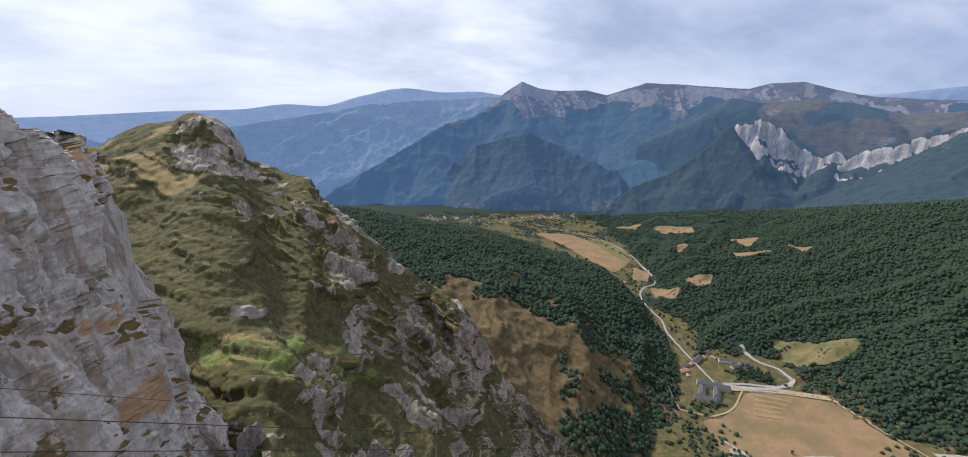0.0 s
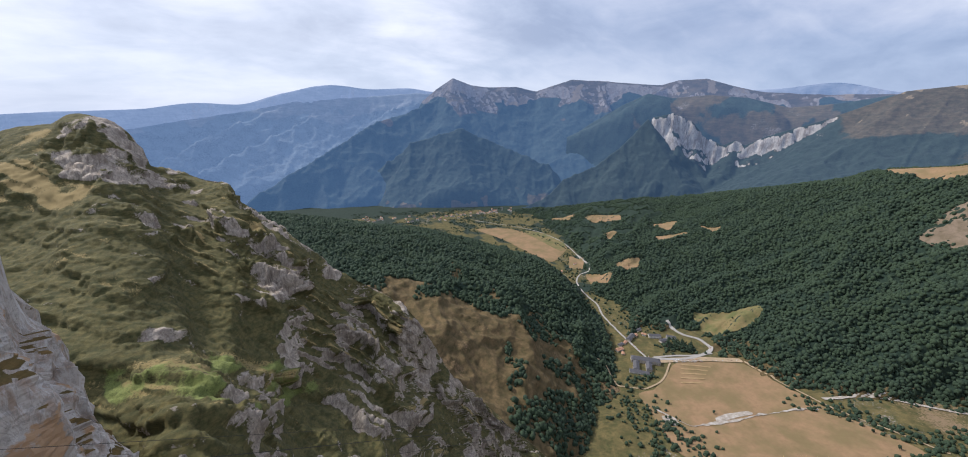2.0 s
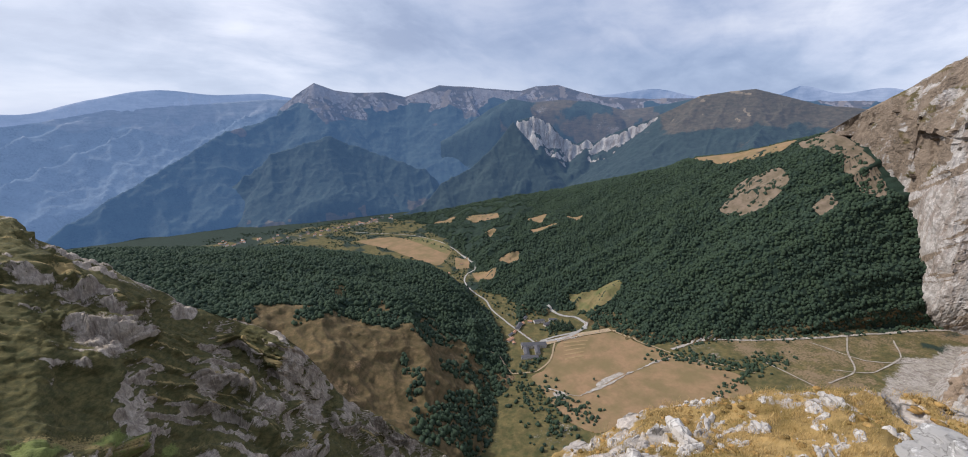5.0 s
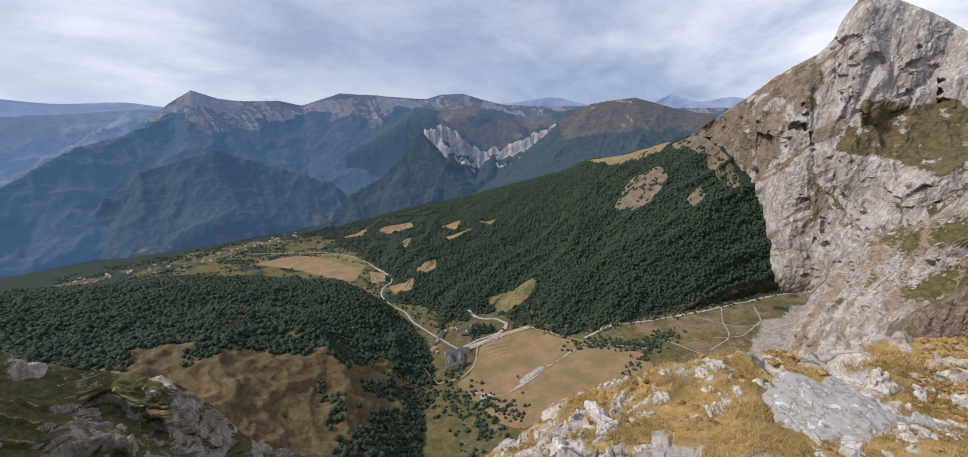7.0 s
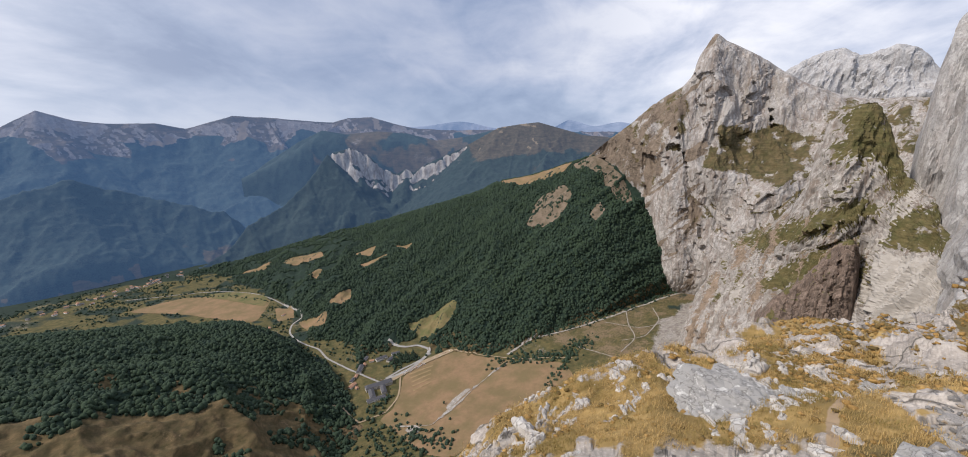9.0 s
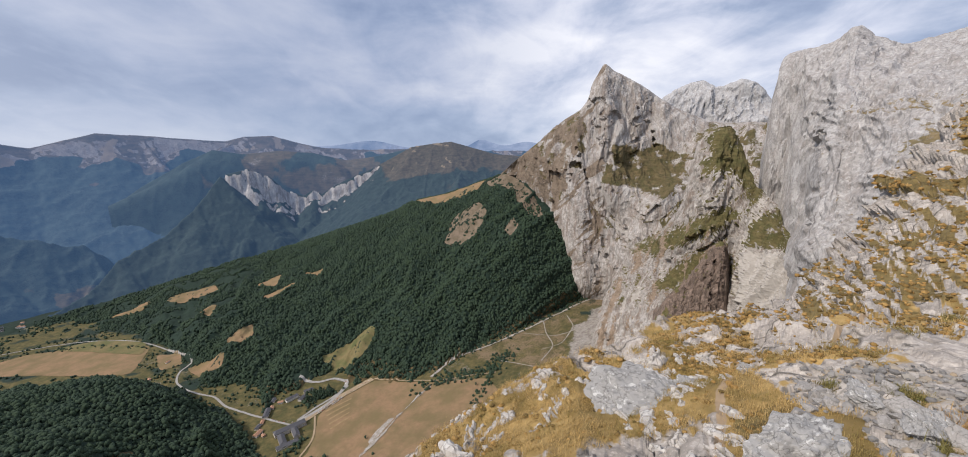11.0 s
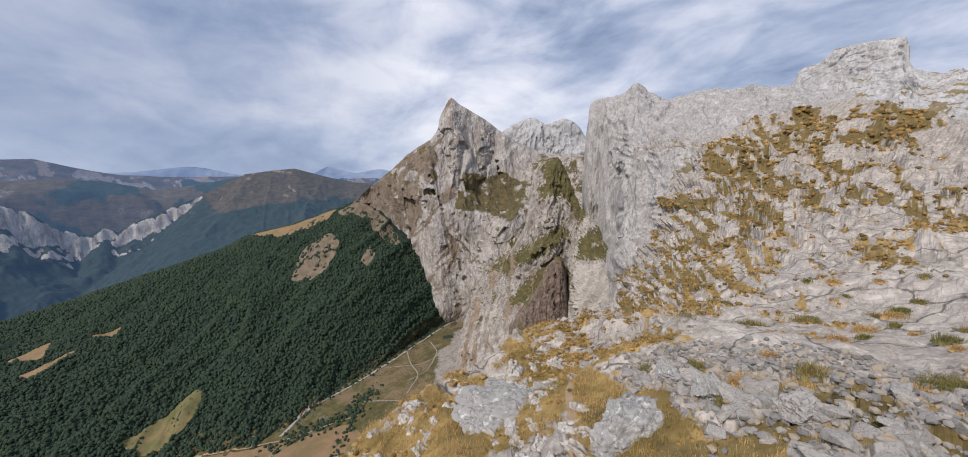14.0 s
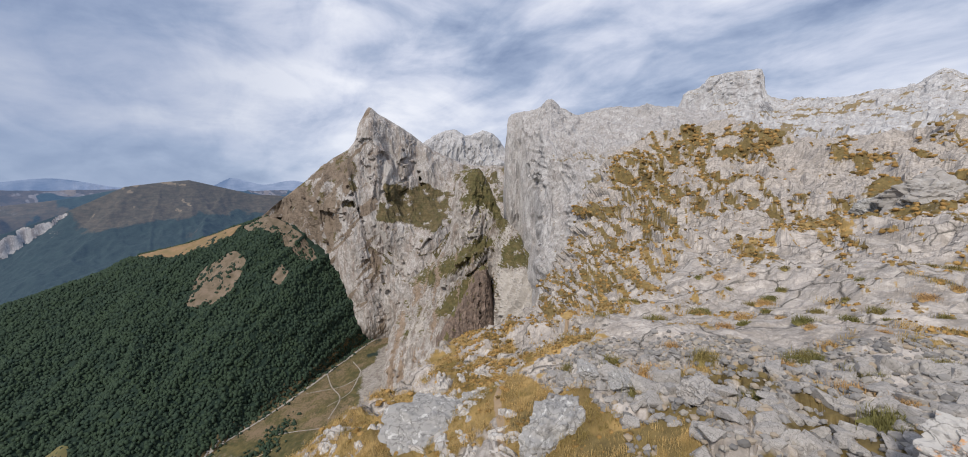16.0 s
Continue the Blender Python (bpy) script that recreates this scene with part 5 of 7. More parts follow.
def ribbon(name, knots, width, material, label, category, lift=1.6, ragged=0.0, clear=8.0):
    """A road, track or stream bed along (bearing, distance) knots."""
    p = np.array([spot(*k) for k in knots])
    s = np.r_[0, np.cumsum(np.hypot(*np.diff(p, axis=0).T))]
    t = np.arange(0, s[-1], 5.0)
    c = np.stack([glide(s, p[:, 0], t), glide(s, p[:, 1], t)], -1)
    d = np.gradient(c, axis=0)
    d /= np.hypot(d[:, 0], d[:, 1])[:, None]
    w = width * (1 + ragged * fbm(np.c_[t / 22.0, t * 0, t * 0 + 3], 3, 5))
    side = np.stack([d[:, 1], -d[:, 0]], -1)
    cols = []
    for k in (-1, -0.5, 0, 0.5, 1):
        q = c + side * (w * k / 2 + ragged * width * 0.25 * fbm(np.c_[t / 9.0, t * 0 + k, t * 0], 3, 9))[:, None]
        cols.append(np.c_[q, drape(q[:, 0], q[:, 1]) + lift])
    V = np.stack(cols, 1)
    idx = np.arange(len(t) * 5).reshape(len(t), 5)
    F = np.stack([idx[:-1, :-1], idx[1:, :-1], idx[1:, 1:], idx[:-1, 1:]], -1).reshape(-1, 4)
    LINES.append((p, width / 2 + clear))
    return tagged(mesh_object(name, V.reshape(-1, 3), F, material, True), label, category, kind="structure")


LINES = []
VILLAGE = np.array([spot(*k) for k in [(-9, 3160), (-4, 3110), (2.5, 3080), (6, 3200), (9.5, 3290), (14, 3380), (14, 3200), (9.5, 3110), (6, 3030), (2.5, 2920), (-4, 2960), (-9, 3010)]])
FIELDS.append(VILLAGE)
field("hay_meadow", [(37.1, 1033), (38.7, 1195), (47, 1300), (51.4, 1240), (55.8, 1195), (59.5, 1172), (64.4, 1160), (67, 1040), (60, 900), (52, 820), (46, 760), (41, 790), (37.5, 880), (34.2, 985)], STRAW,
      "large mown hay meadow on the valley floor", 0.8)
field("valley_meadow", [(7.5, 2667), (13, 2672), (18.6, 2463), (22.2, 2260), (19.9, 1960), (16.1, 2125), (12.9, 2340)], STRAW, "strip of dry hay meadow beside the road")
field("valley_meadow", [(14.4, 2640), (18, 2560), (21.8, 2330), (21.2, 2150), (18.4, 2330)], STRAW_GREEN, "half-green mown meadow between hedges", 2.4)
field("valley_meadow", [(22.3, 2106), (24.4, 2050), (24.6, 1900), (22.3, 1901)], STRAW, "small dry hay meadow beside the road")
field("clearing", [(39.8, 1520), (43, 1545), (46.3, 1590), (47.9, 1570), (46.5, 1474), (44.1, 1415), (41.4, 1440)], STRAW_GREEN, "sloping meadow clearing in the beech forest", 1.5)
for knots in ([(23.8, 2764), (28.9, 2720), (29.4, 2560), (25.2, 2600)], [(33.2, 2460), (36.6, 2470), (35.6, 2300)], [(33.5, 2230), (37.8, 2240), (38, 2205), (35.3, 2140)],
              [(38.9, 2290), (42, 2290), (41.2, 2200)], [(29, 1850), (32.4, 1945), (32.3, 1815), (30, 1785)], [(24.7, 1855), (28.9, 1760), (28.2, 1670), (25.7, 1720)],
              [(26.5, 2350), (29, 2330), (28, 2230)], [(19, 2950), (23, 2900), (22, 2800)]):
    field("clearing", knots, STRAW, "small dry meadow among the trees", 1.8)
field("ridge_pasture", [(54.1, 2700), (56.4, 2620), (60.8, 2470), (64.2, 2390), (65.6, 2350), (64, 2270), (61.4, 2270), (57.7, 2400), (54.8, 2600)], STRAW, "straw-coloured pasture along the ridge", 3.0)
field("rocky_spur", [(58.6, 1975), (59.6, 2080), (61, 2150), (64.4, 2120), (65.3, 2030), (62.6, 1905)], BARE, "bare brown rocky spur above the forest", 2.5)
field("rocky_spur", [(67.6, 1890), (69, 1950), (70, 1915), (68.9, 1850)], BARE, "small bare patch of brown rock", 2.5)
ribbon("road", [(35.4, 1164), (32.8, 1234), (30.3, 1312), (28.2, 1400), (26.7, 1520), (24.9, 1610), (23.7, 1730), (24.1, 1830), (25.4, 1890), (24.6, 2010), (21.6, 2320), (16.7, 2620), (8, 2900)], 7, ROAD, "pale asphalt road along the valley", "road")
ribbon("road", [(35.8, 1180), (40.1, 1226), (42.3, 1285), (42.9, 1335), (41.6, 1372), (39.3, 1385), (37.9, 1410), (36.9, 1440)], 12, ROAD, "curving pale road above the car park", "road", 2.2, 0.0, 22)
ribbon("road", [(35.9, 1190), (38.2, 1222), (41.2, 1262), (43.2, 1305)], 8, ROAD, "narrow grey road below the guest houses", "road", 1.7)
ribbon("car_park", [(36.4, 1172), (41.0, 1235), (46.7, 1308)], 22, LANE, "gravel car park beside the meadow", "car park", 1.9)
ribbon("track", [(35.4, 1015), (33.1, 1003), (31.1, 1001), (29.6, 1050), (27.4, 1087)], 5, LANE, "beaten earth track round the hillside", "track", clear=3)
ribbon("track", [(38.2, 1180), (37.2, 1060), (35.4, 1015)], 5, LANE, "earth track across the meadow", "track", 2.0, clear=3)
ribbon("track", [(47.0, 1300), (51.4, 1250), (55.8, 1205), (61, 1188), (66, 1190)], 5, LANE, "earth track along the forest edge", "track", 2.0, clear=3)
ribbon("stream_bed", [(37.0, 930), (40.4, 904), (42.8, 901), (45.5, 946), (48, 993), (50.4, 1058), (52.6, 1110), (55.5, 1174)], 7, GRAVEL, "dry stream bed of white gravel", "stream bed", 2.0, 1.6, 2)
ribbon("stream_bed", [(55.5, 1230), (59, 1327), (64.6, 1402), (70, 1507), (75.5, 1670), (80, 1830), (84, 1930)], 11, GRAVEL, "pale gravel river bed below the forest", "stream bed", 2.0, 0.6, 4)
for knots in ([(66.5, 1270), (71.6, 1200), (76, 1100)], [(73.4, 1620), (73.8, 1480), (74.7, 1330), (73, 1230)], [(77, 1640), (77.8, 1500), (76.5, 1380), (73, 1320)], [(70.5, 1480), (75, 1440), (79, 1500)]):
    ribbon("track", knots, 4, GRAVEL, "pale dry runnel on the valley pasture", "track", 1.8, 0.5, 2)

field("rocky_spur", [(65.2, 2300), (67.5, 2290), (70, 2180), (73, 2030), (73.6, 1960), (71.5, 1960), (68.8, 2090), (66, 2210)], BARE, "bare brown rocky slope below the peak", 2.5)
field("gravel_bank", [(45.6, 948), (47, 985), (49.4, 1040), (48.6, 1046), (46.4, 1004), (45, 966)], GRAVEL, "bank of white gravel beside the stream bed", 1.5)
field("gravel_bank", [(38, 905), (40, 915), (41, 885), (39, 872)], GRAVEL, "bank of white gravel beside the stream bed", 1.5)
PALE_STRAW = meadow("pale_mown_strip", (0.32, 0.225, 0.125), (0.25, 0.18, 0.09), 12)
for k in range(5):
    ribbon("mown_strip", [(39.6 + 0.1 * k, 1185 - 24 * k), (43.4 - 0.1 * k, 1215 - 24 * k)], 7, PALE_STRAW, "pale mown strip across the meadow", "field", 1.5, 0.3, 0)

# ---- woods ----
def leaves():
    def col(n, v):
        rnd = n.put("ShaderNodeNewGeometry").outputs["Random Per Island"]
        a = n.mix(rnd, (0.019, 0.038, 0.026), (0.047, 0.074, 0.043))
        b = n.mix(n.ramp(n.noise(v, 0.012, 4), (0.4, (0, 0, 0)), (0.65, (1, 1, 1))), a, (0.040, 0.065, 0.033))
        g = n.noise(v, 0.55, 4, 0.7)
        return n.mix(n.ramp(g, (0.35, (1, 1, 1)), (0.6, (0, 0, 0))), b, (0.02, 0.034, 0.023)), g
    return surface("beech_leaves", col, 0.9, (0.8, 1.5))


LEAVES = leaves()
BARK = surface("grey_bark", lambda n, v: n.mix(n.noise(v, 4, 5), (0.12, 0.10, 0.08), (0.22, 0.20, 0.17)))
phi = (1 + 5 ** 0.5) / 2
ICO = np.array([(-1, phi, 0), (1, phi, 0), (-1, -phi, 0), (1, -phi, 0), (0, -1, phi), (0, 1, phi), (0, -1, -phi), (0, 1, -phi), (phi, 0, -1), (phi, 0, 1), (-phi, 0, -1), (-phi, 0, 1)]) / math.hypot(1, phi)
ICO_F = np.array([(0, 11, 5), (0, 5, 1), (0, 1, 7), (0, 7, 10), (0, 10, 11), (1, 5, 9), (5, 11, 4), (11, 10, 2), (10, 7, 6), (7, 1, 8),
                  (3, 9, 4), (3, 4, 2), (3, 2, 6), (3, 6, 8), (3, 8, 9), (4, 9, 5), (2, 4, 11), (6, 2, 10), (8, 6, 7), (9, 8, 1)])
ICO_F = ICO_F[ICO[ICO_F][..., 2].mean(1) > -0.5]


def crowns(name, places, size, label, rng):
    """Many leafy crowns in one mesh, each an uneven lump of its own."""
    n = len(places)
    s = size * rng.uniform(0.5, 1.3, (n, 1, 1)) * (1 + 0 * places[:, :1, None])
    shape = ICO[None] * (1 + rng.uniform(-0.28, 0.28, (n, 12, 1)))
    a = rng.uniform(0, 6.28, n)
    c, d = np.cos(a)[:, None], np.sin(a)[:, None]
    x, y, z = shape[..., 0] * c - shape[..., 1] * d, shape[..., 0] * d + shape[..., 1] * c, shape[..., 2]
    tall = rng.uniform(0.8, 1.5, (n, 1))
    V = np.stack([x, y, z * tall], -1) * s + places[:, None, :]
    V[..., 2] += (s[..., 0] * 0.55)
    F = (ICO_F[None] + (np.arange(n) * 12)[:, None, None]).reshape(-1, 3)
    return tagged(mesh_object(name, V.reshape(-1, 3), F, LEAVES, True), label, "forest", kind="stuff")


def scatter(key, spacing, want, rng):
    """Random places on a landform, one to each square of that spacing, where want() allows."""
    land = LAND[key]
    P = land["P"]
    a, b, c = P[:-1, :-1], P[1:, :-1], P[:-1, 1:]
    area = np.linalg.norm(np.cross(b - a, c - a), axis=-1)
    flat = area.reshape(-1)
    n = int(flat.sum() / spacing ** 2)
    k = np.searchsorted(np.cumsum(flat) / flat.sum(), rng.random(n))
    k = np.minimum(k, flat.size - 1)
    i, j = np.unravel_index(k, area.shape)
    u, v = rng.random((2, n, 1))
    pts = a[i, j] + (b - a)[i, j] * u + (c - a)[i, j] * v
    info = {q: land[q][i, j] for q in ("az", "el", "T", "n", "nz")}
    ok = want(pts, info)
    clumps = fbm(pts / 26.0, 4, 61)
    for k, poly in enumerate(FIELDS):
        bare = inside(pts[:, 0], pts[:, 1], poly)
        ok &= ~(bare & (clumps > -0.16) if k in ROUGH else bare)
    for line, gap in LINES:
        ok &= to_line(pts[:, 0], pts[:, 1], line) > gap
    return pts[ok]


rng = np.random.default_rng(4)


def slope_wood(p, i):
    gaps = fbm(p / 70.0, 4, 21)
    mixed = smoothstep(44, 30, i["az"]) * smoothstep(-23, -19, i["el"])
    above = p[:, 2] > valley_z(p[:, 0], p[:, 1]) - 4
    edge = np.interp(i["el"], [-24, -19, -12, -7, -3], [84, 81, 77, 71.5, 67])
    return (gaps > -0.75 + 0.72 * mixed) & (i["T"] < 2.08) & above & (i["az"] < edge + 1.5 * gaps)


def hill_wood(p, i):
    gaps = fbm(p / 90.0, 4, 31)
    high = i["T"] + 0.5 * gaps > 2.12
    lower = (i["T"] < 2.2) & (i["az"] > 13) & (fbm(p / 60.0, 4, 35) > 0.10 - 0.25 * smoothstep(20, 30, i["az"]) + 0.3 * smoothstep(1.4, 0.9, i["T"]) * smoothstep(26, 16, i["az"]))
    thicket = (i["el"] < -39.6) & (i["el"] > -45.5) & (i["az"] > 15 - 3 * gaps) & (i["az"] < 41) & (gaps > -0.3)
    return ((high & (gaps > -0.5)) | lower | thicket) & (i["T"] < 3.25) & (i["az"] > -24) & (p[:, 2] > valley_z(p[:, 0], p[:, 1]) - 5)


crowns("slope_forest", scatter("forest_slope", 8.6, slope_wood, rng), 5.6, "dense dark green beech forest on the slope", rng)
crowns("hill_forest", scatter("forest_hill", 8.6, hill_wood, rng), 5.6, "dense dark green forest on the rounded hill", rng)


def valley_trees():
    n = 12000
    az, r = rng.uniform(-10, 50, n), np.sqrt(rng.uniform(1150 ** 2, 3350 ** 2, n))
    x, y = r * np.sin(np.radians(az)), r * np.cos(np.radians(az))
    ok = fbm(np.c_[x, y, 0 * x] / 130.0, 4, 51) > -0.12 + 0.08 * (r > 2900)
    ok |= (az > 27.5) & (az < 35) & (r > 1330) & (r < 1750)
    for poly in FIELDS:
        ok &= ~inside(x, y, poly)
    for line, gap in LINES:
        ok &= to_line(x, y, line) > gap
    ok &= np.hypot(x - spot(34.5, 1230)[0], y - spot(34.5, 1230)[1]) > 110
    p = np.c_[x, y, np.zeros(n)][ok]
    strips = [([(53.5, 1165), (58.5, 1215), (62, 1190), (66, 1250), (69, 1340)], 230, 22), ([(66, 1245), (64, 1120), (62, 1020)], 70, 12),
              ([(39, 880), (42, 850), (46, 800)], 60, 18), ([(33, 1010), (35, 1060), (36.5, 1080)], 40, 14), ([(60, 1345), (68, 1475), (75, 1690), (80, 1860)], 190, 14),
              ([(14.4, 2620), (18.6, 2440), (21.9, 2210)], 60, 8), ([(41, 1290), (39, 1280), (37, 1265)], 90, 14), ([(33, 960), (37, 830), (40, 740)], 200, 45)]
    extra = []
    for knots, count, spread in strips:
        q = np.array([spot(*k) for k in knots])
        s = np.r_[0, np.cumsum(np.hypot(*np.diff(q, axis=0).T))]
        t = rng.uniform(0, s[-1], count)
        e = np.c_[np.interp(t, s, q[:, 0]), np.interp(t, s, q[:, 1])] + rng.normal(0, spread, (count, 2))
        extra.append(np.c_[e, np.zeros(count)])
    p = np.concatenate([p] + extra)
    p[:, 2] = drape(p[:, 0], p[:, 1])
    crowns("valley_woodland", p, 4.6, "hedges and copses scattered over the valley floor", rng)


valley_trees()

# ---- buildings ----
def box_bm(w, d, h, x=0, y=0, z=0, bevel=0.0):
    bm = bmesh.new()
    bmesh.ops.create_cube(bm, size=1)
    for v in bm.verts:
        v.co = Vector((v.co.x * w + x, v.co.y * d + y, (v.co.z + 0.5) * h + z))
    if bevel:
        bmesh.ops.bevel(bm, geom=bm.edges[:], offset=bevel, segments=1, affect="EDGES")
    return bm


def roof_bm(w, d, h, z, over=0.6, hip=0.0):
    bm = bmesh.new()
    a, b = w / 2 + over, d / 2 + over
    lo = [bm.verts.new(p) for p in ((-a, -b, z), (a, -b, z), (a, b, z), (-a, b, z))]
    lip = [bm.verts.new((v.co.x, v.co.y, z + 0.3)) for v in lo]
    top = [bm.verts.new(p) for p in ((-a + hip, 0, z + h), (a - hip, 0, z + h))]
    bm.faces.new(lo[::-1])
    for k in range(4):
        bm.faces.new((lo[k], lo[(k + 1) % 4], lip[(k + 1) % 4], lip[k]))
    bm.faces.new((lip[0], lip[1], top[1], top[0]))
    bm.faces.new((lip[2], lip[3], top[0], top[1]))
    bm.faces.new((lip[1], lip[2], top[1]))
    bm.faces.new((lip[3], lip[0], top[0]))
    return bm


def plain(name, a, b, scale=2.0, rough=0.85):
    return surface(name, lambda n, v: n.mix(n.noise(v, scale, 6, 0.65), a, b), rough)


SLATE = plain("grey_slate", (0.06, 0.06, 0.07), (0.12, 0.12, 0.13), 0.8)
TILE = plain("faded_clay_tile", (0.30, 0.16, 0.10), (0.42, 0.25, 0.17), 0.8)
STONEWALL = plain("pale_stone_wall", (0.38, 0.35, 0.31), (0.52, 0.49, 0.45), 0.7)
RENDERED = plain("whitewashed_wall", (0.62, 0.60, 0.56), (0.75, 0.73, 0.70), 0.5)
PANE = surface("dark_window_glass", lambda n, v: (0.02, 0.025, 0.03), 0.1)
TIMBER = plain("brown_timber", (0.12, 0.07, 0.04), (0.2, 0.12, 0.07), 3)


def house(name, az, r, w, d, h, turn, wall, roof, label, hip=0.0, rows=1, sink=1.5):
    x, y = spot(az, r)
    base = new(name)
    base.matrix_world = pose(x, y, float(drape(x, y)[0]) - 0.4, 0, 0, turn)
    part("wall", box_bm(w, d, h + sink, 0, 0, -sink), wall, base)
    part("roof", roof_bm(w, d, d * 0.32, h, 0.7, hip), roof, base)
    part("door", box_bm(1.6, 0.25, 2.4, 0, -d / 2 - 0.05), TIMBER, base)
    for k in range(rows):
        count = max(2, int(w / 5))
        for c in range(count):
            wx = -w / 2 + (c + 0.5) * w / count
            if k == 0 and abs(wx) < 1.8:
                continue
            part("window", box_bm(1.2, 0.2, 1.4, wx, -d / 2 - 0.04, 1.0 + 2.9 * k), PANE, base)
    part("chimney", box_bm(0.9, 0.9, 1.8, w * 0.28, 0, h + d * 0.2), STONEWALL, base)
    return tagged(base, label, "house")


house("hotel_main_block", 34.8, 1152, 84, 20, 12, -24, STONEWALL, SLATE, "long stone hotel block under a grey slate roof", 8, 3)
house("hotel_wing", 33.6, 1112, 46, 17, 10, 62, STONEWALL, SLATE, "stone hotel wing with a grey hipped slate roof", 6, 2)
house("hotel_wing", 35.4, 1122, 40, 16, 10, 62, STONEWALL, SLATE, "shorter stone hotel wing with grey slate roof", 5, 2)
house("hotel_hall", 34.2, 1086, 56, 14, 6, -26, RENDERED, SLATE, "low hotel hall with a slate roof", 3, 1)
house("guest_house", 35.6, 1322, 40, 15, 9, -14, RENDERED, SLATE, "white guest house beside dark conifers", 4, 2)
house("guest_house", 36.9, 1302, 28, 14, 8, 10, STONEWALL, SLATE, "stone guest house beside the curving road", 3, 2)
house("chalet", 34.1, 1320, 16, 10, 6, -40, RENDERED, TILE, "small white chalet with a clay tile roof", 0, 1)
house("station_building", 32.3, 1275, 44, 15, 8, 40, STONEWALL, SLATE, "stone valley station building with grey roof", 3, 2)
house("guest_house", 37.8, 1340, 30, 13, 8, -30, RENDERED, SLATE, "pale guest house under a slate roof by conifers", 3, 2)
house("chalet", 33.3, 1345, 20, 11, 6, 30, STONEWALL, SLATE, "stone chalet above the valley station", 0, 1)
house("chalet", 33.0, 1300, 15, 10, 5, 50, STONEWALL, TILE, "small stone chalet by the road", 0, 1)
house("barn", 31.0, 1222, 20, 10, 5, 25, STONEWALL, SLATE, "stone barn with a slate roof in the yard", 0, 1)
house("shed", 31.6, 1240, 18, 9, 4, 40, STONEWALL, TILE, "low stone shed beside the road", 0, 1)
house("barn", 30.9, 1190, 26, 13, 6, 15, STONEWALL, TILE, "old stone barn with a clay tile roof", 0, 1)
house("barn", 31.5, 1172, 12, 9, 4.5, 70, STONEWALL, TILE, "small stone barn in a rough yard", 0, 1)
house("barn", 23.2, 1970, 18, 9, 5, 20, RENDERED, TILE, "roadside barn with a red tile roof", 0, 1)
house("barn", 21.3, 1850, 16, 9, 5, 70, STONEWALL, TILE, "stone barn on the edge of a meadow", 0, 1)
for k in range(64):
    a = rng.uniform(-8.5, 13.5)
    rr = np.interp(a, [-8.5, -4, 2.5, 6, 9.5, 13.5], [3090, 3040, 3000, 3120, 3200, 3290]) + rng.normal(0, 45)
    w, d = rng.uniform(14, 24), rng.uniform(10, 13)
    x, y = spot(a, rr)
    base = new("village_house")
    base.matrix_world = pose(x, y, float(drape(x, y)[0]) - 0.4, 0, 0, rng.uniform(0, 180))
    hgt = rng.uniform(6, 9)
    part("wall", box_bm(w, d, hgt + 2, 0, 0, -2), RENDERED if k % 2 else STONEWALL, base)
    part("roof", roof_bm(w, d, 3.8, hgt), TILE if k % 4 else SLATE, base)
    tagged(base, "small village house with a clay tile roof" if k % 4 else "small village house with a slate roof", "house", "houses of the village")

# ---- cars ----
def paint():
    def col(n, v):
        r = n.put("ShaderNodeObjectInfo").outputs["Random"]
        return n.ramp(r, (0.0, (0.75, 0.75, 0.75)), (0.45, (0.6, 0.6, 0.62)), (0.62, (0.28, 0.29, 0.31)), (0.8, (0.05, 0.05, 0.06)), (0.95, (0.35, 0.04, 0.03)))
    return surface("car_paint", col, 0.3)


PAINT, RUBBER = paint(), plain("black_rubber", (0.02, 0.02, 0.02), (0.04, 0.04, 0.04))


def car():
    base = new("car")
    part("body", box_bm(1.8, 4.3, 0.75, 0, 0, 0.3, 0.15), PAINT, base)
    bm = box_bm(1.6, 2.3, 0.65, 0, -0.2, 1.05)
    for v in bm.verts:
        if v.co.z > 1.3:
            v.co = Vector((v.co.x * 0.82, -0.2 + (v.co.y + 0.2) * 0.72, v.co.z))
    part("cabin", bm, PAINT, base)
    part("windscreen", box_bm(1.5, 0.08, 0.5, 0, 0.82, 1.1), PANE, base)
    for sx in (-0.85, 0.85):
        for sy in (-1.35, 1.35):
            bm = bmesh.new()
            bmesh.ops.create_cone(bm, cap_ends=True, segments=10, radius1=0.33, radius2=0.33, depth=0.22, matrix=Matrix.Translation((sx, sy, 0.33)) @ Matrix.Rotation(radians(90), 4, "Y"))
            part("wheel", bm, RUBBER, base)
    return tagged(base, "parked car on the gravel car park", "car", "cars in the car park")


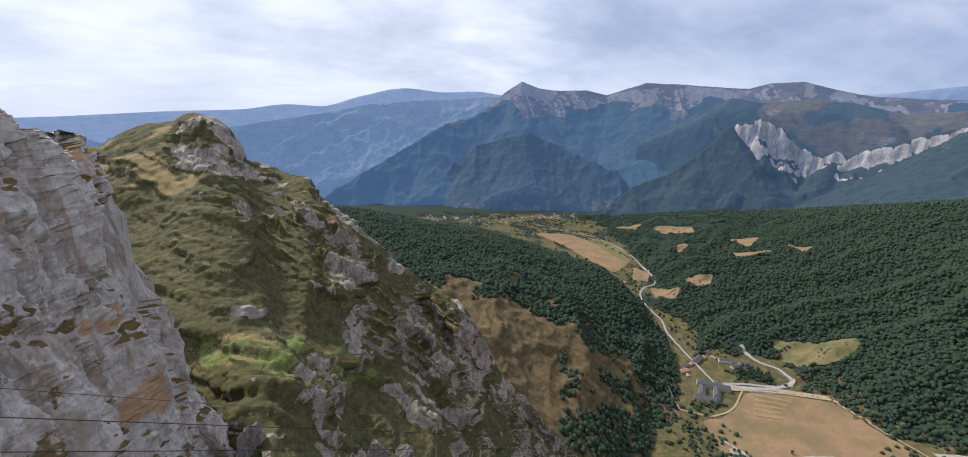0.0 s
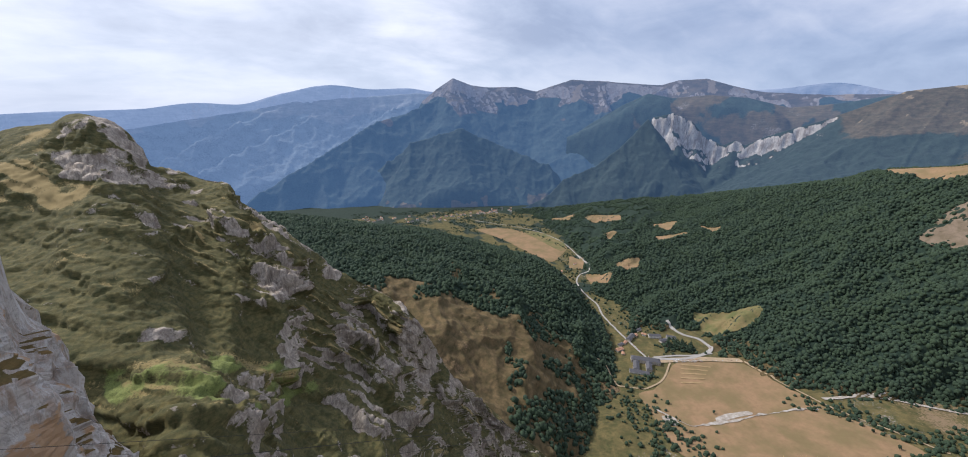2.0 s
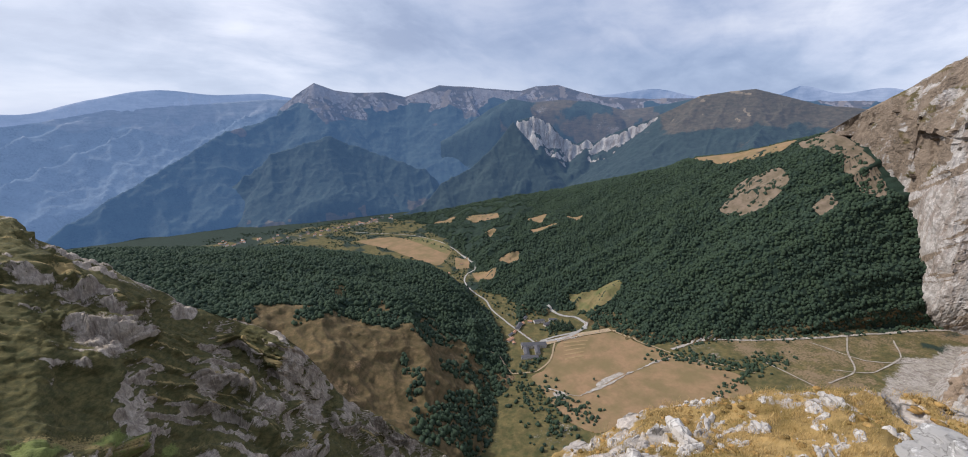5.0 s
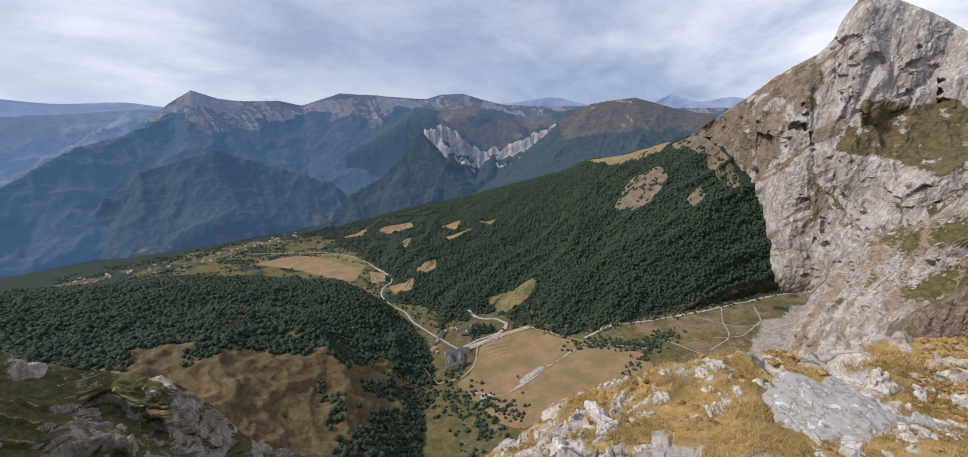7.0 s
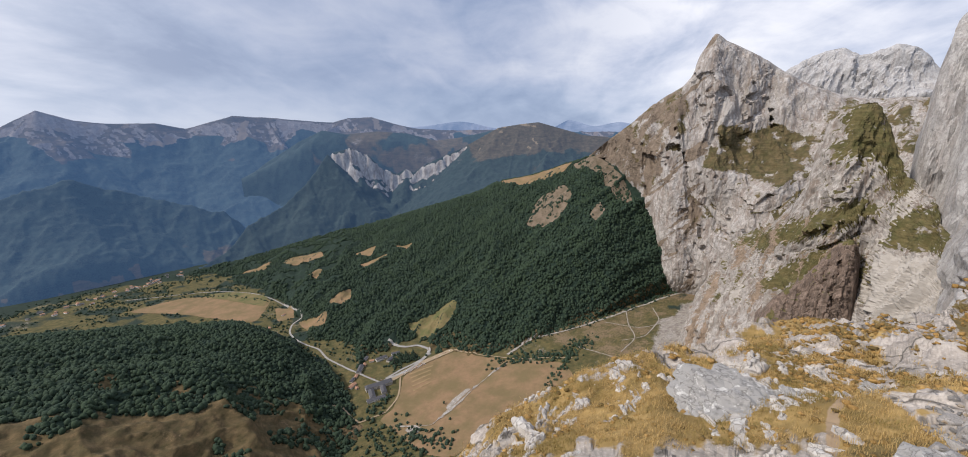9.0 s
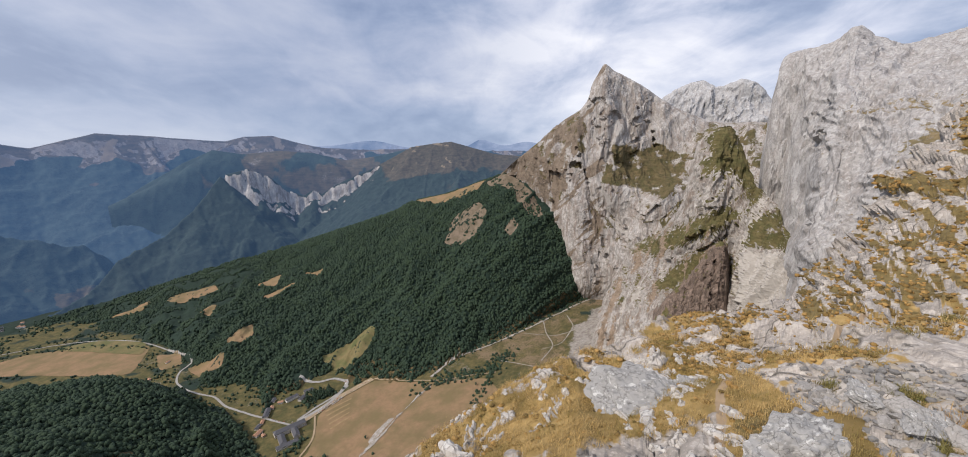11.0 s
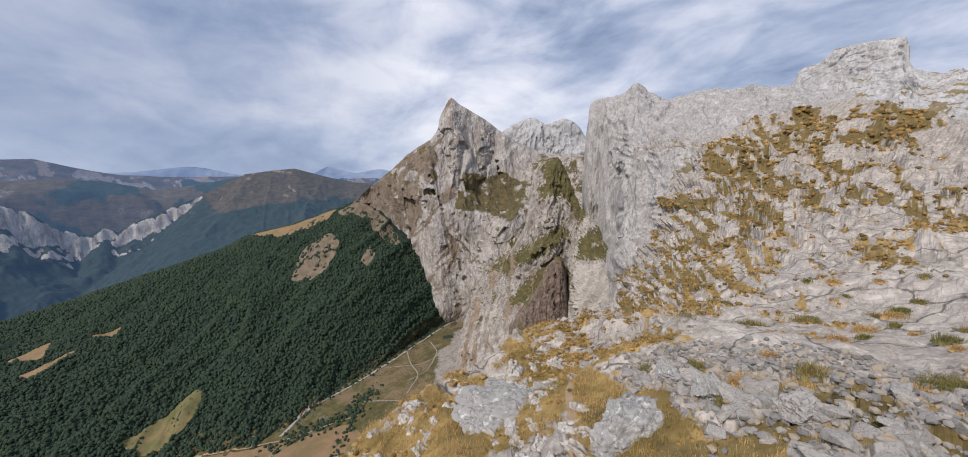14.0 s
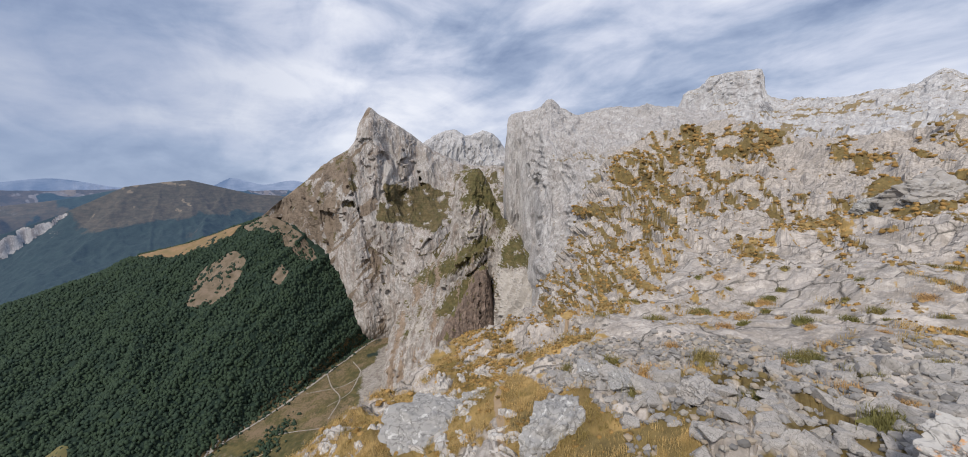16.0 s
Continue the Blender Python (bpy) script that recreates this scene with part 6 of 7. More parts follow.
first = car()
spots = []
for t in np.linspace(0.18, 0.52, 17):
    for row in (-6.5, 0.5, 7.5):
        a, b = spot(36.4, 1172), spot(46.7, 1308)
        p = a + (b - a) * t
        d = (b - a) / np.hypot(*(b - a))
        if rng.random() < 0.85:
            spots.append((p[0] + d[1] * row, p[1] - d[0] * row, math.degrees(math.atan2(-d[0], d[1])) + 60))
for t in np.linspace(0.6, 0.95, 7):
    a, b = spot(36.4, 1172), spot(46.7, 1308)
    p = a + (b - a) * t
    spots.append((p[0] + rng.normal(0, 3), p[1] + rng.normal(0, 3), rng.uniform(0, 180)))
for az, r in ((42.5, 1305), (42.75, 1318), (42.9, 1330), (42.8, 1345), (42.4, 1357), (41.9, 1364), (41.3, 1372), (40.6, 1377), (33.6, 1215), (33.2, 1226), (32.9, 1236), (34.2, 1205), (35.2, 1185), (35.9, 1180)):
    x, y = spot(az, r)
    spots.append((x, y, rng.uniform(0, 180)))
for k, (x, y, turn) in enumerate(spots):
    m = pose(x, y, float(drape(x, y)[0]) + 2.0, 0, 0, turn)
    if k == 0:
        first.matrix_world = m
    else:
        copy_thing(first, m)

# ---- single trees ----
def tree(az, r, height, label, conifer=False):
    x, y = spot(az, r)
    base = new("conifer" if conifer else "tree")
    base.matrix_world = pose(x, y, float(drape(x, y)[0]), 0, 0, rng.uniform(0, 360))
    bm = bmesh.new()
    bmesh.ops.create_cone(bm, cap_ends=True, segments=8, radius1=height * 0.035, radius2=height * 0.012, depth=height * 0.7, matrix=Matrix.Translation((0, 0, height * 0.35)))
    part("trunk", bm, BARK, base)
    bm = bmesh.new()
    for k in range(16):
        f = rng.random()
        if conifer:
            rad, z, s = height * 0.22 * (1 - f), height * (0.15 + 0.82 * f), height * 0.17 * (1.15 - f)
        else:
            rad, z, s = height * 0.25 * rng.random(), height * (0.42 + 0.45 * f), height * rng.uniform(0.13, 0.22)
        ang = rng.uniform(0, 6.28)
        g = bmesh.ops.create_icosphere(bm, subdivisions=1, radius=s, matrix=Matrix.Translation((rad * math.cos(ang), rad * math.sin(ang), z)))
        for v in g["verts"]:
            v.co += Vector(rng.normal(0, s * 0.16, 3))
    part("crown", bm, LEAVES, base)
    return tagged(base, label, "tree")


for az, r in ((44.8, 985), (38.8, 900), (39.6, 885), (40.2, 912), (41.2, 880), (41.8, 868), (57.2, 1165), (58.4, 1180), (60.3, 1150), (62.6, 1120), (63.4, 1090), (64.1, 1060), (33.6, 1060), (34.5, 1050), (35.6, 1066),
                 (36.1, 1090), (36.5, 1120), (41.6, 1500), (44.7, 1510)):
    h = rng.uniform(6, 11)
    tree(az, r, h, "rounded broadleaf tree standing alone in the meadow")
for k in range(26):
    tree(rng.uniform(37.4, 40.6), rng.uniform(1268, 1318), rng.uniform(18, 27), "tall dark conifer beside the guest house", True)

# ---- cable ----
STEEL = surface("dark_steel_rope", lambda n, v: (0.03, 0.03, 0.032), 0.6)


def cable(p, q, sag, radius):
    bm = bmesh.new()
    rings = []
    n = 60
    p, q = Vector(p), Vector(q)
    for k in range(n + 1):
        t = (k / n) ** 2
        c = p.lerp(q, t) - Vector((0, 0, sag * 4 * t * (1 - t)))
        rings.append([bm.verts.new(c + Vector((0, radius * math.cos(a), radius * math.sin(a)))) for a in (0, 1.57, 3.14, 4.71)])
    for a, b in zip(rings[:-1], rings[1:]):
        for k in range(4):
            bm.faces.new((a[k], a[(k + 1) % 4], b[(k + 1) % 4], b[k]))
    return tagged(part("cable", bm, STEEL), "thin dark steel cable running down to the valley", "cable", "cableway ropes")


def at(az, r, el):
    return bearing(az) * r + Vector((0, 0, r * math.tan(radians(el))))


cable(at(-62, 30, -23.0), at(38.5, 940, -38.8), 0, 0.035)
cable(at(-62, 31, -26.5), at(38.7, 935, -39.0), 0, 0.035)
cable(at(-62, 31, -20.0), at(38.7, 935, -38.6), 0, 0.02)

# ---- stones, boulders and grass near the viewpoint ----
def rock_material(name, a, b, lichen, amount, fine=1.0):
    """Limestone with dark pits and patches of lichen or turf."""
    def col(n, v):
        r = n.put("ShaderNodeObjectInfo").outputs["Random"]
        g = n.noise(v, 5 * fine, 8, 0.65)
        c = n.mix(n.noise(v, 1.4 * fine, 5), a, b)
        c = n.mix(n.math("MULTIPLY", r, 0.35), c, tuple(0.6 * q for q in a))
        c = n.mix(n.math("MULTIPLY", n.ramp(g, (0.34, (1, 1, 1)), (0.5, (0, 0, 0))), 0.7), c, tuple(0.4 * q for q in a))
        c = n.mix(n.math("MULTIPLY", n.ramp(n.noise(v, 3.0 * fine, 7, 0.7, 0.3), (0.56, (0, 0, 0)), (0.62, (1, 1, 1))), amount), c, lichen)
        bent = n.put("ShaderNodeVectorMath", (0, v), (1, n.put("ShaderNodeTexNoise", (0, v), _2=1.6 * fine, _3=4).outputs[1]), operation="ADD").outputs[0]
        split = n.ramp(n.put("ShaderNodeTexVoronoi", (0, bent), feature="DISTANCE_TO_EDGE", _2=1.5 * fine).outputs[0], (0.0, (1, 1, 1)), (0.035, (0, 0, 0)))
        c = n.mix(n.math("MULTIPLY", split, 0.7), c, (0.07, 0.062, 0.054))
        return c, n.math("SUBTRACT", n.math("ADD", g, n.noise(v, 2.0 * fine, 6, 0.6)), split)
    return surface(name, col, 0.9, (1.0, 0.2))


STONE = rock_material("grey_limestone_stone", (0.385, 0.362, 0.338), (0.275, 0.256, 0.236), (0.48, 0.47, 0.45), 0.4)
LICHEN = rock_material("lichened_limestone", (0.38, 0.37, 0.355), (0.28, 0.27, 0.255), (0.60, 0.59, 0.565), 0.75, 1.7)
ORANGE = rock_material("orange_lichened_limestone", (0.52, 0.50, 0.47), (0.40, 0.385, 0.37), (0.55, 0.26, 0.07), 0.75)


def rock_mesh(seed, sub=2, flat=0.6, cuts=9):
    """An angular stone: a ball cut by random planes, with chipped faces."""
    g = random.Random(seed)
    bm = bmesh.new()
    bmesh.ops.create_icosphere(bm, subdivisions=sub, radius=1)
    for _ in range(cuts):
        n = Vector((g.gauss(0, 1), g.gauss(0, 1), g.gauss(0, 0.8))).normalized()
        d = g.uniform(0.5, 0.85)
        for v in bm.verts:
            over = v.co.dot(n) - d
            if over > 0:
                v.co -= n * over
    for v in bm.verts:
        v.co *= 1 + 0.10 * noise.noise(v.co * 2.3 + Vector((seed, 0, 0)))
        v.co.z *= flat
    me = bpy.data.meshes.new("stone")
    bm.to_mesh(me)
    bm.free()
    return me


def plateau_spots(n, az0, az1, r0, r1, want=None):
    land = LAND["plateau"]
    P, az = land["P"], land["az"]
    r = np.hypot(P[..., 0], P[..., 1])
    ok = (az > az0) & (az < az1) & (r > r0) & (r < r1)
    if want is not None:
        ok &= want(land)
    i, j = np.nonzero(ok)
    w = r[i, j] ** 2 * np.abs(np.gradient(np.log(r + 1e-6), axis=1))[i, j]
    k = rng.choice(len(i), n, p=w / w.sum())
    return P[i[k], j[k]] + np.c_[rng.normal(0, 0.04, (n, 2)), np.zeros(n)], land["N"][i[k], j[k]]


def angular_stone(seed):
    """A broken block of limestone: the hull of a few corners, unlike on every side."""
    g = random.Random(seed)
    bm = bmesh.new()
    for _ in range(15):
        p = Vector([g.uniform(-1, 1) for _ in range(3)])
        p /= max(abs(p.x), abs(p.y), abs(p.z)) ** 0.75
        bm.verts.new((p.x, p.y, p.z * 0.62))
    made = bmesh.ops.convex_hull(bm, input=bm.verts)
    bmesh.ops.delete(bm, geom=[e for e in made["geom_interior"] if isinstance(e, bmesh.types.BMVert)], context="VERTS")
    bmesh.ops.bevel(bm, geom=bm.edges[:], offset=0.05, segments=1, affect="EDGES")
    me = bpy.data.meshes.new("stone")
    bm.to_mesh(me)
    bm.free()
    return me


ROCKS = [angular_stone(k) for k in range(16)]
for me in ROCKS:
    me.materials.append(STONE)
pts, nor = plateau_spots(295, 107, 152, 4.6, 9.6, lambda land: (land["grass"] < 0.62) & (fbm(land["P"] / 2.5, 3, 66) + 0.35 * smoothstep(8.6, 6.2, np.hypot(land["P"][..., 0], land["P"][..., 1])) > 0.02))
for k, p in enumerate(pts):
    s = float(np.clip(rng.lognormal(-2.2, 0.42), 0.06, 0.25))
    ob = new("stone", ROCKS[k % len(ROCKS)])
    ob.matrix_world = Matrix.Translation((p[0], p[1], p[2] + s * 0.1)) @ Euler((rng.normal(0, 0.25), rng.normal(0, 0.25), rng.uniform(0, 6.28))).to_matrix().to_4x4() @ Matrix.Diagonal((s * rng.uniform(0.9, 1.5), s, s * rng.uniform(0.8, 1.3), 1))
    tagged(ob, "large angular grey limestone stone in the rubble" if s > 0.16 else "loose angular grey limestone stone", "stone", "loose limestone stones")


def chips(n, v):
    rnd = n.put("ShaderNodeNewGeometry").outputs["Random Per Island"]
    base = n.ramp(rnd, (0.0, (0.13, 0.125, 0.12)), (0.55, (0.27, 0.26, 0.25)), (0.8, (0.33, 0.30, 0.255)), (1.0, (0.36, 0.275, 0.18)))
    g = n.noise(v, 22, 5, 0.6)
    return n.mix(n.math("MULTIPLY", g, 0.5), base, (0.16, 0.15, 0.14)), g


CHIPS = surface("limestone_chips", chips, 0.9, (0.5, 0.02))


def rubble():
    pts, _ = plateau_spots(3600, 106, 155, 4.2, 11, lambda land: land["grass"] < 0.62)
    base = [np.array([v.co[:] for v in me.vertices]) for me in (rock_mesh(50 + k, 1) for k in range(5))]
    me = rock_mesh(50, 1)
    faces = np.array([p.vertices[:] for p in me.polygons])
    V, F, n0 = [], [], 0
    for k, p in enumerate(pts):
        s = float(np.clip(rng.lognormal(-3.0, 0.5), 0.02, 0.12))
        a = rng.uniform(0, 6.28)
        b = base[k % 5] * s
        V.append(np.c_[b[:, 0] * math.cos(a) - b[:, 1] * math.sin(a), b[:, 0] * math.sin(a) + b[:, 1] * math.cos(a), b[:, 2]] + p + (0, 0, s * 0.2))
        F.append(faces + n0)
        n0 += len(b)
    tagged(mesh_object("rubble", np.concatenate(V), np.concatenate(F), CHIPS), "grey limestone rubble between the larger stones", "rubble", kind="stuff")


rubble()


def ground_at(az, r):
    land = LAND["plateau"]
    P = land["P"]
    c = int(np.argmin(np.abs(land["az"][:, 0] - az)))
    rr = np.maximum.accumulate(np.hypot(P[c, :, 0], P[c, :, 1])) + np.arange(P.shape[1]) * 1e-5
    x, y = spot(az, r)
    return Vector((x, y, float(np.interp(r, rr, P[c, :, 2]))))


def boulder(az, r, w, d, h, turn, tilt, material, label, seed, sink=0.3, cuts=9):
    me = rock_mesh(seed, 5, 1.0, cuts)
    for v in me.vertices:
        p = v.co.normalized()
        v.co *= 1 + 0.16 * noise.noise(p * 3.4 + Vector((seed, 3, 0))) - 0.16 * abs(noise.noise(p * 5.3 + Vector((0, seed, 2)))) + 0.09 * noise.noise(p * 9) + 0.05 * abs(noise.noise(p * 17)) + 0.03 * noise.noise(p * 40) - 0.10 * max(0, noise.noise(p * 3.1 + Vector((0, seed, 0))))
    me.materials.append(material)
    ob = new("boulder", me)
    p = ground_at(az, r)
    ob.matrix_world = Matrix.Translation(p + Vector((0, 0, h * (0.5 - sink)))) @ Euler((radians(tilt), 0, radians(turn))).to_matrix().to_4x4() @ Matrix.Diagonal((w / 2, d / 2, h / 2, 1))
    return tagged(ob, label, "boulder")


boulder(106.6, 7.1, 2.6, 1.7, 1.1, 150, 8, LICHEN, "lichened grey boulder beside the footpath", 137, 0.66, 15)
boulder(126.5, 7.6, 1.25, 0.8, 0.5, -35, 6, STONE, "flat-topped grey limestone block in the rubble", 102)
boulder(150.2, 6.3, 0.95, 0.9, 0.85, 20, 0, ORANGE, "pale boulder with patches of orange lichen", 103)
boulder(88.4, 9.8, 3.6, 3.0, 0.9, -70, 10, LICHEN, "white lichened outcrop above the drop", 134, 0.66, 14)
boulder(117, 8.2, 1.3, 0.7, 0.5, -20, 8, LICHEN, "low whitish rock slab in dry grass", 105)
boulder(112, 8.9, 1.2, 0.8, 0.45, -10, 8, LICHEN, "low whitish rock slab in dry grass", 106)
boulder(145.8, 50, 7, 5, 5, 30, 5, STONE, "big split grey boulder on the slope", 107)
boulder(142.5, 52, 5, 4, 3.2, 80, 5, LICHEN, "pale boulder beside a larger one", 108)
boulder(94, 11.5, 1.0, 0.7, 0.5, 0, 8, LICHEN, "low pale rock beside the footpath", 112)
boulder(101.5, 12.5, 1.3, 0.8, 0.5, 40, 8, LICHEN, "low pale rock slab beyond the footpath", 113)

# ribs of weathered limestone standing out of the dry grass
def rib_mesh(seed):
    """A few jagged parallel fins of karst, split by clefts, in one piece of rock one metre long."""
    g = random.Random(seed)
    bm = bmesh.new()
    for fin in range(g.randint(2, 4)):
        y0, x0, length = g.uniform(-0.28, 0.28), g.uniform(-0.55, -0.25), g.uniform(0.6, 1.1)
        thick, tall, lean = g.uniform(0.07, 0.15), g.uniform(0.14, 0.3), g.uniform(-0.12, 0.12)
        n, rows = 8, []
        for k in range(n + 1):
            t = k / n
            h = tall * (0.25 + 0.75 * math.sin(math.pi * min(1, t * 1.15)) ** 0.6) * g.uniform(0.55, 1.15)
            w = thick * (0.4 + 0.6 * math.sin(math.pi * (0.1 + 0.8 * t))) * g.uniform(0.7, 1.25)
            x, y = x0 + t * length + g.uniform(-0.03, 0.03), y0 + g.uniform(-0.03, 0.03) + 0.05 * math.sin(t * 5 + fin)
            rows.append([bm.verts.new(p) for p in ((x, y - w * 1.3, -0.2), (x, y - w * g.uniform(0.8, 1.1), h * g.uniform(0.3, 0.55)), (x + g.uniform(-0.03, 0.03), y - w * 0.45 + lean * h, h * g.uniform(0.85, 1.0)),
                                                   (x + g.uniform(-0.03, 0.03), y + w * 0.35 + lean * h, h), (x, y + w * g.uniform(0.8, 1.1), h * g.uniform(0.35, 0.6)), (x, y + w * 1.3, -0.2))])
        for p, q in zip(rows[:-1], rows[1:]):
            for k in range(5):
                bm.faces.new((p[k], q[k], q[k + 1], p[k + 1]))
        bm.faces.new(rows[0])
        bm.faces.new(rows[-1][::-1])
    bmesh.ops.recalc_face_normals(bm, faces=bm.faces)
    me = bpy.data.meshes.new("limestone_rib")
    bm.to_mesh(me)
    bm.free()
    me.materials.append(KARST)
    return me


KARST = rock_material("white_karst_limestone", (0.52, 0.485, 0.445), (0.40, 0.368, 0.335), (0.62, 0.61, 0.58), 0.6)
RIBS = [rib_mesh(200 + k) for k in range(12)]
pts, nor = plateau_spots(285, 44, 101, 6.0, 18, lambda land: fbm(land["P"] / 1.6, 3, 63) > -0.02)
for k, (p, up) in enumerate(zip(pts, nor)):
    s = float(np.clip(rng.lognormal(-0.75, 0.45), 0.2, 1.1))
    ob = new("limestone_rib", RIBS[k % 12])
    ob.matrix_world = Matrix.Translation((p[0], p[1], p[2] - 0.03)) @ Vector((0, 0, 1)).rotation_difference(Vector(up).lerp(Vector((0, 0, 1)), 0.4)).to_matrix().to_4x4() @ Euler((rng.normal(0, 0.15), 0, 0.45 + rng.normal(0, 0.35))).to_matrix().to_4x4() @ Matrix.Diagonal((s, s * rng.uniform(0.7, 1.3), s * rng.uniform(0.45, 0.85), 1))
    tagged(ob, "long jagged rib of white limestone in dry grass" if s > 0.75 else "jagged rib of white limestone in dry grass", "rock", "limestone ribs in the grass")


def grass_material(name, dry, green):
    def col(n, v):
        rnd = n.put("ShaderNodeNewGeometry").outputs["Random Per Island"]
        a = n.mix(rnd, dry, tuple(0.6 * c for c in dry))
        return n.mix(n.ramp(n.noise(v, 0.7, 4), (0.46, (0, 0, 0)), (0.56, (1, 1, 1))), a, green)
    return surface(name, col, 0.8)


DRY = grass_material("dry_alpine_grass", (0.55, 0.385, 0.16), (0.25, 0.19, 0.065))


def blades(places, normals, height, spread, count, thin=0.03):
    """Tufts of bent blades, three triangles each."""
    n = len(places) * count
    base = np.repeat(places, count, 0) + np.c_[rng.normal(0, 1, (n, 2)) * np.repeat(spread, count)[:, None], np.zeros(n)]
    h = np.repeat(height, count) * rng.uniform(0.6, 1.3, n)
    a = rng.uniform(0, 6.28, n)
    lean = rng.uniform(0.2, 0.9, n)[:, None]
    out = np.c_[np.cos(a), np.sin(a), 0 * a]
    side = np.c_[-np.sin(a), np.cos(a), 0 * a] * (h * thin + 0.0022)[:, None]
    up = np.array((0, 0, 1.0))
    mid = base + (out * lean * 0.35 + up * 0.6) * h[:, None]
    tip = base + (out * lean + up * 0.85) * h[:, None]
    base = base - up * 0.03
    V = np.stack([base - side, base + side, mid + side * 0.7, mid - side * 0.7, tip], 1)
    k = (np.arange(n) * 5)[:, None, None]
    F = (np.array([(0, 1, 2), (0, 2, 3), (3, 2, 4)])[None] + k).reshape(-1, 3)
    return V.reshape(-1, 3), F


def dry_grass():
    pts, nor = plateau_spots(6800, 40, 155, 4.5, 19, lambda land: (land["grass"] > 0.5) & (land["soil"] < 0.3) & (land["nz"] > 0.45))
    r = np.hypot(pts[:, 0], pts[:, 1])
    V, F = blades(pts, nor, rng.uniform(0.04, 0.11, len(pts)) * np.clip(r / 14, 0.8, 1.6), np.full(len(pts), 0.09) * np.clip(r / 10, 0.8, 2.2), 20)
    tagged(mesh_object("dry_grass", V, F, DRY), "dry yellow alpine grass between the rocks", "grass", kind="stuff")


dry_grass()
TUFT_GREEN = grass_material("green_brown_tuft", (0.25, 0.20, 0.07), (0.15, 0.14, 0.045))
TUFT_RUST = grass_material("rusty_tuft", (0.46, 0.29, 0.13), (0.38, 0.25, 0.1))
more, _ = plateau_spots(46, 108, 152, 6.5, 24, lambda land: land["grass"] < 0.55)
SPOTS = [(math.degrees(math.atan2(q[0], q[1])), math.hypot(q[0], q[1]), float(rng.uniform(0.14, 0.34)), int(rng.random() < 0.4)) for q in more]
for az, r, s, mat in ((127.1, 9.2, 0.34, 0), (135.1, 9.0, 0.26, 1), (136.4, 9.2, 0.2, 1), (138.2, 9.6, 0.24, 0), (142.4, 9.0, 0.3, 0), (141.6, 8.2, 0.32, 1), (144.5, 7.4, 0.34, 0), (147.8, 9.6, 0.22, 0), (132.9, 7.6, 0.3, 0),
                      (119.9, 8.4, 0.32, 1), (145.7, 8, 0.22, 1), (123, 10, 0.2, 1), (115, 9.3, 0.3, 0), (137, 13, 0.3, 0), (131, 15, 0.3, 1), (126, 16, 0.34, 0), (133, 18, 0.34, 1), (121, 14, 0.32, 0), (143, 15, 0.34, 0), (129, 12, 0.22, 1), *SPOTS):
    p = ground_at(az, r)
    V, F = blades(np.array([p[:]]), None, np.array([s * 0.55]), np.array([s * 0.45]), 420, 0.014)
    n0, ring = len(V), 9
    turn = np.arange(ring) * 6.283 / ring
    dome = [(p.x + s * q * math.cos(a) * (1 + 0.2 * math.sin(3 * a + az)), p.y + s * q * math.sin(a) * (1 + 0.2 * math.sin(2 * a + r)), p.z + h * s - 0.02) for q, h in ((0.95, -0.15), (0.75, 0.08), (0.4, 0.16)) for a in turn]
    V = np.concatenate([V, dome, [(p.x, p.y, p.z + 0.18 * s)]])
    walls = [(n0 + k * ring + j, n0 + k * ring + (j + 1) % ring, n0 + (k + 1) * ring + j) for k in (0, 1) for j in range(ring)]
    walls += [(n0 + k * ring + (j + 1) % ring, n0 + (k + 1) * ring + (j + 1) % ring, n0 + (k + 1) * ring + j) for k in (0, 1) for j in range(ring)]
    F = np.concatenate([F, walls, [(n0 + 2 * ring + j, n0 + 2 * ring + (j + 1) % ring, n0 + 3 * ring) for j in range(ring)]])
    tagged(mesh_object("grass_tuft", V, F, TUFT_RUST if mat else TUFT_GREEN), "rust-coloured dry grass tuft among stones" if mat else "green-brown cushion of grass among stones", "grass tuft", "grass tufts among the stones")


def cushions(name, places, size, flat, label):
    """Tussocks of turf, low uneven lumps."""
    n = len(places)
    s = (size * rng.uniform(0.5, 1.5, n))[:, None, None]
    p = places + rng.normal(0, 1, (n, 3)) * size[:, None] * np.array((1, 1, 0.4))
    V = ICO[None] * (1 + rng.uniform(-0.35, 0.35, (n, 12, 1))) * np.array((1.1, 1.1, flat)) * s + p[:, None, :]
    F = (ICO_F[None] + (np.arange(n) * 12)[:, None, None]).reshape(-1, 3)
    return tagged(mesh_object(name, V.reshape(-1, 3), F, CUSHION, True), label, "grass", kind="stuff")


def cushion_color(n, v):
    rnd = n.put("ShaderNodeNewGeometry").outputs["Random Per Island"]
    c = n.ramp(rnd, (0.0, (0.12, 0.082, 0.028)), (0.35, (0.22, 0.135, 0.042)), (0.7, (0.34, 0.20, 0.065)), (1.0, (0.42, 0.265, 0.095)))
    g = n.noise(v, 6, 5, 0.7)
    return n.mix(n.math("MULTIPLY", n.ramp(g, (0.35, (1, 1, 1)), (0.55, (0, 0, 0))), 0.6), c, (0.055, 0.045, 0.02)), g


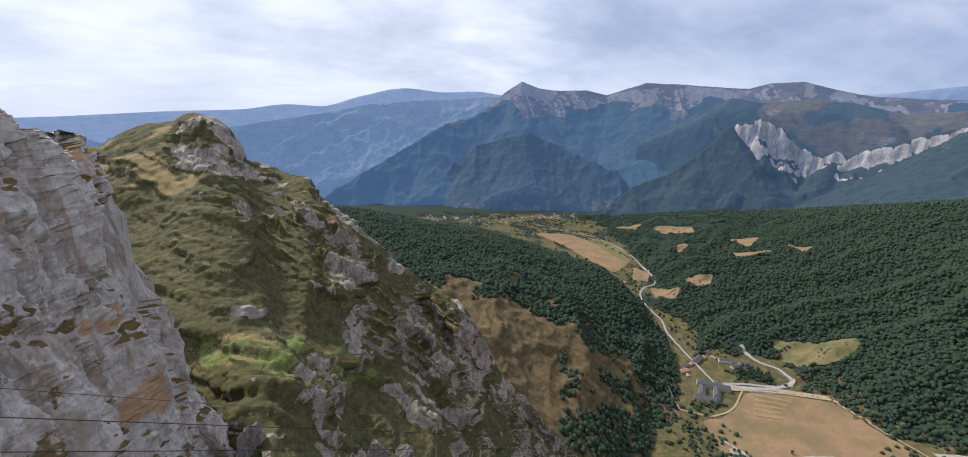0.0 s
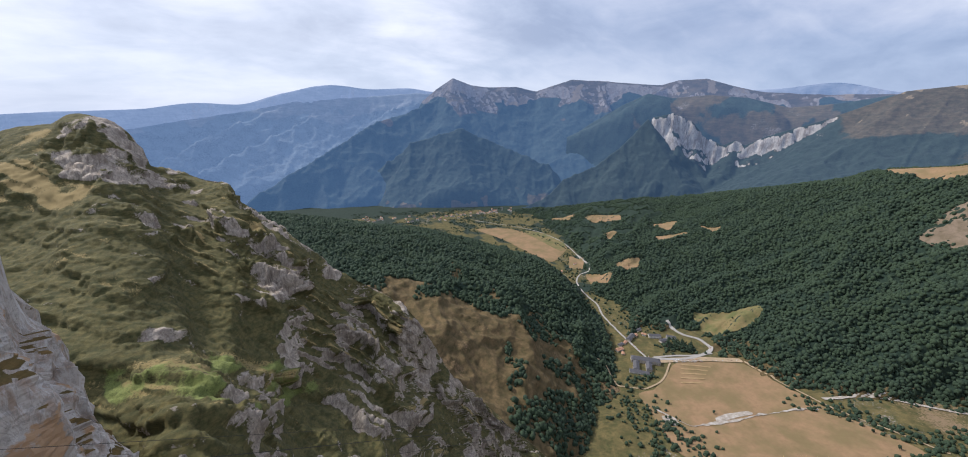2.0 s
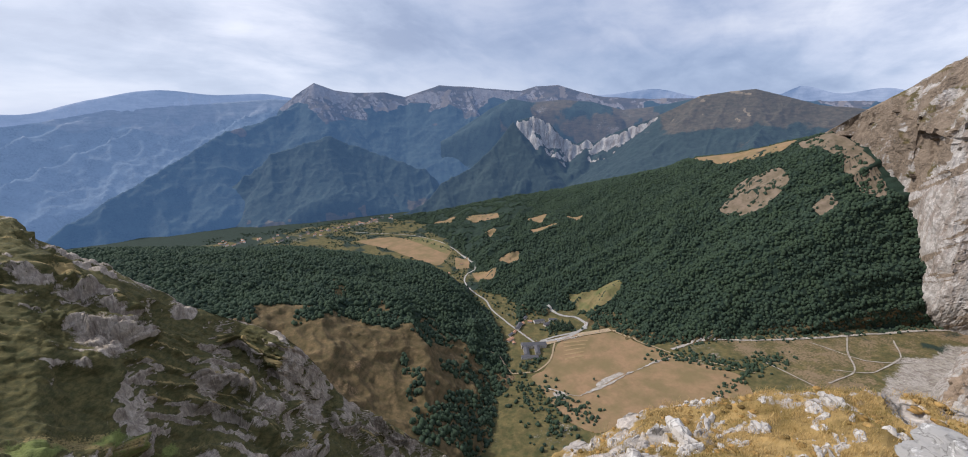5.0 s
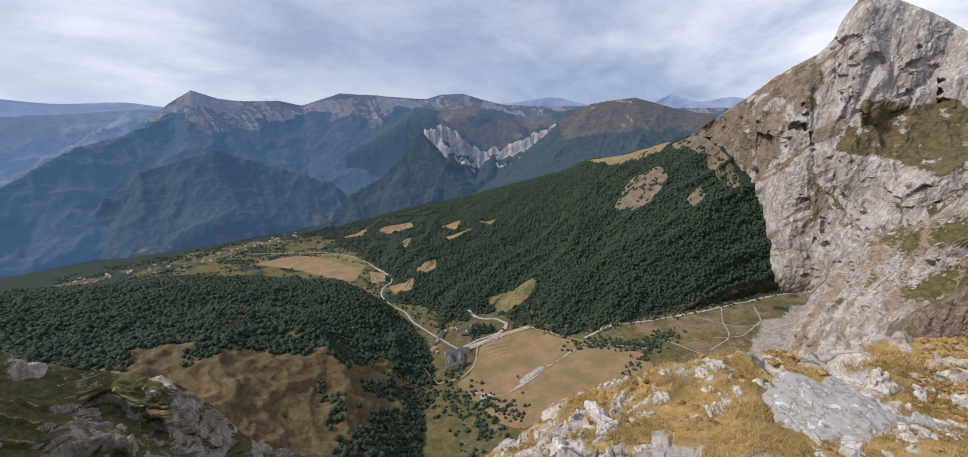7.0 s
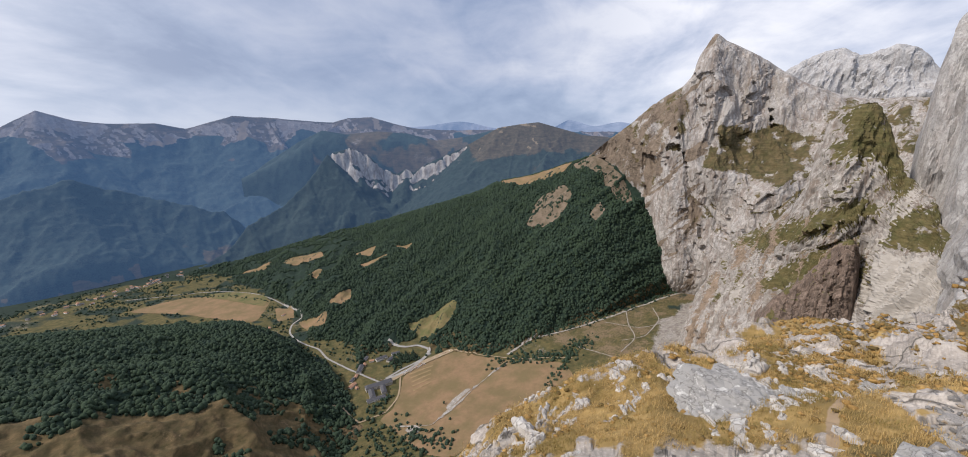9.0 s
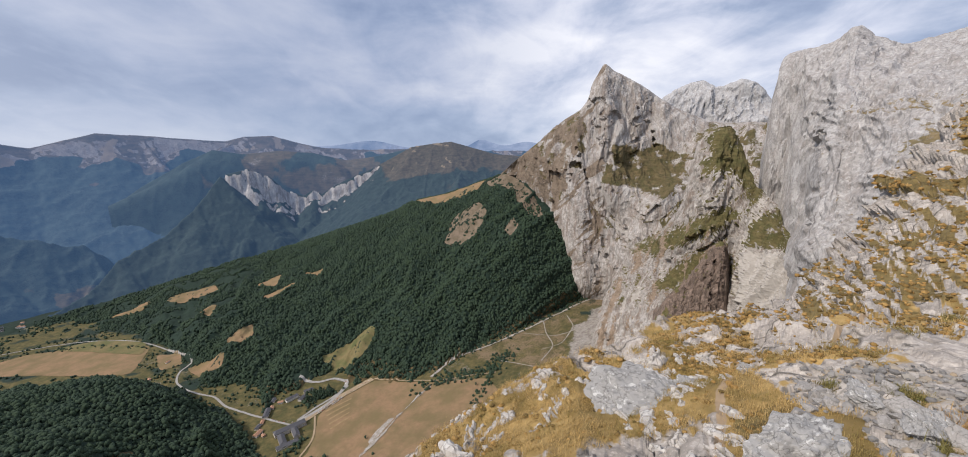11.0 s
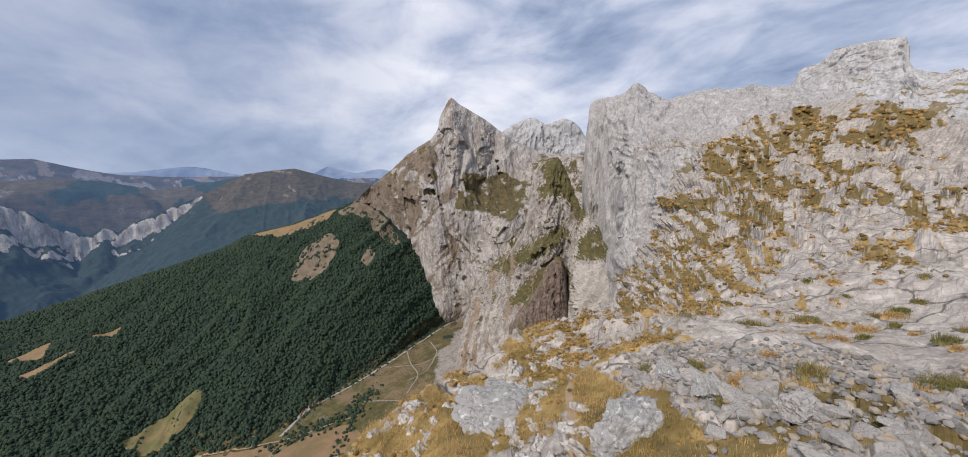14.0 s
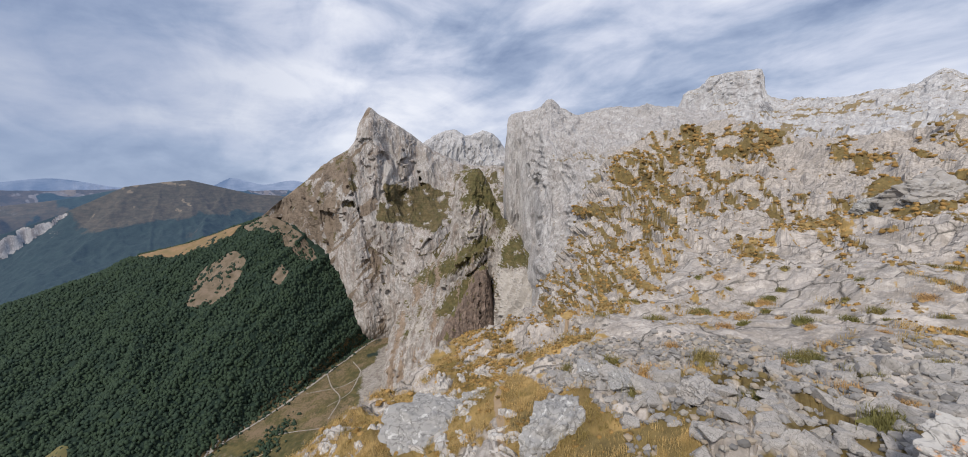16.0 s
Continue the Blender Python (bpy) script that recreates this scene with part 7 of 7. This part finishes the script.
CUSHION = surface("turf_cushion", cushion_color, 0.9, (0.8, 0.1))
land = LAND["plateau"]
far_turf = np.argwhere((land["grass"] > 0.42) & (land["T"] > 2.6) & (land["T"] < 6.0) & (land["az"] > 92) & (land["az"] < 156) & (land["nz"] > 0.2))
far_turf = far_turf[rng.choice(len(far_turf), min(12000, len(far_turf)), replace=False)]
far_turf = land["P"][far_turf[:, 0], far_turf[:, 1]]
cushions("turf_cushions", far_turf, 0.0034 * np.hypot(far_turf[:, 0], far_turf[:, 1]), 0.75, "tussocks of dry brown and olive turf between limestone slabs")
near_turf, _ = plateau_spots(1900, 42, 122, 5.0, 19, lambda land: (land["grass"] > 0.45) & (land["soil"] < 0.3) & (fbm(land["P"] / 1.3, 3, 97) > 0.0))
cushions("turf_cushions", near_turf - np.array((0, 0, 0.03)), np.clip(0.0065 * np.hypot(near_turf[:, 0], near_turf[:, 1]), 0.04, 0.10), 0.5, "low olive and straw-coloured cushions of turf beside the drop")

# ---- crags on the grassy ridge ----
CRAG = rock_material("weathered_crag", (0.30, 0.275, 0.245), (0.21, 0.19, 0.165), (0.09, 0.085, 0.03), 0.5)


def crag(az, r, w, d, h, turn, seed):
    land = LAND["grassy_ridge"]
    P = land["P"]
    c = int(np.argmin(np.abs(land["az"][:, 0] - az)))
    rr = np.maximum.accumulate(np.hypot(P[c, :, 0], P[c, :, 1])) + np.arange(P.shape[1]) * 1e-4
    x, y = spot(az, r)
    me = rock_mesh(seed, 4, 1.0, 10)
    for v in me.vertices:
        p = v.co.normalized()
        v.co *= 1 + 0.14 * noise.noise(Vector((p.x * 4, p.y * 4, p.z * 1.5)) + Vector((seed, 0, 0))) + 0.06 * noise.noise(p * 9) + 0.03 * noise.noise(p * 22)
    me.materials.append(CRAG)
    ob = new("crag", me)
    ob.matrix_world = Matrix.Translation((x, y, float(np.interp(r, rr, P[c, :, 2])) - h * 0.08)) @ Euler((0, radians(8), radians(turn))).to_matrix().to_4x4() @ Matrix.Diagonal((w / 2, d / 2, h / 2, 1))
    return tagged(ob, "weathered grey limestone crag standing out of the turf", "crag", "crags on the ridge")


for k, (az, r, w, d, h, turn) in enumerate([(-19.5, 140, 14, 8, 16, 30), (-14.5, 150, 10, 7, 12, 10), (-36.8, 112, 9, 8, 22, 40)]):
    crag(az, r, w, d, h, turn, 300 + k)
